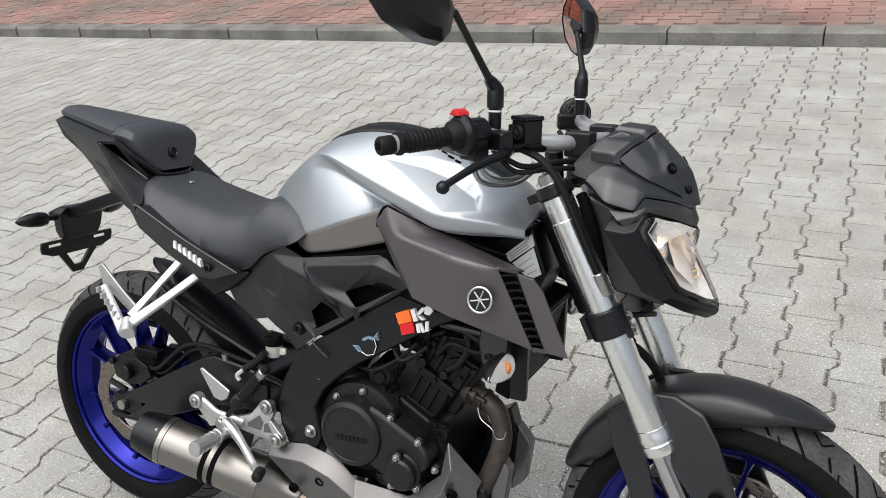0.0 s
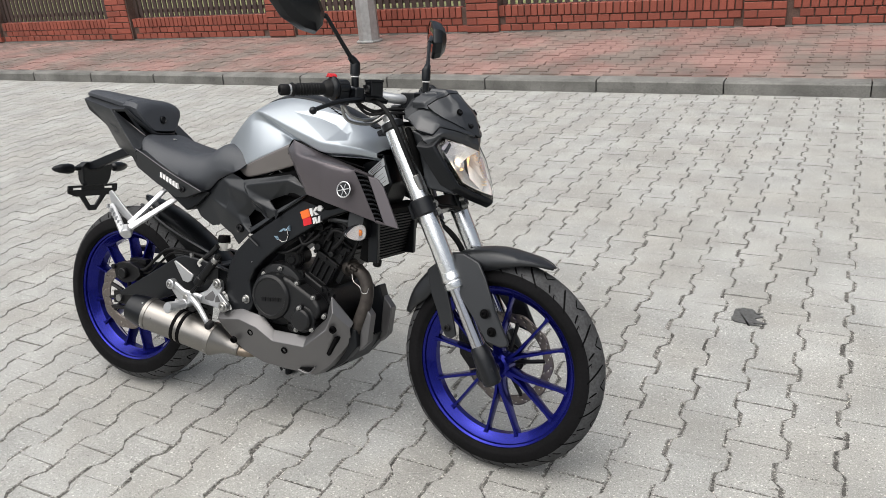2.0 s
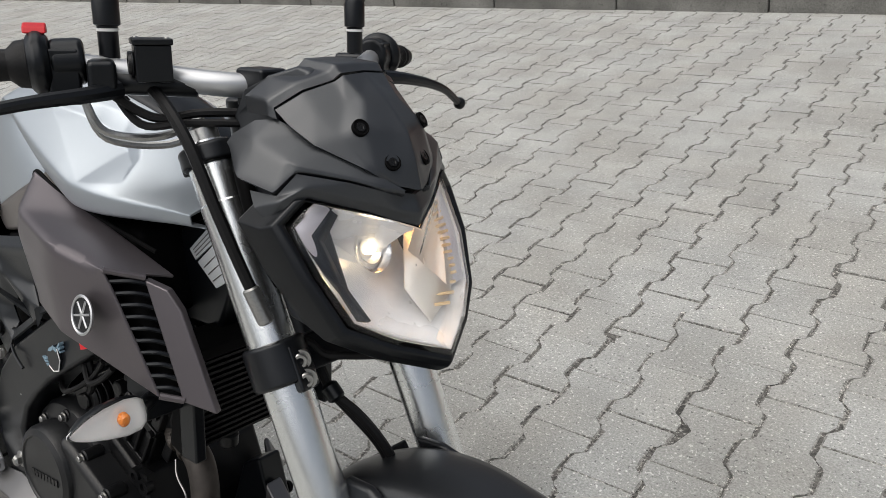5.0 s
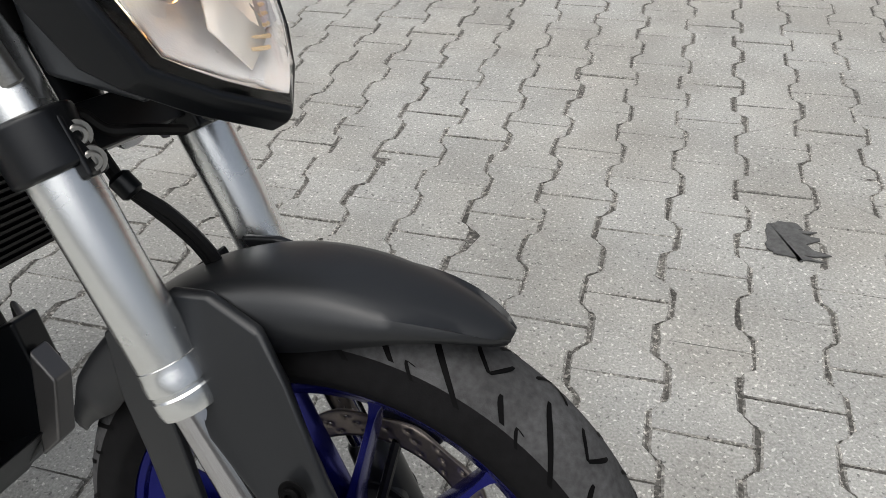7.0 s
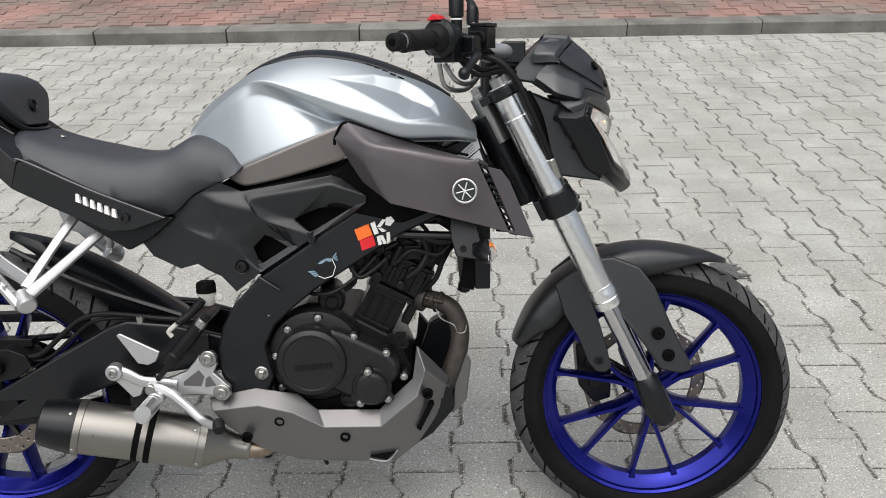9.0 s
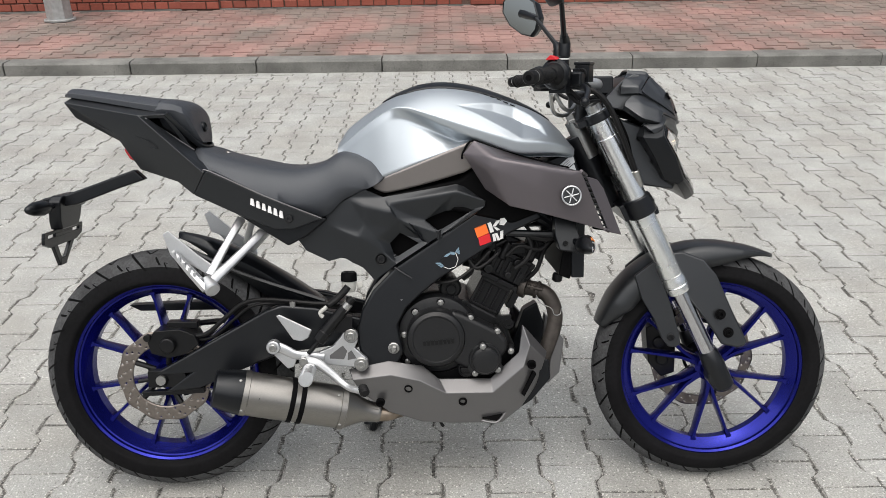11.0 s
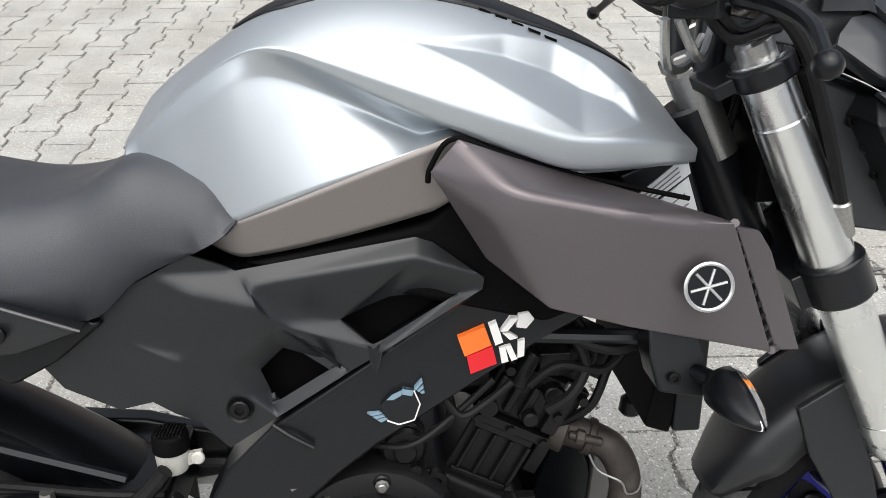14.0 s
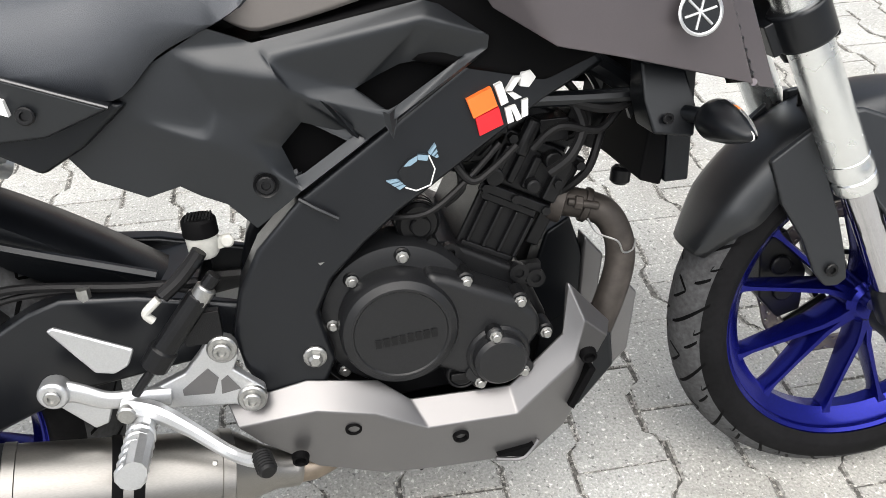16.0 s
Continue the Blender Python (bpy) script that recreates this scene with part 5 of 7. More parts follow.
part("oil_cap", [lathe([(0.021, -0.02), (0.021, 0.010), (0.019, 0.013), (0.0165, 0.013), (0.0160, 0.009), (0.0, 0.009)], (0.738, -0.126, 0.338), (0, -1, 0), 28), box(0.723, 0.753, -0.142, -0.130, 0.3335, 0.3425)], M_ENGINE, engine, "round oil filler cap with a grip bar", bevel=0.001)
for k in range(8):
    part("cover_bar", box(0.634 + 0.0095 * k, 0.641 + 0.0095 * k, -0.1570, -0.154, 0.404 + 0.0008 * k, 0.415 + 0.0008 * k), M_ENGINE, engine)
for x, z, y in ((0.677, 0.501, -0.121), (0.616, 0.478, -0.121), (0.588, 0.422, -0.118), (0.748, 0.466, -0.136), (0.812, 0.433, -0.142), (0.846, 0.381, -0.135), (0.776, 0.401, -0.161), (0.758, 0.331, -0.148), (0.813, 0.339, -0.148), (0.596, 0.352, -0.110)):
    part("cover_bolt", [lathe([(0.0065, 0), (0.0078, 0.001), (0.0078, 0.002), (0.0055, 0.0025), (0.0055, 0.007), (0.0045, 0.008), (0.0, 0.008)], (x, y, z), (0, -1, 0), 8)], M_BOLT, engine, "zinc cover bolt")
    part("bolt_boss", rod((x, y + 0.030, z), (x, y + 0.0005, z), 0.0105, 14, edge=0.002), M_ENGINE, engine)
# cylinder leaning forward, with head and cam chain run
up = Vector((0.46, 0, 0.888)).normalized()
fw = Vector((0.888, 0, -0.46))
cb = Vector((0.790, 0, 0.455))


def cyl_block(u0, u1, f0, f1, y0, y1):
    v = [cb + up * u + fw * f + Vector((0, y, 0)) for u in (u0, u1) for f in (f0, f1) for y in (y0, y1)]
    return [tuple(p) for p in v], [(0, 1, 3, 2), (4, 6, 7, 5), (0, 4, 5, 1), (2, 3, 7, 6), (0, 2, 6, 4), (1, 5, 7, 3)]


part("cylinder", cyl_block(-0.02, 0.092, -0.055, 0.026, -0.080, 0.08), M_ENGINE, engine, "black water-cooled cylinder block", bevel=0.004)
parts("cylinder_rib", [cyl_block(0.022, 0.078, -0.046 + 0.0215 * k, -0.041 + 0.0215 * k, -0.088, -0.078) for k in range(4)], M_ENGINE, engine, bevel=0.002)
parts("joint_flange", [cyl_block(0.088, 0.100, -0.062, 0.034, -0.092, 0.09), cyl_block(0.000, 0.014, -0.060, 0.032, -0.092, 0.08), cyl_block(0.078, 0.088, -0.052, 0.022, -0.087, -0.07), cyl_block(0.014, 0.022, -0.050, 0.020, -0.086, -0.07)], M_ENGINE, engine, bevel=0.002)
part("cylinder_head", cyl_block(0.100, 0.165, -0.056, 0.050, -0.080, 0.08), M_ENGINE, engine, "black cylinder head", bevel=0.004)
part("cam_cover", cyl_block(0.165, 0.205, -0.050, 0.044, -0.072, 0.07), M_ENGINE, engine, bevel=0.006)
parts("head_boss", [cyl_block(0.108, 0.150, -0.052 + 0.020 * k, -0.042 + 0.020 * k, -0.089, -0.078) for k in range(3)] + [cyl_block(0.104, 0.160, 0.018, 0.036, -0.092, -0.070), cyl_block(0.155, 0.168, -0.058, 0.050, -0.086, -0.07), cyl_block(0.04, 0.150, 0.034, 0.052, -0.070, -0.03), cyl_block(0.180, 0.225, 0.010, 0.060, -0.068, -0.01)], M_ENGINE, engine, bevel=0.003)
parts("plug_wire", [tube([cb + up * 0.18 + fw * 0.02 + Vector((0, -0.07, 0)), cb + up * 0.21 + fw * 0.03 + Vector((0, -0.085, 0)), cb + up * 0.235 + fw * 0.0 + Vector((0, -0.08, 0)), cb + up * 0.25 - fw * 0.04 + Vector((0, -0.07, 0))], 0.0045, 8),
                    tube([cb + up * 0.12 + fw * 0.045 + Vector((0, -0.075, 0)), cb + up * 0.16 + fw * 0.055 + Vector((0, -0.090, 0)), cb + up * 0.21 + fw * 0.05 + Vector((0, -0.085, 0)), cb + up * 0.24 + fw * 0.06 + Vector((0, -0.07, 0))], 0.0055, 8)], M_RUBBER, engine)
for u, f in ((0.094, -0.054), (0.094, 0.028), (0.094, -0.014), (0.007, -0.052), (0.160, -0.05), (0.160, 0.042), (0.007, 0.024), (0.130, 0.027)):
    p = cb + up * u + fw * f
    part("head_bolt", rod((p.x, -0.078, p.z), (p.x, -0.098, p.z), 0.0058, 6), M_ENGINE, engine)
part("starter", [rod((0.702, -0.100, 0.530), (0.694, -0.02, 0.534), 0.026, 24, edge=0.004)], M_ENGINE, engine, "black starter motor")
parts("starter_ring", [lathe([(0.0262, 0.0), (0.0275, 0.001), (0.0275, 0.006), (0.0262, 0.007)], (0.702 - 0.001 * k, -0.094 + 0.012 * k, 0.530), (-0.1, 1, 0), 24) for k in range(3)] + [rod((0.704, -0.106, 0.528), (0.703, -0.098, 0.528), 0.013, 14, edge=0.002), rod((0.715, -0.095, 0.508), (0.715, -0.108, 0.508), 0.006, 10)], M_ENGINE, engine)
parts("lug", [lathe([(0.006, 0), (0.0115, 0), (0.0125, 0.012), (0.006, 0.012)], (x, -0.092, z), (0, -1, 0), 16, closed=True) for x, z in ((0.737, 0.489), (0.843, 0.440), (0.822, 0.450))] + [box(0.815, 0.850, -0.100, -0.088, 0.432, 0.460)], M_ENGINE, engine)
parts("head_fitting", [rod((0.795, -0.088, 0.578), (0.795, -0.104, 0.578), 0.011, 14, edge=0.002), rod((0.842, -0.085, 0.560), (0.842, -0.102, 0.560), 0.009, 12, edge=0.002), rod((0.868, -0.080, 0.588), (0.868, -0.100, 0.588), 0.012, 14, edge=0.002), rod((0.760, -0.082, 0.612), (0.760, -0.102, 0.612), 0.013, 14, edge=0.003),
                      rod((0.875, -0.07, 0.545), (0.888, -0.08, 0.575), 0.008, 10), rod((0.826, -0.092, 0.600), (0.846, -0.092, 0.640), 0.010, 12, edge=0.002), box(0.775, 0.812, -0.100, -0.070, 0.628, 0.655), box(0.850, 0.885, -0.098, -0.065, 0.612, 0.640)], M_ENGINE, engine, bevel=0.002)
parts("clip", [rod((0.880, -0.104, 0.598), (0.884, -0.104, 0.606), 0.004, 8), rod((0.735, -0.100, 0.600), (0.739, -0.100, 0.606), 0.0045, 8)], M_BOLT, engine)
part("throttle_body", [rod((0.74, -0.03, 0.60), (0.80, -0.03, 0.585), 0.028, 16), box(0.745, 0.80, -0.075, 0.0, 0.590, 0.625), tube([(0.78, -0.07, 0.60), (0.80, -0.085, 0.625), (0.84, -0.085, 0.645)], 0.007, 8)], M_ENGINE, engine, bevel=0.003)
parts("engine_wiring", [tube([(0.745, -0.098, 0.60), (0.765, -0.104, 0.575), (0.79, -0.10, 0.585), (0.82, -0.098, 0.61)], 0.0045, 8), tube([(0.86, -0.092, 0.57), (0.885, -0.096, 0.59), (0.90, -0.09, 0.62), (0.89, -0.085, 0.65)], 0.0065, 8), tube([(0.735, -0.088, 0.545), (0.755, -0.094, 0.565), (0.752, -0.094, 0.595), (0.735, -0.09, 0.62)], 0.0055, 8), tube([(0.62, -0.10, 0.535), (0.68, -0.105, 0.585), (0.74, -0.10, 0.625), (0.82, -0.09, 0.64)], 0.006, 8), tube([(0.66, -0.09, 0.54), (0.71, -0.11, 0.545), (0.76, -0.1, 0.575), (0.80, -0.10, 0.615)], 0.004, 8),
                       tube([(0.84, -0.09, 0.60), (0.87, -0.095, 0.625), (0.92, -0.09, 0.615), (0.95, -0.08, 0.64)], 0.005, 8), tube([(0.87, -0.08, 0.655), (0.93, -0.095, 0.640), (0.99, -0.08, 0.655)], 0.006, 8)], M_RUBBER, bike, "black wiring and hoses over the engine")
part("hose_end", [rod((0.585, -0.112, 0.503), (0.600, -0.112, 0.512), 0.007, 10)], M_BOLT, bike)
TAPER.append(True)
# exhaust: header, link pipe and can
M_HEADER = material("burnt_steel", (0.052, 0.045, 0.040), 0.55, metal=0.5, grain=0.25, grain_size=60, stain=0.3, stain_size=20)
header = part("header_pipe", tube([(0.890, -0.040, 0.512), (0.920, -0.050, 0.507), (0.946, -0.056, 0.493), (0.961, -0.062, 0.462), (0.962, -0.066, 0.425), (0.948, -0.070, 0.378), (0.925, -0.070, 0.318), (0.900, -0.065, 0.262), (0.86, -0.06, 0.235), (0.72, -0.08, 0.225), (0.64, -0.075, 0.222), (0.58, -0.085, 0.215)],
                                  0.019, 14), M_HEADER, bike, "brown heat-stained exhaust header")
part("flange", [rod((0.880, -0.036, 0.515), (0.896, -0.042, 0.510), 0.028, 16), rod((0.916, -0.049, 0.508), (0.924, -0.051, 0.505), 0.0225, 20), rod((0.892, -0.066, 0.520), (0.930, -0.072, 0.512), 0.0055, 8), rod((0.900, -0.068, 0.519), (0.910, -0.070, 0.517), 0.0095, 6)], M_HEADER, header, bevel=0.002)
part("spring", [tube([(0.915, -0.074, 0.498), (0.925, -0.080, 0.480), (0.950, -0.086, 0.468), (0.958, -0.086, 0.452), (0.972, -0.082, 0.452), (0.976, -0.080, 0.466)], 0.0013, 6)], M_BOLT, header)
TAPER.clear()
E0, E1 = Vector((0.147, -0.178, 0.3145)), Vector((0.465, -0.1125, 0.2308))
ax = (E1 - E0).normalized()
can = part("exhaust_can", lathe([(0.050, 0.060), (0.0515, 0.062), (0.0515, 0.312), (0.050, 0.315), (0.031, 0.352), (0.025, 0.372), (0.025, 0.39)], E0, ax, 48), M_STEEL, bike, "brushed steel silencer with black end cap", smooth=25)
part("end_cap", lathe([(0.028, 0.030), (0.030, 0.004), (0.036, 0.0), (0.043, 0.004), (0.050, 0.040), (0.0525, 0.064), (0.0525, 0.068), (0.050, 0.068)], E0, ax, 48), M_BLACK, can, "black carbon end cap")
parts("clamp_band", [lathe([(0.0518, 0.066), (0.0535, 0.067), (0.0535, 0.079), (0.0518, 0.080)], E0, ax, 48), lathe([(0.0518, 0.296), (0.0535, 0.297), (0.0535, 0.311), (0.0518, 0.312)], E0, ax, 48)], M_STEEL, can)
for d0 in (0.176, 0.199):
    part("strap", lathe([(0.0517, d0), (0.0537, d0 + 0.001), (0.0537, d0 + 0.011), (0.0517, d0 + 0.012)], E0, ax, 48), M_DEEP, can, "dark carbon strap")
parts("rivet", [lathe([(0.0, 0.002), (0.003, 0.0015), (0.004, 0.0)], E0 + ax * d + Vector((0, -0.0535 * math.cos(a), 0.0535 * math.sin(a))), (0, -math.cos(a), math.sin(a)), 8) for d in (0.073, 0.304) for a in (-0.5, 0.9)], M_BOLT, can)
# dark strokes in place of the maker's script
for k in range(9):
    a = 0.10 - 0.012 * k
    c = E0 + ax * (0.090 + 0.0085 * k) + Vector((-0.01 * math.sin(a), -0.0514 * math.cos(a), 0.0514 * math.sin(a)))
    up = (0.010, 0.003, 0.003, 0.010, 0.005, 0.003, 0.004, 0.003, 0.003)[k]
    part("script_bar", tube([c + Vector((-0.001, 0.0002, -0.003)), c + Vector((0.0015, 0, up * 0.5)), c + Vector((0.004, 0.0006, up))], 0.0007, 5), M_DEEP, can)
M_LINK = material("tarnished_steel", (0.30, 0.25, 0.20), 0.42, metal=1.0, grain=0.15, grain_size=60, stain=0.3, stain_size=18)
link = part("link_pipe", tube([E1 + ax * 0.045, E1 + ax * 0.080, Vector((0.580, -0.080, 0.215)), Vector((0.64, -0.06, 0.222))], 0.019, 18), M_LINK, bike, "tarnished steel link pipe running under the engine")
part("joint_clamp", lathe([(0.0225, 0.0), (0.0245, 0.003), (0.0245, 0.014), (0.0225, 0.017)], E1 + ax * 0.048, ax, 24), M_STEEL, link)

TAPER.append(True)
# belly pan
BT = [(0.456, 0.333), (0.552, 0.353), (0.636, 0.340), (0.673, 0.307), (0.798, 0.307), (0.866, 0.372), (0.876, 0.438), (0.940, 0.362)]
BC = [(0.466, 0.312), (0.560, 0.326), (0.628, 0.312), (0.690, 0.280), (0.802, 0.280), (0.876, 0.342), (0.892, 0.392), (0.934, 0.345)]
BB = [(0.485, 0.272), (0.552, 0.222), (0.632, 0.196), (0.710, 0.192), (0.828, 0.192), (0.872, 0.225), (0.905, 0.268), (0.926, 0.305)]
BI = [(0.500, 0.262), (0.565, 0.212), (0.635, 0.186), (0.712, 0.182), (0.826, 0.182), (0.875, 0.215), (0.912, 0.258), (0.940, 0.300)]
YT, YC, YB, YI = [-0.128] * 6 + [-0.120, -0.095], [-0.150, -0.158, -0.160, -0.158, -0.155, -0.148, -0.138, -0.105], [-0.128, -0.128, -0.128, -0.128, -0.126, -0.118, -0.106, -0.085], [-0.06] * 8
rows = [[(p[0], y, p[1]) for p, y in zip(r, ys)] for r, ys in ((BT, YT), (BC, YC), (BB, YB), (BI, YI))]
for s in (-1, 1):
    shape = grid(rows)
    pan = part("belly_pan", shape if s < 0 else flipped(shape), M_GREY, bike, "angular satin grey belly pan", bevel=0.005, segs=3, thick=0.006)
    for x, z in ((0.600, 0.292), (0.730, 0.258), (0.532, 0.256), (0.896, 0.345)):
        y = s * (0.149 if z < 0.30 else 0.140)
        part("rubber_plug", lathe([(0.0, 0.004), (0.006, 0.004), (0.0075, 0.009), (0.010, 0.009), (0.011, 0.0)], (x, y - s * 0.004, z), (0, s, -0.3), 20), M_DEEP, pan, "black recessed screw")
    part("vent_notch", prism([(0.778, 0.208), (0.826, 0.218), (0.812, 0.202)], s * 0.141, s * 0.128), M_DEEP, pan)
    part("notch_lip", tube([(0.776, s * 0.139, 0.203), (0.812, s * 0.138, 0.198), (0.834, s * 0.134, 0.220)], 0.003, 6), M_GREY, pan)
    part("vent_slit", prism([(0.873, 0.268), (0.880, 0.262), (0.908, 0.318), (0.900, 0.322)], s * 0.136, s * 0.115), M_DEEP, pan)
part("belly_nose", [prism([(0.905, 0.35), (0.945, 0.34), (0.950, 0.29), (0.905, 0.235), (0.84, 0.19), (0.83, 0.22)], -0.092, -0.050), prism([(0.900, 0.43), (0.935, 0.45), (0.965, 0.36), (0.950, 0.29), (0.905, 0.235), (0.84, 0.19), (0.83, 0.22)], 0.050, 0.092),
                    prism([(0.90, 0.28), (0.955, 0.31), (0.90, 0.225), (0.83, 0.185), (0.60, 0.185), (0.60, 0.20)], -0.07, 0.07)], M_BLACK, bike, "black front of the belly pan", bevel=0.005)
parts("nose_plate", [prism([(0.955, 0.42), (0.985, 0.385), (0.975, 0.300), (0.945, 0.270)], -0.075, -0.045), prism([(0.955, 0.42), (0.985, 0.385), (0.975, 0.300), (0.945, 0.270)], 0.045, 0.075)], M_GREY, bike, bevel=0.004)
part("drain", tube([(0.672, -0.10, 0.20), (0.678, -0.10, 0.182), (0.684, -0.10, 0.172)], 0.004, 8), M_RUBBER, bike)

# radiator with fins and front indicators
M_BOWL = material("indicator_bowl", (0.92, 0.92, 0.92), 0.3, metal=0.1)
radiator = part("radiator", [prism([(0.985, 0.700), (1.018, 0.690), (0.990, 0.545), (0.962, 0.555)], -0.112, 0.112), prism([(0.985, 0.71), (1.03, 0.70), (1.025, 0.68), (0.985, 0.69)], -0.120, 0.120)], M_DEEP, bike, "black radiator behind the front wheel", bevel=0.004)
for k in range(16):
    t = k / 15
    x, z = 1.019 - 0.027 * t, 0.685 - 0.132 * t
    part("fin", box(x - 0.004, x + 0.004, -0.095, 0.095, z - 0.0016, z + 0.0016), M_ENGINE, radiator)
parts("radiator_frame", [box(0.992, 1.022, s * 0.108 - 0.008, s * 0.108 + 0.008, 0.55, 0.69) for s in (-1, 1)], M_BLACK, radiator, bevel=0.003)
part("horn", [rod((0.975, -0.03, 0.545), (0.972, -0.03, 0.522), 0.013, 20, edge=0.004)], M_ENGINE, bike)
for s in (-1, 1):
    hold = part("indicator_stalk", [prism([(0.945, 0.700, s * 0.14), (0.995, 0.692, s * 0.14), (1.000, 0.650, s * 0.165), (1.000, 0.618, s * 0.165), (0.955, 0.624, s * 0.160), (0.945, 0.660, s * 0.155)], s * 0.15, s * 0.110)], M_BLACK, bike, "black bracket of the front indicator", bevel=0.004)
    part("bolt", bolt((0.968, s * 0.163, 0.642), (0, s, 0.1), 0.006, 0.004), M_ENGINE, hold)
    SEC = [(0.168, 0.007, 0.007, 0.010, 0.644), (0.176, 0.010, 0.010, 0.016, 0.643), (0.183, 0.014, 0.024, 0.021, 0.643), (0.198, 0.016, 0.029, 0.0225, 0.644), (0.221, 0.013, 0.028, 0.019, 0.645), (0.241, 0.010, 0.022, 0.013, 0.645), (0.256, 0.005, 0.011, 0.006, 0.644), (0.262, 0.001, 0.002, 0.002, 0.644)]

    def shell(a0, a1, secs, push=0.0):
        return grid([[((1.012 + (fr if math.cos(a) > 0 else bk) * math.cos(a) + push), s * y, z + h * math.sin(a)) for a in (radians(a0 + (a1 - a0) * q / 12) for q in range(13))] for y, fr, bk, h, z in secs])
    ind = part("front_indicator", [shell(90, 270, SEC), tube([(0.985, s * 0.140, 0.643), (1.006, s * 0.178, 0.643)], 0.009, 10)], M_BLACK, hold, "black teardrop indicator body", thick=0.002, smooth=50)
    part("lens", shell(-90, 90, SEC[1:]), M_LENS, ind, "clear indicator lens", smooth=60).visible_shadow = False
    part("reflector", grid([[(1.010, s * y, z + h * q) for q in (-0.96, -0.5, 0, 0.5, 0.96)] for y, fr, bk, h, z in SEC[1:]]), M_BOWL, ind, thick=0.001)
    part("bulb", lathe([(0.0, 0.009), (0.004, 0.008), (0.0065, 0.005), (0.0065, 0.0)], (1.011, s * 0.202, 0.644), (1, 0, 0), 16), M_AMBER, ind, "amber bulb")

# rider's foot rest bracket, lever, heel guard and rear brake cylinder
PLATE = [(0.455, 0.440), (0.478, 0.432), (0.482, 0.408), (0.474, 0.392), (0.505, 0.362), (0.505, 0.342), (0.488, 0.334), (0.468, 0.344), (0.380, 0.352), (0.366, 0.372), (0.420, 0.395), (0.440, 0.418)]
for side, shape in both(prism(PLATE, -0.148, -0.134)):
    foot = part("foot_bracket", shape, M_ALU, bike, "cast aluminium foot rest bracket", bevel=0.003)
    if side == "left":
        continue
    parts("bracket_window", [prism([(0.414, 0.374), (0.446, 0.398), (0.456, 0.384), (0.448, 0.364), (0.414, 0.366)], -0.1488, -0.147), prism([(0.458, 0.380), (0.466, 0.386), (0.478, 0.366), (0.456, 0.362)], -0.1488, -0.147)], M_GREY, foot)
    for x, z in ((0.466, 0.422), (0.489, 0.352)):
        part("bolt", [rod((x, -0.140, z), (x, -0.154, z), 0.017, 20, edge=0.002), bolt((x, -0.154, z), (0, -1, 0), 0.0105, 0.006)], M_BOLT, foot)
    part("heel_guard", prism([(0.292, 0.474), (0.300, 0.478), (0.376, 0.440), (0.366, 0.420), (0.350, 0.412), (0.330, 0.416)], -0.160, -0.154), M_ALU, foot, "aluminium heel guard", bevel=0.003)
    part("peg_arm", [tube([(0.284, -0.156, 0.398), (0.305, -0.158, 0.394), (0.335, -0.156, 0.378), (0.372, -0.150, 0.372), (0.400, -0.145, 0.366)], [0.016, 0.013, 0.012, 0.013, 0.013], 10, flat=0.6), rod((0.284, -0.148, 0.400), (0.284, -0.172, 0.400), 0.017, 20, edge=0.003),
                     prism([(0.272, 0.392), (0.300, 0.402), (0.340, 0.376), (0.330, 0.350), (0.315, 0.345)], -0.160, -0.150)], M_ALU, foot, bevel=0.002)
    part("bolt", bolt((0.284, -0.172, 0.400), (0, -1, 0), 0.009, 0.004), M_BOLT, foot)
    peg = part("foot_peg", tube([(0.372, -0.165, 0.352), (0.374, -0.215, 0.356), (0.378, -0.270, 0.362)], [0.011, 0.014, 0.013], 10), M_ALU, foot, "ribbed aluminium rider foot peg")
    parts("peg_ridge", [lathe([(0.0145, 0.0), (0.0165, 0.002), (0.0165, 0.006), (0.0145, 0.008)], (0.372, -0.195 - 0.013 * k, 0.354), (0, -1, 0.1), 10) for k in range(6)], M_ALU, peg)
    lever = part("brake_lever", tube([(0.350, -0.158, 0.368), (0.385, -0.168, 0.362), (0.420, -0.176, 0.338), (0.455, -0.188, 0.312), (0.480, -0.205, 0.308), (0.500, -0.215, 0.312)], [0.012, 0.012, 0.009, 0.008, 0.008, 0.009], 10), M_ALU, bike, "aluminium rear brake lever")
    tip = part("rubber_tip", lathe([(0.0, 0), (0.008, 0.0), (0.0105, 0.002), (0.0105, 0.028), (0.008, 0.031), (0, 0.031)], (0.494, -0.205, 0.314), (0.3, -1, -0.15), 14), M_RUBBER, lever)
    parts("tip_ring", [lathe([(0.0105, 0), (0.0118, 0.001), (0.0105, 0.002)], Vector((0.494, -0.205, 0.314)) + Vector((0.3, -1, -0.15)).normalized() * (0.004 + 0.004 * k), (0.3, -1, -0.15), 14) for k in range(6)], M_RUBBER, tip)
    cylinder = part("brake_cylinder", [rod((0.405, -0.155, 0.432), (0.455, -0.150, 0.492), 0.0135, 14, edge=0.002), rod((0.390, -0.156, 0.412), (0.408, -0.155, 0.436), 0.016, 14, edge=0.003), rod((0.365, -0.158, 0.382), (0.394, -0.156, 0.416), 0.0055, 8),
                                       rod((0.462, -0.150, 0.500), (0.474, -0.149, 0.514), 0.008, 10), box(0.428, 0.470, -0.150, -0.138, 0.430, 0.470)], M_ENGINE, bike, "black rear brake master cylinder", bevel=0.001)
    parts("banjo", [rod((0.450, -0.152, 0.484), (0.464, -0.151, 0.502), 0.0115, 12, edge=0.002), rod((0.355, -0.160, 0.366), (0.355, -0.176, 0.366), 0.011, 12, edge=0.002)], M_BOLT, cylinder)
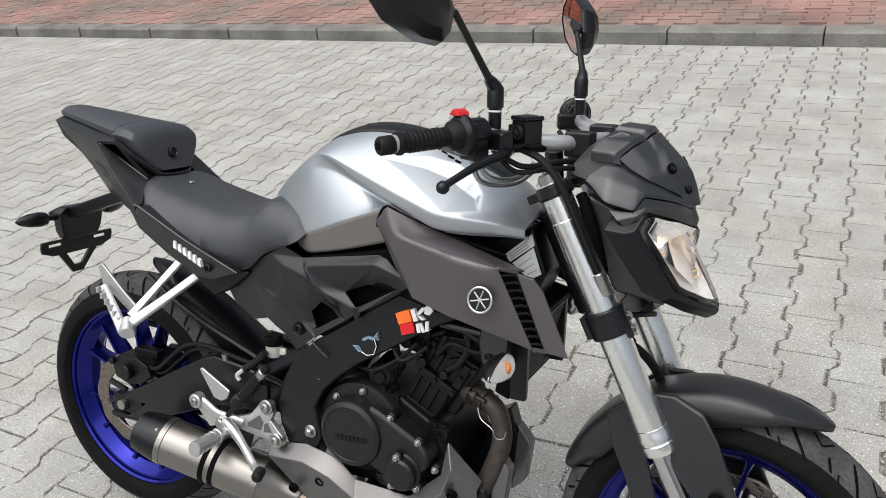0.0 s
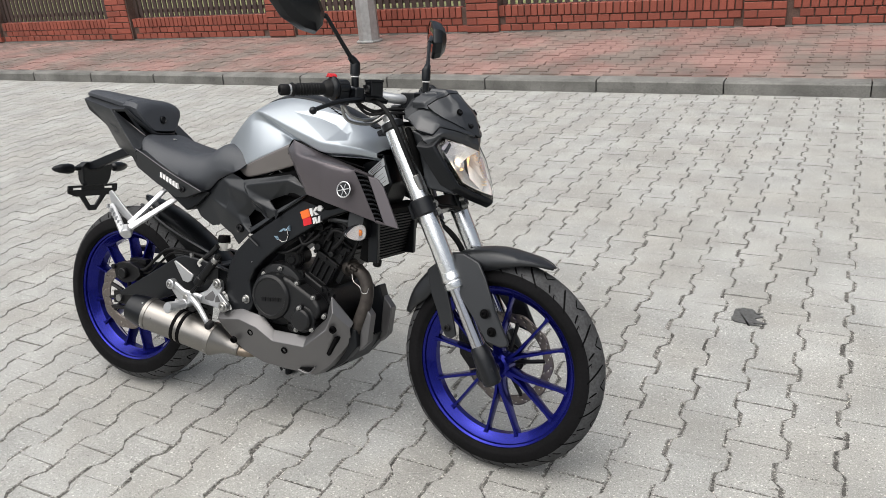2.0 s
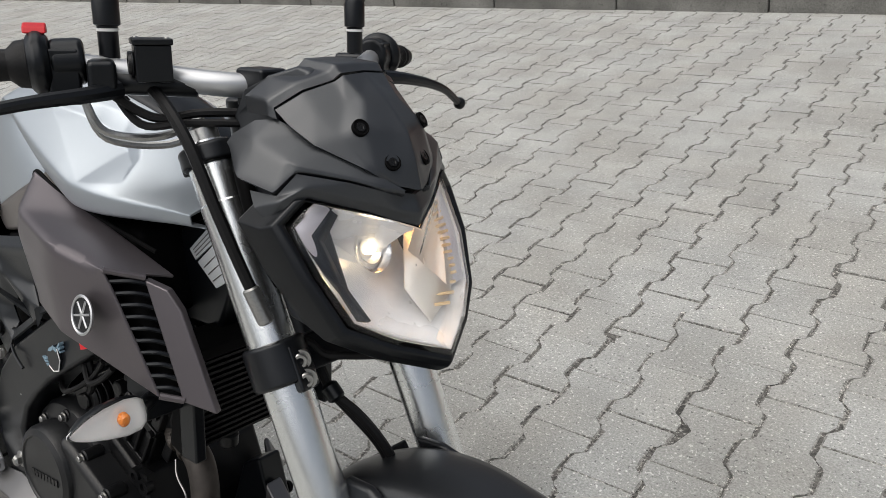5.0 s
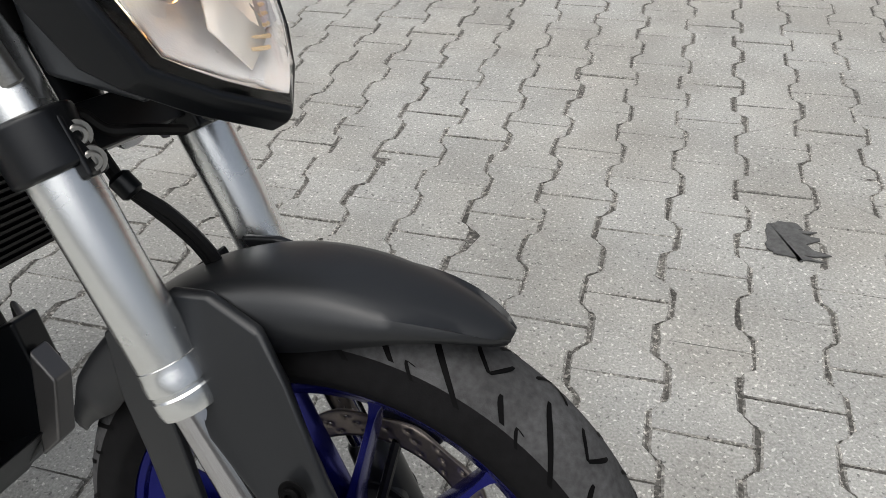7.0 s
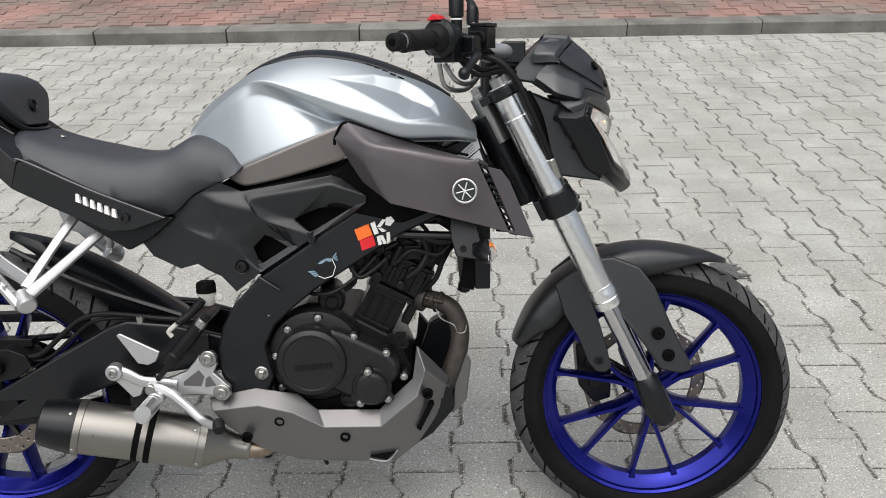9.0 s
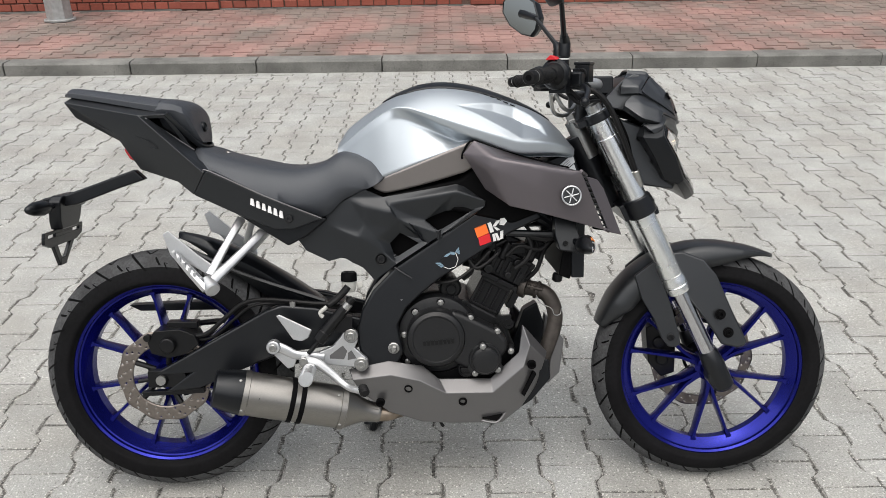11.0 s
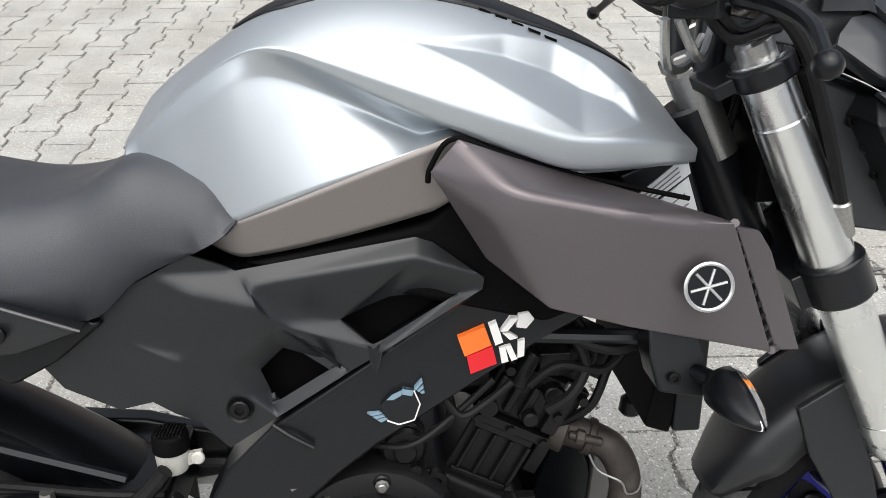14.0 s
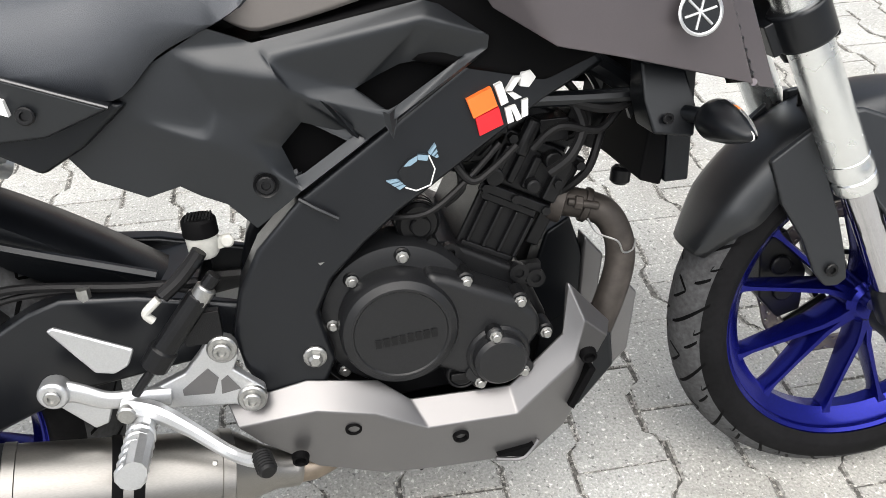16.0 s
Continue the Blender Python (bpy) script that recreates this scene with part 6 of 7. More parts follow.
    part("elbow", [tube([(0.402, -0.155, 0.470), (0.396, -0.156, 0.480), (0.406, -0.156, 0.490), (0.412, -0.155, 0.495)], 0.0048, 10)], M_MILK, cylinder, "white plastic hose elbow")
    part("feed_hose", [tube([(0.416, -0.154, 0.498), (0.436, -0.148, 0.512), (0.452, -0.144, 0.528), (0.462, -0.142, 0.540)], 0.0085, 10)], M_RUBBER, cylinder)
    part("hose_clamp", [rod((0.452, -0.144, 0.526), (0.460, -0.142, 0.537), 0.0085, 12)], M_BLACK, cylinder)
    res = part("brake_reservoir", lathe([(0.0, 0.0), (0.014, 0.0), (0.0165, 0.004), (0.018, 0.026), (0.0, 0.026)], (0.470, -0.140, 0.540), (0, 0, 1), 28), M_MILK, bike, "milky rear brake fluid reservoir")
    res.location = (-0.008, 0.028, -0.018)
    lid = part("lid", lathe([(0.0, 0.020), (0.0165, 0.020), (0.0188, 0.017), (0.0195, 0.0), (0.0, 0.0)], (0.470, -0.140, 0.566), (0, 0, 1), 28), M_DEEP, res, "ribbed black screw lid")
    parts("lid_rib", [box(0.4575 + 0.0035 * k, 0.4595 + 0.0035 * k, -0.152, -0.128, 0.585, 0.5875) for k in range(8)], M_ENGINE, lid)
    part("ear", [rod((0.497, -0.142, 0.556), (0.497, -0.148, 0.556), 0.0075, 14, edge=0.002), prism([(0.483, 0.546), (0.483, 0.560), (0.501, 0.563), (0.501, 0.550)], -0.144, -0.138)], M_MILK, res)

# side stand on the left
part("side_stand", [tube([(0.56, 0.11, 0.27), (0.52, 0.16, 0.17), (0.49, 0.215, 0.045)], 0.011, 10), lathe([(0.0, 0.0), (0.028, 0.0), (0.028, 0.006), (0.0, 0.006)], (0.49, 0.225, 0.058), (0, 0.264, 0.965), 16)], M_FRAME, bike, "black side stand")

TAPER.clear()


# ---- fork, front mudguard, lamp and bars ----
LEG = 0.0915


def on_fork(d, y=0.0, ahead=0.0):
    """A place d metres up the fork from the axle's height, ahead of the legs' line."""
    return Vector((1.362, y, 0.296)) + FORK * d + Vector((FORK.z, 0, -FORK.x)) * ahead


def fpart(*a, **k):
    return steer(part(*a, **k))


def lamp_part(shift, *a, **k):
    """A part of the lamp or screen, which sit off the middle of the fork."""
    ob = part(*a, **k)
    ob.matrix_local = STEER @ Matrix.Translation(shift)
    return ob


LAMP_AT, SCREEN_AT = (-0.006, 0.016, -0.002), (-0.006, 0.016, -0.002)


for s in (-1, 1):
    y = s * LEG + 0.007
    leg = fpart("fork_tube", lathe([(0.0255, 0.0), (0.0265, 0.006), (0.0265, 0.165), (0.0265, 0.385), (0.0255, 0.387), (0.0255, 0.452)], on_fork(0.272, y), FORK, 40), M_FORK, bike, "brushed silver upside-down fork tube", smooth=25)
    part("collar", lathe([(0.0215, -0.006), (0.0268, -0.004), (0.0280, 0.001), (0.0280, 0.013), (0.0266, 0.015), (0.0266, 0.018), (0.0285, 0.020), (0.0285, 0.030), (0.0273, 0.035), (0.0273, 0.041), (0.0262, 0.042)], on_fork(0.246, y), FORK, 40), M_FORK, leg, "stepped silver fork collar", smooth=25)
    part("stanchion", rod(on_fork(0.06, y), on_fork(0.26, y), 0.0195, 32), M_CHROME, leg, "polished fork stanchion")
    part("fork_lug", [lathe([(0.020, 0.0), (0.026, 0.008), (0.027, 0.07), (0.0235, 0.105), (0.0205, 0.110)], on_fork(-0.035, y), FORK, 28), rod((1.358, y - s * 0.026, 0.296), (1.358, y + s * 0.018, 0.296), 0.027, 28, edge=0.003)], M_FRAME, leg, "black axle lug", smooth=35)
    part("axle_end", bolt((1.358, y + s * 0.0175, 0.296), (0, s, 0), 0.012, 0.005), M_ENGINE, leg)
    part("top_cap", [rod(on_fork(0.715, y), on_fork(0.742, y), 0.018, 24, edge=0.003), rod(on_fork(0.74, y), on_fork(0.75, y), 0.010, 6)], M_BOLT, leg)
front_axle = fpart("front_axle", rod((1.358, -0.09, 0.296), (1.358, 0.09, 0.296), 0.010), M_BOLT, bike)


def clamp_shape(d0, d1, r, back, half):
    """A yoke that holds both legs, from d0 to d1 up the fork."""
    shapes = [rod(on_fork(d0, s * LEG + 0.007), on_fork(d1, s * LEG + 0.007), r, 32, edge=0.003) for s in (-1, 1)]
    for y0, y1 in ((-LEG, LEG),):
        a = [on_fork(d0 + 0.004, y0, -back), on_fork(d0 + 0.004, y0, 0.018), on_fork(d1 - 0.004, y0, 0.018), on_fork(d1 - 0.004, y0, -back)]
        b = [p + Vector((0, y1 - y0, 0)) for p in a]
        shapes.append(([tuple(p) for p in a + b], [(0, 1, 2, 3), (7, 6, 5, 4), (0, 4, 5, 1), (1, 5, 6, 2), (2, 6, 7, 3), (3, 7, 4, 0)]))
    return shapes


lower = fpart("lower_yoke", clamp_shape(0.452, 0.500, 0.0345, 0.045, 0.1), M_FRAME, bike, "black lower fork yoke", bevel=0.003)
for s in (-1, 1):
    for d in (0.456, 0.477):
        p = on_fork(d, s * 0.074, 0.020)
        part("pinch_bolt", [lathe([(0.0115, 0.0), (0.0115, 0.010), (0.0, 0.010)], p + Vector((0.004, 0, 0)), (0.80, s * 0.60, 0.1), 16), bolt(p + Vector((0.011, s * 0.006, 0.001)), (0.80, s * 0.60, 0.1), 0.0085, 0.006)], M_BOLT, lower)
    c0, c1 = [on_fork(d, s * 0.060, a) for d, a in ((0.440, 0.0), (0.440, 0.026), (0.492, 0.026), (0.492, 0.0))], [on_fork(d, s * 0.092, a) for d, a in ((0.440, 0.0), (0.440, 0.036), (0.492, 0.036), (0.492, 0.0))]
    part("clamp_boss", ([tuple(q) for q in c0 + c1], [(0, 1, 2, 3), (7, 6, 5, 4), (0, 4, 5, 1), (1, 5, 6, 2), (2, 6, 7, 3), (3, 7, 4, 0)]), M_FRAME, lower, bevel=0.004)
upper = fpart("upper_yoke", clamp_shape(0.699, 0.722, 0.0315, 0.050, 0.1), M_FRAME, bike, "black upper fork yoke", bevel=0.003)
part("stem_nut", [lathe([(0.017, 0.0), (0.017, 0.008), (0.014, 0.010), (0.014, 0.022), (0.011, 0.024), (0.0, 0.024)], on_fork(0.715, 0.0, -0.045), FORK, 6), rod(on_fork(0.62, 0, -0.045), on_fork(0.72, 0, -0.045), 0.022, 20)], M_BOLT, upper, "zinc steering stem nut")
part("steering_head", [rod(on_fork(0.48, 0, -0.045), on_fork(0.68, 0, -0.045), 0.032, 24, edge=0.004)], M_FRAME, bike)

# front mudguard: arched shell with side guards and rear stays
rows = []
for i in range(49):
    t = i / 48
    a = radians(158 - 94.5 * t)
    r = 0.316 + 0.010 * math.sin(math.pi * min(t * 1.25, 1)) + 0.008 * t
    w = 0.061 * math.sqrt(max(1 - max(0, (t - 0.62) / 0.385) ** 2.4, 0.03)) * min(1, 0.42 + t * 4) ** 0.6
    c = Vector((FRONT[0] + r * math.cos(a), 0, FRONT[2] + r * math.sin(a)))
    inw = Vector((-math.cos(a), 0, -math.sin(a)))
    drop = 0.0085 + 0.0495 * ramp(1.0, 0.62, t) * min(1, 0.30 + t * 4)
    rows.append([tuple(c + inw * d + Vector((0, f * w, 0))) for f, d in ((1.0, drop), (0.99, drop * 0.60), (0.93, 0.30 * drop), (0.80, 0.0065), (0.60, 0.003), (0.30, 0.0006), (0.0, 0.0), (-0.30, 0.0006), (-0.60, 0.003), (-0.80, 0.0065), (-0.93, 0.30 * drop), (-0.99, drop * 0.60), (-1.0, drop))])
guard = fpart("front_mudguard", grid(rows), M_GUARD, bike, "matt black front mudguard", smooth=45, thick=0.0025)
guard.modifiers["thickness"].use_even_offset = False
SIDE = [(1.222, 0.602, -0.062), (1.262, 0.606, -0.064), (1.313, 0.588, -0.074), (1.341, 0.552, -0.090), (1.378, 0.471, -0.100), (1.421, 0.388, -0.100), (1.416, 0.378, -0.100), (1.398, 0.373, -0.100), (1.358, 0.382, -0.102), (1.323, 0.435, -0.104), (1.276, 0.494, -0.102), (1.248, 0.548, -0.094)]
STAY = [(1.150, 0.545, -0.060), (1.200, 0.586, -0.064), (1.219, 0.522, -0.082), (1.237, 0.474, -0.088), (1.255, 0.414, -0.092), (1.262, 0.382, -0.092), (1.250, 0.372, -0.092), (1.232, 0.374, -0.092), (1.216, 0.394, -0.090), (1.196, 0.442, -0.082), (1.168, 0.488, -0.070)]
for s in (-1, 1):
    n = len(SIDE)
    v = [(x, -s * y, z) for x, z, y in SIDE] + [(x, -s * (y + 0.012), z) for x, z, y in SIDE]
    f = [tuple(range(n)), tuple(range(2 * n - 1, n - 1, -1))] + [(i, (i + 1) % n, n + (i + 1) % n, n + i) for i in range(n)]
    sg = part("side_guard", (v, f), M_GUARD, guard, "black plastic fork guard", bevel=0.008, segs=4)
    for x, z, yy in ((1.350, 0.459, 0.1015), (1.372, 0.413, 0.1010)):
        part("bolt", [lathe([(0.013, 0.001), (0.012, 0.002), (0.0, 0.002)], (x, s * yy, z), (0, s, 0.15), 20), bolt((x, s * (yy + 0.001), z), (0, s, 0.15), 0.0085, 0.006)], M_DEEP, sg)
    n = len(STAY)
    v = [(x, -s * y, z) for x, z, y in STAY] + [(x, -s * (y + 0.010), z) for x, z, y in STAY]
    f = [tuple(range(n)), tuple(range(2 * n - 1, n - 1, -1))] + [(i, (i + 1) % n, n + (i + 1) % n, n + i) for i in range(n)]
    st = part("stay", (v, f), M_GUARD, guard, bevel=0.003)
    part("bolt", bolt((1.236, s * 0.092, 0.399), (0, s, 0.1), 0.009, 0.005), M_ENGINE, st)
part("front_caliper", [prism([(1.205, 0.385), (1.245, 0.400), (1.285, 0.330), (1.285, 0.262), (1.250, 0.250), (1.215, 0.290)], 0.030, 0.095), rod((1.240, 0.03, 0.345), (1.240, 0.022, 0.345), 0.016, 18), rod((1.250, 0.03, 0.300), (1.250, 0.022, 0.300), 0.016, 18)], M_ENGINE, guard, "black front brake caliper", bevel=0.005)

# head lamp: dark shell, mask, reflector, lamp and clear lens
LENS = [(1.263, 0.0, 0.876), (1.236, 0.049, 0.894), (1.205, 0.101, 0.911), (1.197, 0.123, 0.889), (1.227, 0.116, 0.843), (1.256, 0.097, 0.791), (1.283, 0.056, 0.768), (1.310, 0.0, 0.746)]
ring = LENS + [(x, -y, z) for x, y, z in reversed(LENS[1:-1])]
mid = Vector((1.250, 0, 0.835))
normal = Vector((0.88, 0, 0.30)).normalized()


def lamp_loop(scale, push):
    return [tuple(mid + (Vector(p) - mid) * scale + normal * push) for p in ring]


def rings(*loops, cap=True):
    v, f, n = [p for l in loops for p in l], [], len(loops[0])
    for i in range(len(loops) - 1):
        for k in range(n):
            f.append((i * n + k, i * n + (k + 1) % n, (i + 1) * n + (k + 1) % n, (i + 1) * n + k))
    if cap:
        f.append(tuple(range((len(loops) - 1) * n, len(loops) * n)))
    return v, f


def rim_loop(scale, push):
    return [(x, y * scale, mid.z + (z - mid.z) * (1 + (scale - 1) * (0.4 if z > mid.z else 1.45))) for x, y, z in lamp_loop(1.0, push)]


lamp = lamp_part(LAMP_AT, "head_lamp", rings(lamp_loop(0.99, 0.001), rim_loop(1.05, 0.003), rim_loop(1.10, -0.002), rim_loop(1.125, -0.018), [(p[0] - 0.030, p[1] * 1.12, p[2] + 0.004) for p in lamp_loop(1.02, -0.02)], [(p[0] - 0.034, p[1] * 0.66, p[2] + 0.005) for p in lamp_loop(1.0, -0.02)], [(p[0] - 0.100, p[1] * 0.58, p[2] + 0.020) for p in lamp_loop(0.90, -0.02)]), M_BLACK, bike, "black head lamp with a clear pentagonal lens", bevel=0.003)
part("lens", rings(lamp_loop(1.0, 0.002), lamp_loop(0.85, 0.008), lamp_loop(0.5, 0.012), lamp_loop(0.12, 0.014)), M_LENS, lamp, "clear plastic lens", smooth=60, thick=0.002).visible_shadow = False
M_REFLECT = material("reflector", (0.93, 0.94, 0.96), 0.28, metal=0.2, grain=0.08, grain_size=40)
M_TRIM = material("lamp_trim", (0.80, 0.78, 0.86), 0.34, metal=0.1, grain=0.05, grain_size=30)
part("reflector", rings(lamp_loop(0.985, -0.002), lamp_loop(0.90, -0.020), lamp_loop(0.66, -0.040), lamp_loop(0.42, -0.052), lamp_loop(0.12, -0.058)), M_REFLECT, lamp, "chrome reflector bowl", smooth=20)
A = [(1.203, 0.091, 0.907), (1.197, 0.113, 0.887), (1.225, 0.107, 0.843), (1.252, 0.090, 0.796)]
B = [(1.213, 0.076, 0.899), (1.207, 0.096, 0.875), (1.223, 0.085, 0.829), (1.246, 0.070, 0.787)]
C = [(1.213, 0.066, 0.891), (1.206, 0.079, 0.864), (1.221, 0.065, 0.819), (1.244, 0.050, 0.781)]
for s in (-1, 1):
    part("trim", grid([[(x, s * y, z) for x, y, z in r] for r in (A, B)]), M_TRIM, lamp, "pale silver inner lamp trim", thick=0.002)
    if s < 0:
        part("inner_mask", grid([[(x, s * y, z) for x, y, z in r] for r in (B, C)]), M_BLACK, lamp, "dark inner lamp mask", thick=0.002)
c = Vector((1.204, -0.014, 0.842))
parts("bulb_seat", [lathe([(0.010, -0.004), (0.014, 0.002), (0.0155, 0.004), (0.0145, 0.000)], c, normal, 32, closed=True), lathe([(0.019, 0.0), (0.024, 0.008), (0.0255, 0.009), (0.021, 0.0)], c, normal, 32, closed=True)], M_REFL, lamp)
M_BULB = glowing("lit_bulb", (1.0, 0.78, 0.48), 4.0)
M_SMALL = glowing("lit_amber", (1.0, 0.50, 0.14), 9.0)
part("bulb", lathe([(0.0, 0.010), (0.004, 0.008), (0.005, 0.004), (0.005, -0.004)], c, normal, 20), M_BULB, lamp, "lit warm bulb")
part("position_lamp", [lathe([(0.0, 0.012), (0.004, 0.010), (0.005, 0.0)], mid + Vector((-0.034, 0.040, 0.034)), normal, 12)], M_SMALL, lamp, "lit small amber bulb")
M_FLUTE = material("flute_chrome", (0.95, 0.90, 0.83), 0.30, metal=0.25)
M_WARM = material("warm_flute", (0.95, 0.74, 0.46), 0.30, metal=0.25)
fan = [(1.198, 0.058, 0.890), (1.192, 0.086, 0.898), (1.190, 0.103, 0.880), (1.212, 0.102, 0.845), (1.238, 0.088, 0.800), (1.258, 0.058, 0.785), (1.268, 0.015, 0.768), (1.232, 0.012, 0.798), (1.214, 0.030, 0.830), (1.204, 0.042, 0.860)]
part("fluted_panel", (fan, [tuple(range(len(fan)))]), M_FLUTE, lamp, "warm fluted side reflector", thick=0.002)
for k in range(16):
    z = 0.886 - 0.0070 * k
    y0 = float(np.interp(z, [0.768, 0.800, 0.830, 0.860, 0.890], [0.018, 0.014, 0.031, 0.043, 0.058]))
    y1 = float(np.interp(z, [0.768, 0.785, 0.800, 0.845, 0.880, 0.898], [0.022, 0.056, 0.086, 0.100, 0.101, 0.088]))
    x0 = float(np.interp(z, [0.768, 0.798, 0.830, 0.860, 0.890], [1.270, 1.234, 1.216, 1.206, 1.200]))
    x1 = float(np.interp(z, [0.768, 0.785, 0.800, 0.845, 0.880, 0.898], [1.270, 1.260, 1.240, 1.214, 1.192, 1.194]))
    part("flute", rod((x0 + 0.006, y0 + 0.45 * (y1 - y0), z), (x1 + 0.005, y1, z), 0.0019, 6), M_WARM, lamp)
parts("lamp_side", [prism([(1.100, 0.930), (1.165, 0.905), (1.185, 0.885), (1.215, 0.820), (1.240, 0.760), (1.155, 0.772), (1.115, 0.850)], s * 0.086, s * 0.055) for s in (-1, 1)], M_MASK, lamp, bevel=0.006)
for s in (-1, 1):
    for x, y, z, r in ((1.172, 0.087, 0.858, 0.0095), (1.150, 0.087, 0.882, 0.0065), (1.184, 0.087, 0.828, 0.006)):
        part("side_bolt", bolt((x, s * y, z), (0.05, s, 0), r, 0.006), M_ENGINE, lamp)

# wings beside the lamp, windshield visor and instrument box
W0 = [(1.128, 0.098, 0.980), (1.150, 0.088, 0.983), (1.180, 0.078, 0.970), (1.205, 0.070, 0.957), (1.229, 0.045, 0.946), (1.247, 0.036, 0.930), (1.261, 0.018, 0.917)]
W1 = [(1.112, 0.112, 0.967), (1.146, 0.115, 0.964), (1.188, 0.110, 0.949), (1.199, 0.105, 0.945), (1.230, 0.066, 0.934), (1.247, 0.045, 0.926), (1.261, 0.020, 0.917)]
W2 = [(1.108, 0.118, 0.958), (1.145, 0.138, 0.930), (1.190, 0.128, 0.919), (1.200, 0.106, 0.940), (1.231, 0.067, 0.930), (1.248, 0.046, 0.922), (1.261, 0.019, 0.913)]
W3 = [(1.104, 0.108, 0.950), (1.145, 0.116, 0.922), (1.184, 0.114, 0.912), (1.193, 0.099, 0.934), (1.224, 0.060, 0.925), (1.240, 0.042, 0.914), (1.253, 0.016, 0.908)]
for s in (-1, 1):
    lamp_part(SCREEN_AT, "wing", grid([[(x, s * y, z) for x, y, z in r] for r in (W0, W1, W2, W3)]), M_MASK, bike, "matt black lamp shoulder", bevel=0.0015, segs=2, thick=0.005, smooth=50, lim=50, soft=2)
B0 = [(1.150, 0.124, 0.916), (1.188, 0.122, 0.916), (1.200, 0.106, 0.937), (1.231, 0.066, 0.927), (1.247, 0.044, 0.919), (1.258, 0.0, 0.910)]
B1 = [(1.166, 0.132, 0.903), (1.196, 0.124, 0.912), (1.208, 0.103, 0.924), (1.239, 0.056, 0.909), (1.255, 0.028, 0.898), (1.267, 0.0, 0.890)]
B2 = [(1.180, 0.128, 0.892), (1.199, 0.117, 0.902), (1.206, 0.099, 0.913), (1.237, 0.050, 0.897), (1.252, 0.024, 0.886), (1.264, 0.0, 0.878)]
rows = [[(x, -y, z) for x, y, z in r] + [(x, y, z) for x, y, z in reversed(r[:-1])] for r in (B0, B1, B2)]
lamp_part(LAMP_AT, "brow", grid(rows), M_MASK, bike, "black brow above the lens", bevel=0.0015, segs=2, thick=0.006, smooth=50, lim=50, soft=2)
# fly screen: raised middle panel, shoulders with the screws, outer edge
V0 = [(1.186, 0.0, 1.027), (1.213, 0.0, 1.006), (1.247, 0.0, 0.972), (1.258, 0.0, 0.945), (1.266, 0.0, 0.916)]
V1 = [(1.185, 0.030, 1.025), (1.208, 0.025, 1.004), (1.240, 0.012, 0.975), (1.256, 0.006, 0.945), (1.264, 0.005, 0.916)]
V2 = [(1.180, 0.036, 1.019), (1.198, 0.039, 0.999), (1.227, 0.043, 0.979), (1.249, 0.022, 0.945), (1.260, 0.014, 0.919)]
V3 = [(1.167, 0.066, 1.009), (1.185, 0.067, 0.991), (1.212, 0.062, 0.970), (1.243, 0.042, 0.940), (1.256, 0.022, 0.921)]
V4 = [(1.151, 0.090, 0.992), (1.170, 0.088, 0.978), (1.198, 0.082, 0.962), (1.240, 0.049, 0.938), (1.254, 0.024, 0.919)]
half = [V0, V1, V2, V3, V4]
rows = [[(x, -y, z) for x, y, z in r] for r in reversed(half)] + half[1:]
visor = lamp_part(SCREEN_AT, "visor", grid(rows), M_MASK, bike, "matt black fly screen with four screws", bevel=0.0015, segs=2, thick=0.006, thick_off=-1, smooth=50, lim=50, soft=2)
for s in (-1, 1):
    for x, y, z in ((1.2265, 0.046, 0.979), (1.249, 0.024, 0.945)):
        screw = part("screw", lathe([(0.0, -0.0006), (0.0070, -0.0006), (0.0078, 0.0006), (0.0088, 0.0), (0.0088, -0.004)], (x, s * y, z), (0.80, s * 0.30, 0.52), 28), M_DEEP, visor, "recessed screw")
        part("socket", lathe([(0.0022, -0.0004), (0.0030, 0.0004), (0.0046, 0.0004), (0.0050, -0.0006)], (x, s * y, z), (0.80, s * 0.30, 0.52), 16), M_ENGINE, screw)
# instrument surround behind the fly screen
R0 = [(1.176, 0.0, 1.037), (1.174, 0.032, 1.036), (1.170, 0.038, 1.028), (1.158, 0.069, 1.018), (1.143, 0.094, 1.001), (1.145, 0.094, 0.986)]
R1 = [(1.184, 0.0, 1.029), (1.182, 0.031, 1.027), (1.177, 0.037, 1.020), (1.165, 0.067, 1.011), (1.150, 0.091, 0.994), (1.155, 0.091, 0.983)]
R2 = [(1.132, 0.0, 1.040), (1.130, 0.032, 1.039), (1.126, 0.038, 1.031), (1.116, 0.069, 1.022), (1.104, 0.090, 1.002), (1.104, 0.088, 0.985)]
rows = [[(x, -y, z) for x, y, z in reversed(r[1:])] + r for r in (R1, R0, R2)]
lamp_part(SCREEN_AT, "screen_rim", grid(rows), M_MASK, bike, "black rim behind the fly screen", bevel=0.0015, segs=2, thick=0.004, smooth=50, lim=50, soft=2)
BOX = [(1.060, 0.955, 0.066), (1.072, 0.978, 0.084), (1.100, 1.008, 0.090), (1.118, 1.022, 0.074), (1.140, 1.032, 0.050), (1.158, 1.028, 0.048), (1.150, 0.988, 0.084), (1.120, 0.945, 0.090)]
v = [(x, s * y, z) for s in (-1, 1) for x, z, y in BOX]
n = len(BOX)
instrument = lamp_part(SCREEN_AT, "instrument_box", (v, [tuple(range(n)), tuple(range(2 * n - 1, n - 1, -1))] + [(i, (i + 1) % n, n + (i + 1) % n, n + i) for i in range(n)]), M_MASK, bike, "black instrument housing", bevel=0.005)
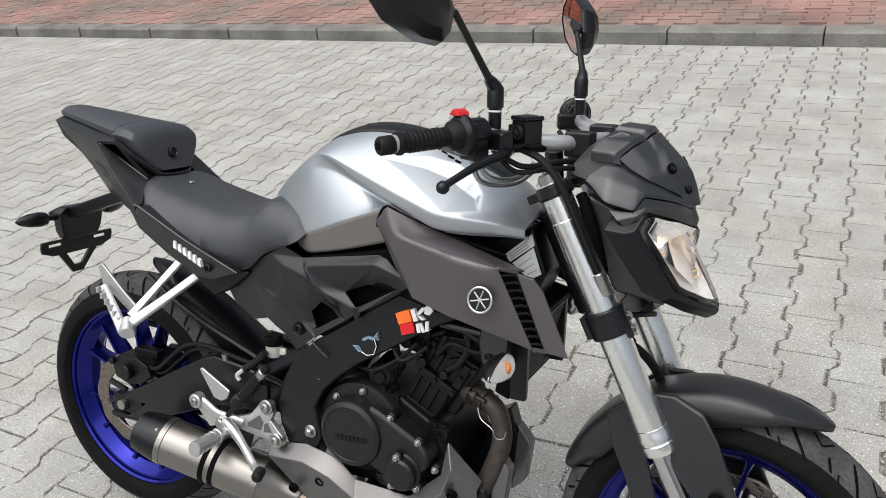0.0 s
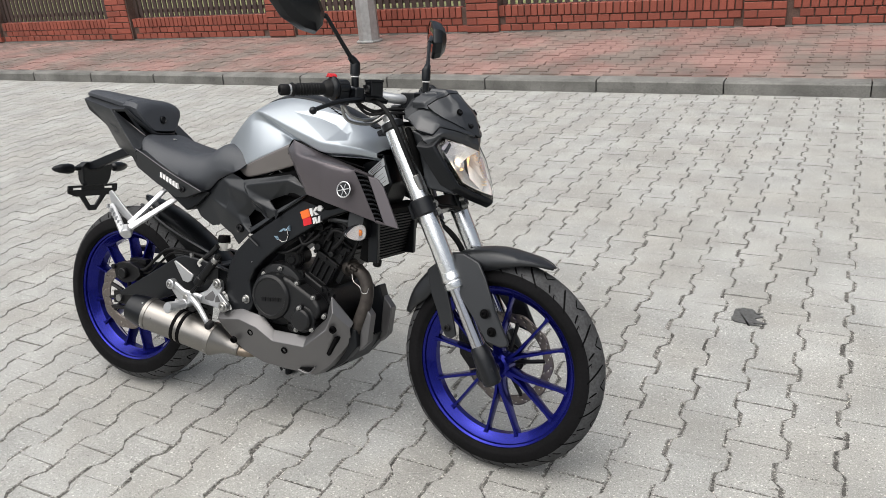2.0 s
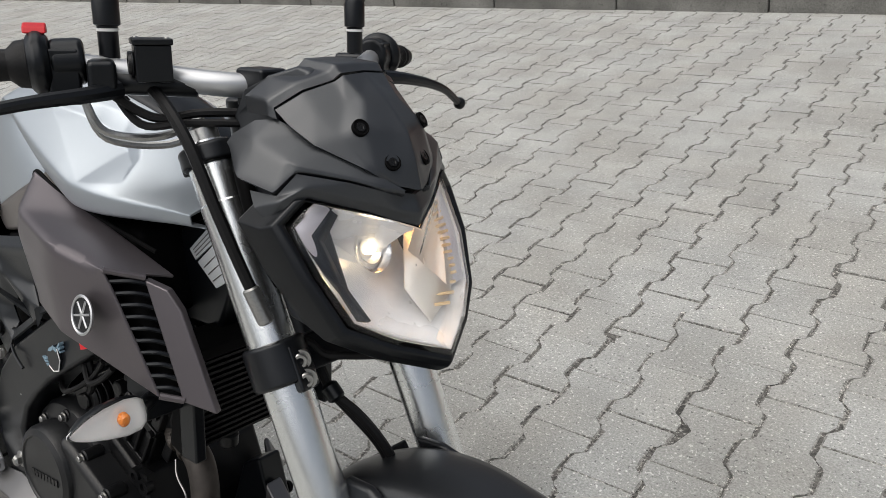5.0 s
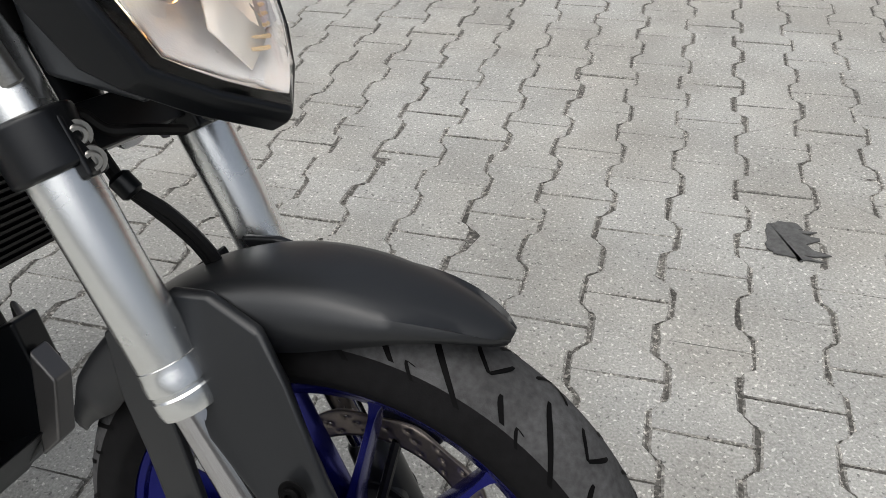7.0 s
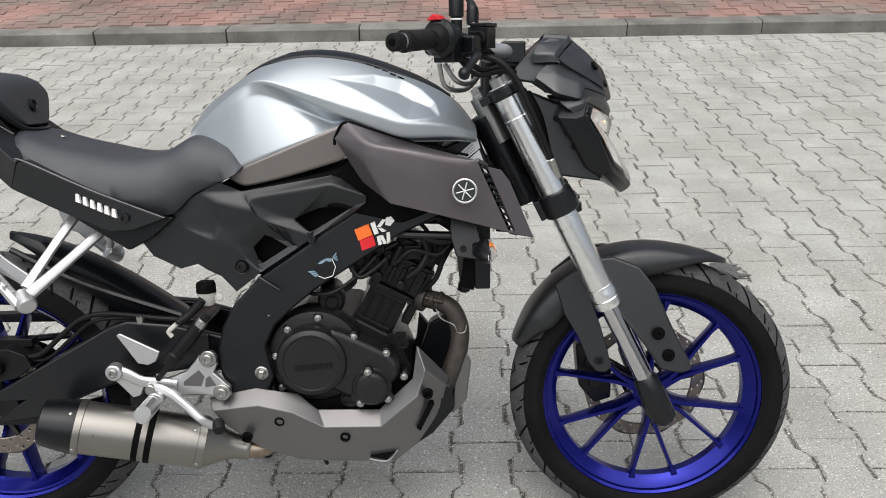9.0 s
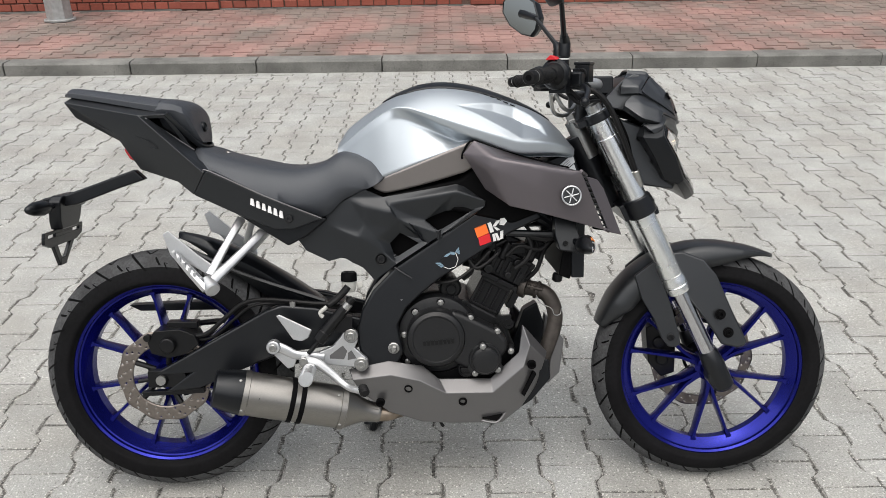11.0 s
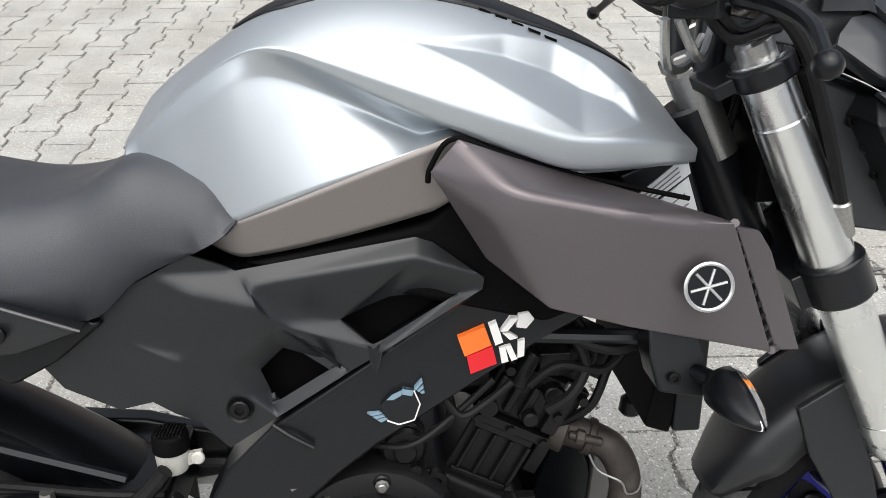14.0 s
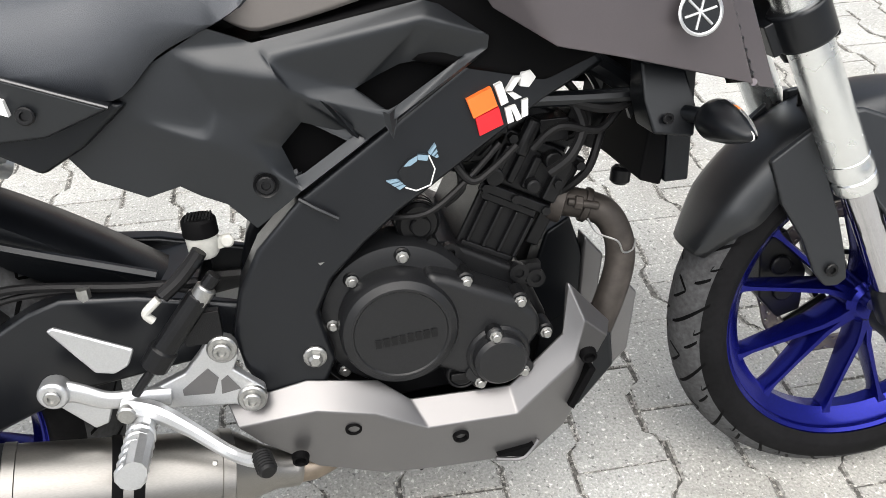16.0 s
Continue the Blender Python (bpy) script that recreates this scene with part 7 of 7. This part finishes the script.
part("display", ([(1.066, -0.055, 0.975), (1.066, 0.055, 0.975), (1.124, 0.056, 1.0260), (1.124, -0.056, 1.0260)], [(0, 1, 2, 3)]), material("dark_display", (0.008, 0.008, 0.010), 0.25), instrument, "dark glossy display", thick=0.004, thick_off=1)

# handlebar with grips, switches, levers and mirrors
parts("bar_riser", [rod(on_fork(0.70, 0.039 + s * 0.050, -0.035), on_fork(0.775, 0.039 + s * 0.060, 0.000), 0.016, 16, edge=0.003) for s in (-1, 1)] + [box(1.040, 1.086, 0.039 + s * 0.064 - 0.018, 0.039 + s * 0.064 + 0.018, 0.982, 1.024) for s in (-1, 1)], M_FRAME, upper, bevel=0.004)
M_BAR = material("bar_silver", (0.55, 0.56, 0.57), 0.35, metal=0.7)


def on_bar(s, x, y, z):
    """A place on the right half of the bars, or its counterpart on the left half."""
    return Vector((x, y, z)) if s < 0 else Vector((x + 0.016, 0.078 - y, z - 0.003))


BARS = [(0.866, -0.322, 1.019), (0.900, -0.255, 1.024), (0.930, -0.195, 1.027), (0.985, -0.110, 1.014), (1.040, -0.055, 1.006), (1.058, -0.005, 1.003)]
bar = fpart("handlebar", tube([on_bar(-1, *p) for p in BARS] + [(1.068, 0.039, 1.003)] + [on_bar(1, *p) for p in reversed(BARS)], 0.0135, 14), M_BAR, bike, "silver tapered handlebar")
for s in (-1, 1):
    a, b = on_bar(s, 0.860, -0.334, 1.018), on_bar(s, 0.926, -0.208, 1.026)
    d = (b - a).normalized()
    length = (b - a).length
    grip = part("grip", lathe([(0.0, 0.0), (0.0, 0.002), (0.0120, 0.002), (0.0142, 0.005), (0.0146, 0.024), (0.0120, 0.028), (0.0120, 0.031), (0.0175, 0.033), (0.0180, 0.038), (0.0152, 0.042), (0.0160, 0.08), (0.0158, length - 0.02), (0.023, length - 0.012), (0.025, length), (0.0, length)], a, d, 28), M_RUBBER, bar, "black rubber grip with bar-end weight", smooth=35)
    parts("grip_ridge", [tube([a + d * (0.05 + 0.012 * k) + Vector((0.0, 0, 0.0158)), a + d * (0.065 + 0.012 * k) + Vector((0.0158 * 0.7, 0, 0.0158 * 0.7)), a + d * (0.085 + 0.012 * k) + Vector((0.0160, 0, 0))], 0.0012, 5) for k in range(4)] + [lathe([(0.0156, 0.0), (0.0168, 0.0012), (0.0156, 0.0024)], a + d * (0.052 + 0.0075 * k), d, 28) for k in range(8)], M_RUBBER, grip)
    part("end_hole", lathe([(0.0, -0.0005), (0.006, -0.0005), (0.0068, 0.0015), (0.0068, 0.003)], a + d * 0.001, d, 12), M_DEEP, grip)
    inner = b + d * 0.052
    pod = part("switch_pod", [rod(b - d * 0.002, b + d * 0.020, 0.033, 28, edge=0.007), rod(b + d * 0.018, inner, 0.024, 20, edge=0.004), moved(box(-0.018, 0.022, 0.016, 0.046, -0.040, 0.016), Matrix.Translation(b) @ Matrix.Rotation(math.atan2(d.y, d.x) - math.pi / 2, 4, "Z")) if s < 0 else
                              moved(box(-0.020, 0.022, 0.010, 0.050, -0.034, 0.020), Matrix.Translation(b) @ Matrix.Rotation(math.atan2(d.y, d.x) - math.pi / 2, 4, "Z"))], M_BLACK, bar, "black switch housing", bevel=0.005)
    turned = Matrix.Rotation(math.atan2(d.y, d.x) - math.pi / 2, 4, "Z")
    if s < 0:
        part("kill_switch", moved(prism([(-0.020, 0.030), (0.008, 0.030), (0.004, 0.037), (-0.008, 0.041)], -0.004, 0.018), Matrix.Translation(b) @ turned), M_RED, pod, "red kill switch", bevel=0.002)
        part("starter_button", moved(box(-0.0235, -0.017, 0.022, 0.038, -0.016, 0.002), Matrix.Translation(b) @ turned), M_GREY, pod, "grey starter button", bevel=0.002)
        o = Vector((0.926, -0.170, 1.014))
        parts("throttle_cable", [tube([o + Vector((0.010, 0.010, -0.030)), o + Vector((0.030, 0.020, -0.060)), o + Vector((0.055, 0.070, -0.066)), o + Vector((0.075, 0.110, -0.045))], 0.0045, 8), tube([o + Vector((0.000, 0.014, -0.030)), o + Vector((0.010, 0.030, -0.070)), o + Vector((0.045, 0.085, -0.078)), o + Vector((0.070, 0.120, -0.055))], 0.0045, 8)], M_BOLT, pod, "steel throttle cable bend")
        put = pose(1.005, -0.119, 0, 0, 0, -25)
        reservoir = part("reservoir", moved(join(box(-0.0165, 0.0165, -0.018, 0.018, 1.010, 1.047), rod((0.0, -0.018, 1.028), (0.0, -0.021, 1.028), 0.0125, 20), box(-0.020, -0.006, -0.023, -0.016, 1.026, 1.040)), put), M_BLACK, bar, "black brake fluid box", bevel=0.003)
        part("reservoir_lid", moved(box(-0.0185, 0.0185, -0.020, 0.020, 1.047, 1.054), put), M_BLACK, reservoir, bevel=0.002)
        parts("lid_screw", [moved(lathe([(0.0, 0.001), (0.0025, 0.001), (0.003, 0.0)], (q * 0.013, q * 0.014, 1.054), (0, 0, 1), 10), put) for q in (-1, 1)], M_BOLT, reservoir)
        part("sight_glass", moved(lathe([(0.0, 0.001), (0.0075, 0.001), (0.0085, 0.003), (0.0105, 0.003), (0.0115, 0.0)], (0.0, -0.021, 1.028), (0, -1, 0), 24), put), M_ENGINE, reservoir)
        part("pump_body", [rod((0.962, -0.150, 1.008), (1.018, -0.075, 1.004), 0.013, 14, edge=0.002), rod((1.014, -0.084, 1.010), (1.026, -0.070, 1.008), 0.010, 8)], M_BLACK, bar)
        part("banjo", [rod((1.016, -0.078, 1.004), (1.034, -0.056, 1.000), 0.008, 10, edge=0.001)], M_BOLT, bar)
    drop = 0.0 if s < 0 else 0.018
    lever = part("lever", tube([on_bar(s, 0.988, -0.150, 1.002), on_bar(s, 0.994, -0.185, 0.999), on_bar(s, 0.992, -0.240, 0.995 - 0.3 * drop), on_bar(s, 0.987, -0.285, 0.988 - 0.6 * drop), on_bar(s, 0.979, -0.318, 0.978 - 0.9 * drop), on_bar(s, 0.974, -0.335, 0.972 - drop)], [0.010, 0.0085, 0.0070, 0.0060, 0.0055, 0.0055], 10, flat=1.0), M_BLACK, bar, "black brake lever with ball end" if s < 0 else "black clutch lever with ball end")
    part("lever_ball", lathe([(0.0, -0.010), (0.0055, -0.0085), (0.0095, -0.003), (0.0095, 0.003), (0.0055, 0.0085), (0.0, 0.010)], on_bar(s, 0.973, -0.340, 0.970 - drop), (-0.1, s, -0.3), 16), M_BLACK, lever, smooth=60)
    part("lever_perch", moved(box(-0.010, 0.044, 0.052, 0.080, -0.026, 0.006), Matrix.Translation(b) @ turned), M_BLACK, bar, bevel=0.006)
    # mirror: stalk with a boot, shell and glass
    base = Vector((0.957, -0.139, 1.030)) if s < 0 else Vector((0.985, 0.192, 1.030))
    mc = Vector((0.903, -0.312, 1.226)) if s < 0 else Vector((0.905, 0.372, 1.204))
    root = mc + Vector((0.030, -s * 0.078, -0.020))
    boot = base + Vector((0.0, 0.0, 0.058))
    knee = boot + Vector((-0.004, s * 0.016, 0.022))
    stalk = part("mirror_stalk", [rod(base, boot, 0.0105, 14, edge=0.002), lathe([(0.0105, 0.0), (0.0135, 0.002), (0.0135, 0.030), (0.0115, 0.036)], base + Vector((0, 0, 0.034)), (0, 0, 1), 18), tube([boot + Vector((0, 0, -0.004)), boot + Vector((0, s * 0.002, 0.008)), knee], [0.0130, 0.0120, 0.0090], 12), tube([knee - (root - knee) * 0.02, (knee + root) / 2, root], [0.0065, 0.0055, 0.0055], 10),
                                  tube([root, (root + mc) / 2, mc], [0.0065, 0.010, 0.014], 12)], M_BLACK, bar, "black mirror stalk with rubber boot")
    part("boot_ring", lathe([(0.0112, 0.0), (0.0112, 0.003)], base + Vector((0, 0, 0.029)), (0, 0, 1), 16), M_WHITE, stalk)
    face = Vector((-0.93, 0.30, 0.05) if s < 0 else (-0.78, -0.60, 0.05)).normalized()
    across = Vector((-0.28 * 1, s * 0.90, 0.36 * 1))
    across = (across - face * across.dot(face)).normalized()
    lift = face.cross(across) * (1 if face.cross(across).z > 0 else -1)
    OUT = [(-0.080, -0.020), (-0.070, -0.042), (-0.030, -0.050), (0.030, -0.045), (0.075, -0.022), (0.085, 0.005), (0.070, 0.035), (0.020, 0.050), (-0.040, 0.044), (-0.075, 0.012)]

    def loop(sc, push):
        return [tuple(mc + across * a * sc + lift * b * sc + face * push) for a, b in OUT]
    part("mirror_shell", rings(loop(0.97, 0.010), loop(1.02, 0.008), loop(1.03, 0.0), loop(0.92, -0.020), loop(0.60, -0.036), loop(0.2, -0.042)), M_BLACK, stalk, "black mirror shell", smooth=40, bevel=0.002)
    part("mirror_glass", rings(loop(0.955, 0.0085), loop(0.5, 0.0088), loop(0.1, 0.0088)), M_MIRROR, stalk, "mirror glass")

# cables and hoses between bars and lamp
parts("cable", [tube([(0.995, -0.116, 1.000), (1.034, -0.124, 0.986), (1.066, -0.122, 0.950), (1.098, -0.116, 0.885), (1.126, -0.106, 0.820), (1.142, -0.098, 0.782)], 0.0065, 8),
                tube([(0.960, -0.150, 1.000), (1.000, -0.120, 0.972), (1.040, -0.085, 0.978), (1.070, -0.030, 0.975), (1.080, 0.030, 0.96)], 0.005, 8),
                tube([(0.950, -0.140, 1.006), (0.990, -0.130, 0.965), (1.035, -0.100, 0.968), (1.075, -0.040, 0.965), (1.085, 0.02, 0.95)], 0.0045, 8),
                tube([(0.960, 0.150, 1.000), (1.000, 0.120, 0.972), (1.050, 0.085, 0.965), (1.080, 0.040, 0.93), (1.060, 0.02, 0.85)], 0.005, 8),
                tube([(1.145, -0.096, 0.772), (1.148, -0.080, 0.748), (1.158, -0.052, 0.740), (1.172, -0.040, 0.725), (1.190, -0.020, 0.722), (1.200, 0.02, 0.712)], 0.005, 8),
                tube([(1.140, -0.03, 0.720), (1.160, -0.03, 0.688), (1.172, -0.028, 0.672), (1.196, -0.014, 0.650), (1.216, 0.0, 0.620), (1.226, 0.012, 0.590), (1.228, 0.03, 0.540), (1.238, 0.05, 0.450)], 0.0060, 8),
                tube([(1.172, -0.029, 0.670), (1.194, -0.017, 0.645), (1.211, -0.003, 0.618), (1.220, 0.010, 0.588), (1.222, 0.028, 0.540)], 0.0042, 8)], M_RUBBER, upper, "black cables and brake hoses")
part("hose_clip", [rod((1.164, -0.0295, 0.682), (1.178, -0.0265, 0.666), 0.0105, 12, edge=0.003)], M_BLACK, upper)
part("hose_ferrule", [rod((1.131, -0.104, 0.808), (1.146, -0.096, 0.770), 0.0092, 12, edge=0.002)], M_BOLT, upper)
parts("lamp_mount", [tube([(1.085, s * 0.075, 0.93), (1.110, s * 0.080, 0.88), (1.130, s * 0.07, 0.80)], 0.010, 8) for s in (-1, 1)] + [box(1.07, 1.16, -0.05, 0.05, 0.79, 0.90)], M_DEEP, upper, bevel=0.004)
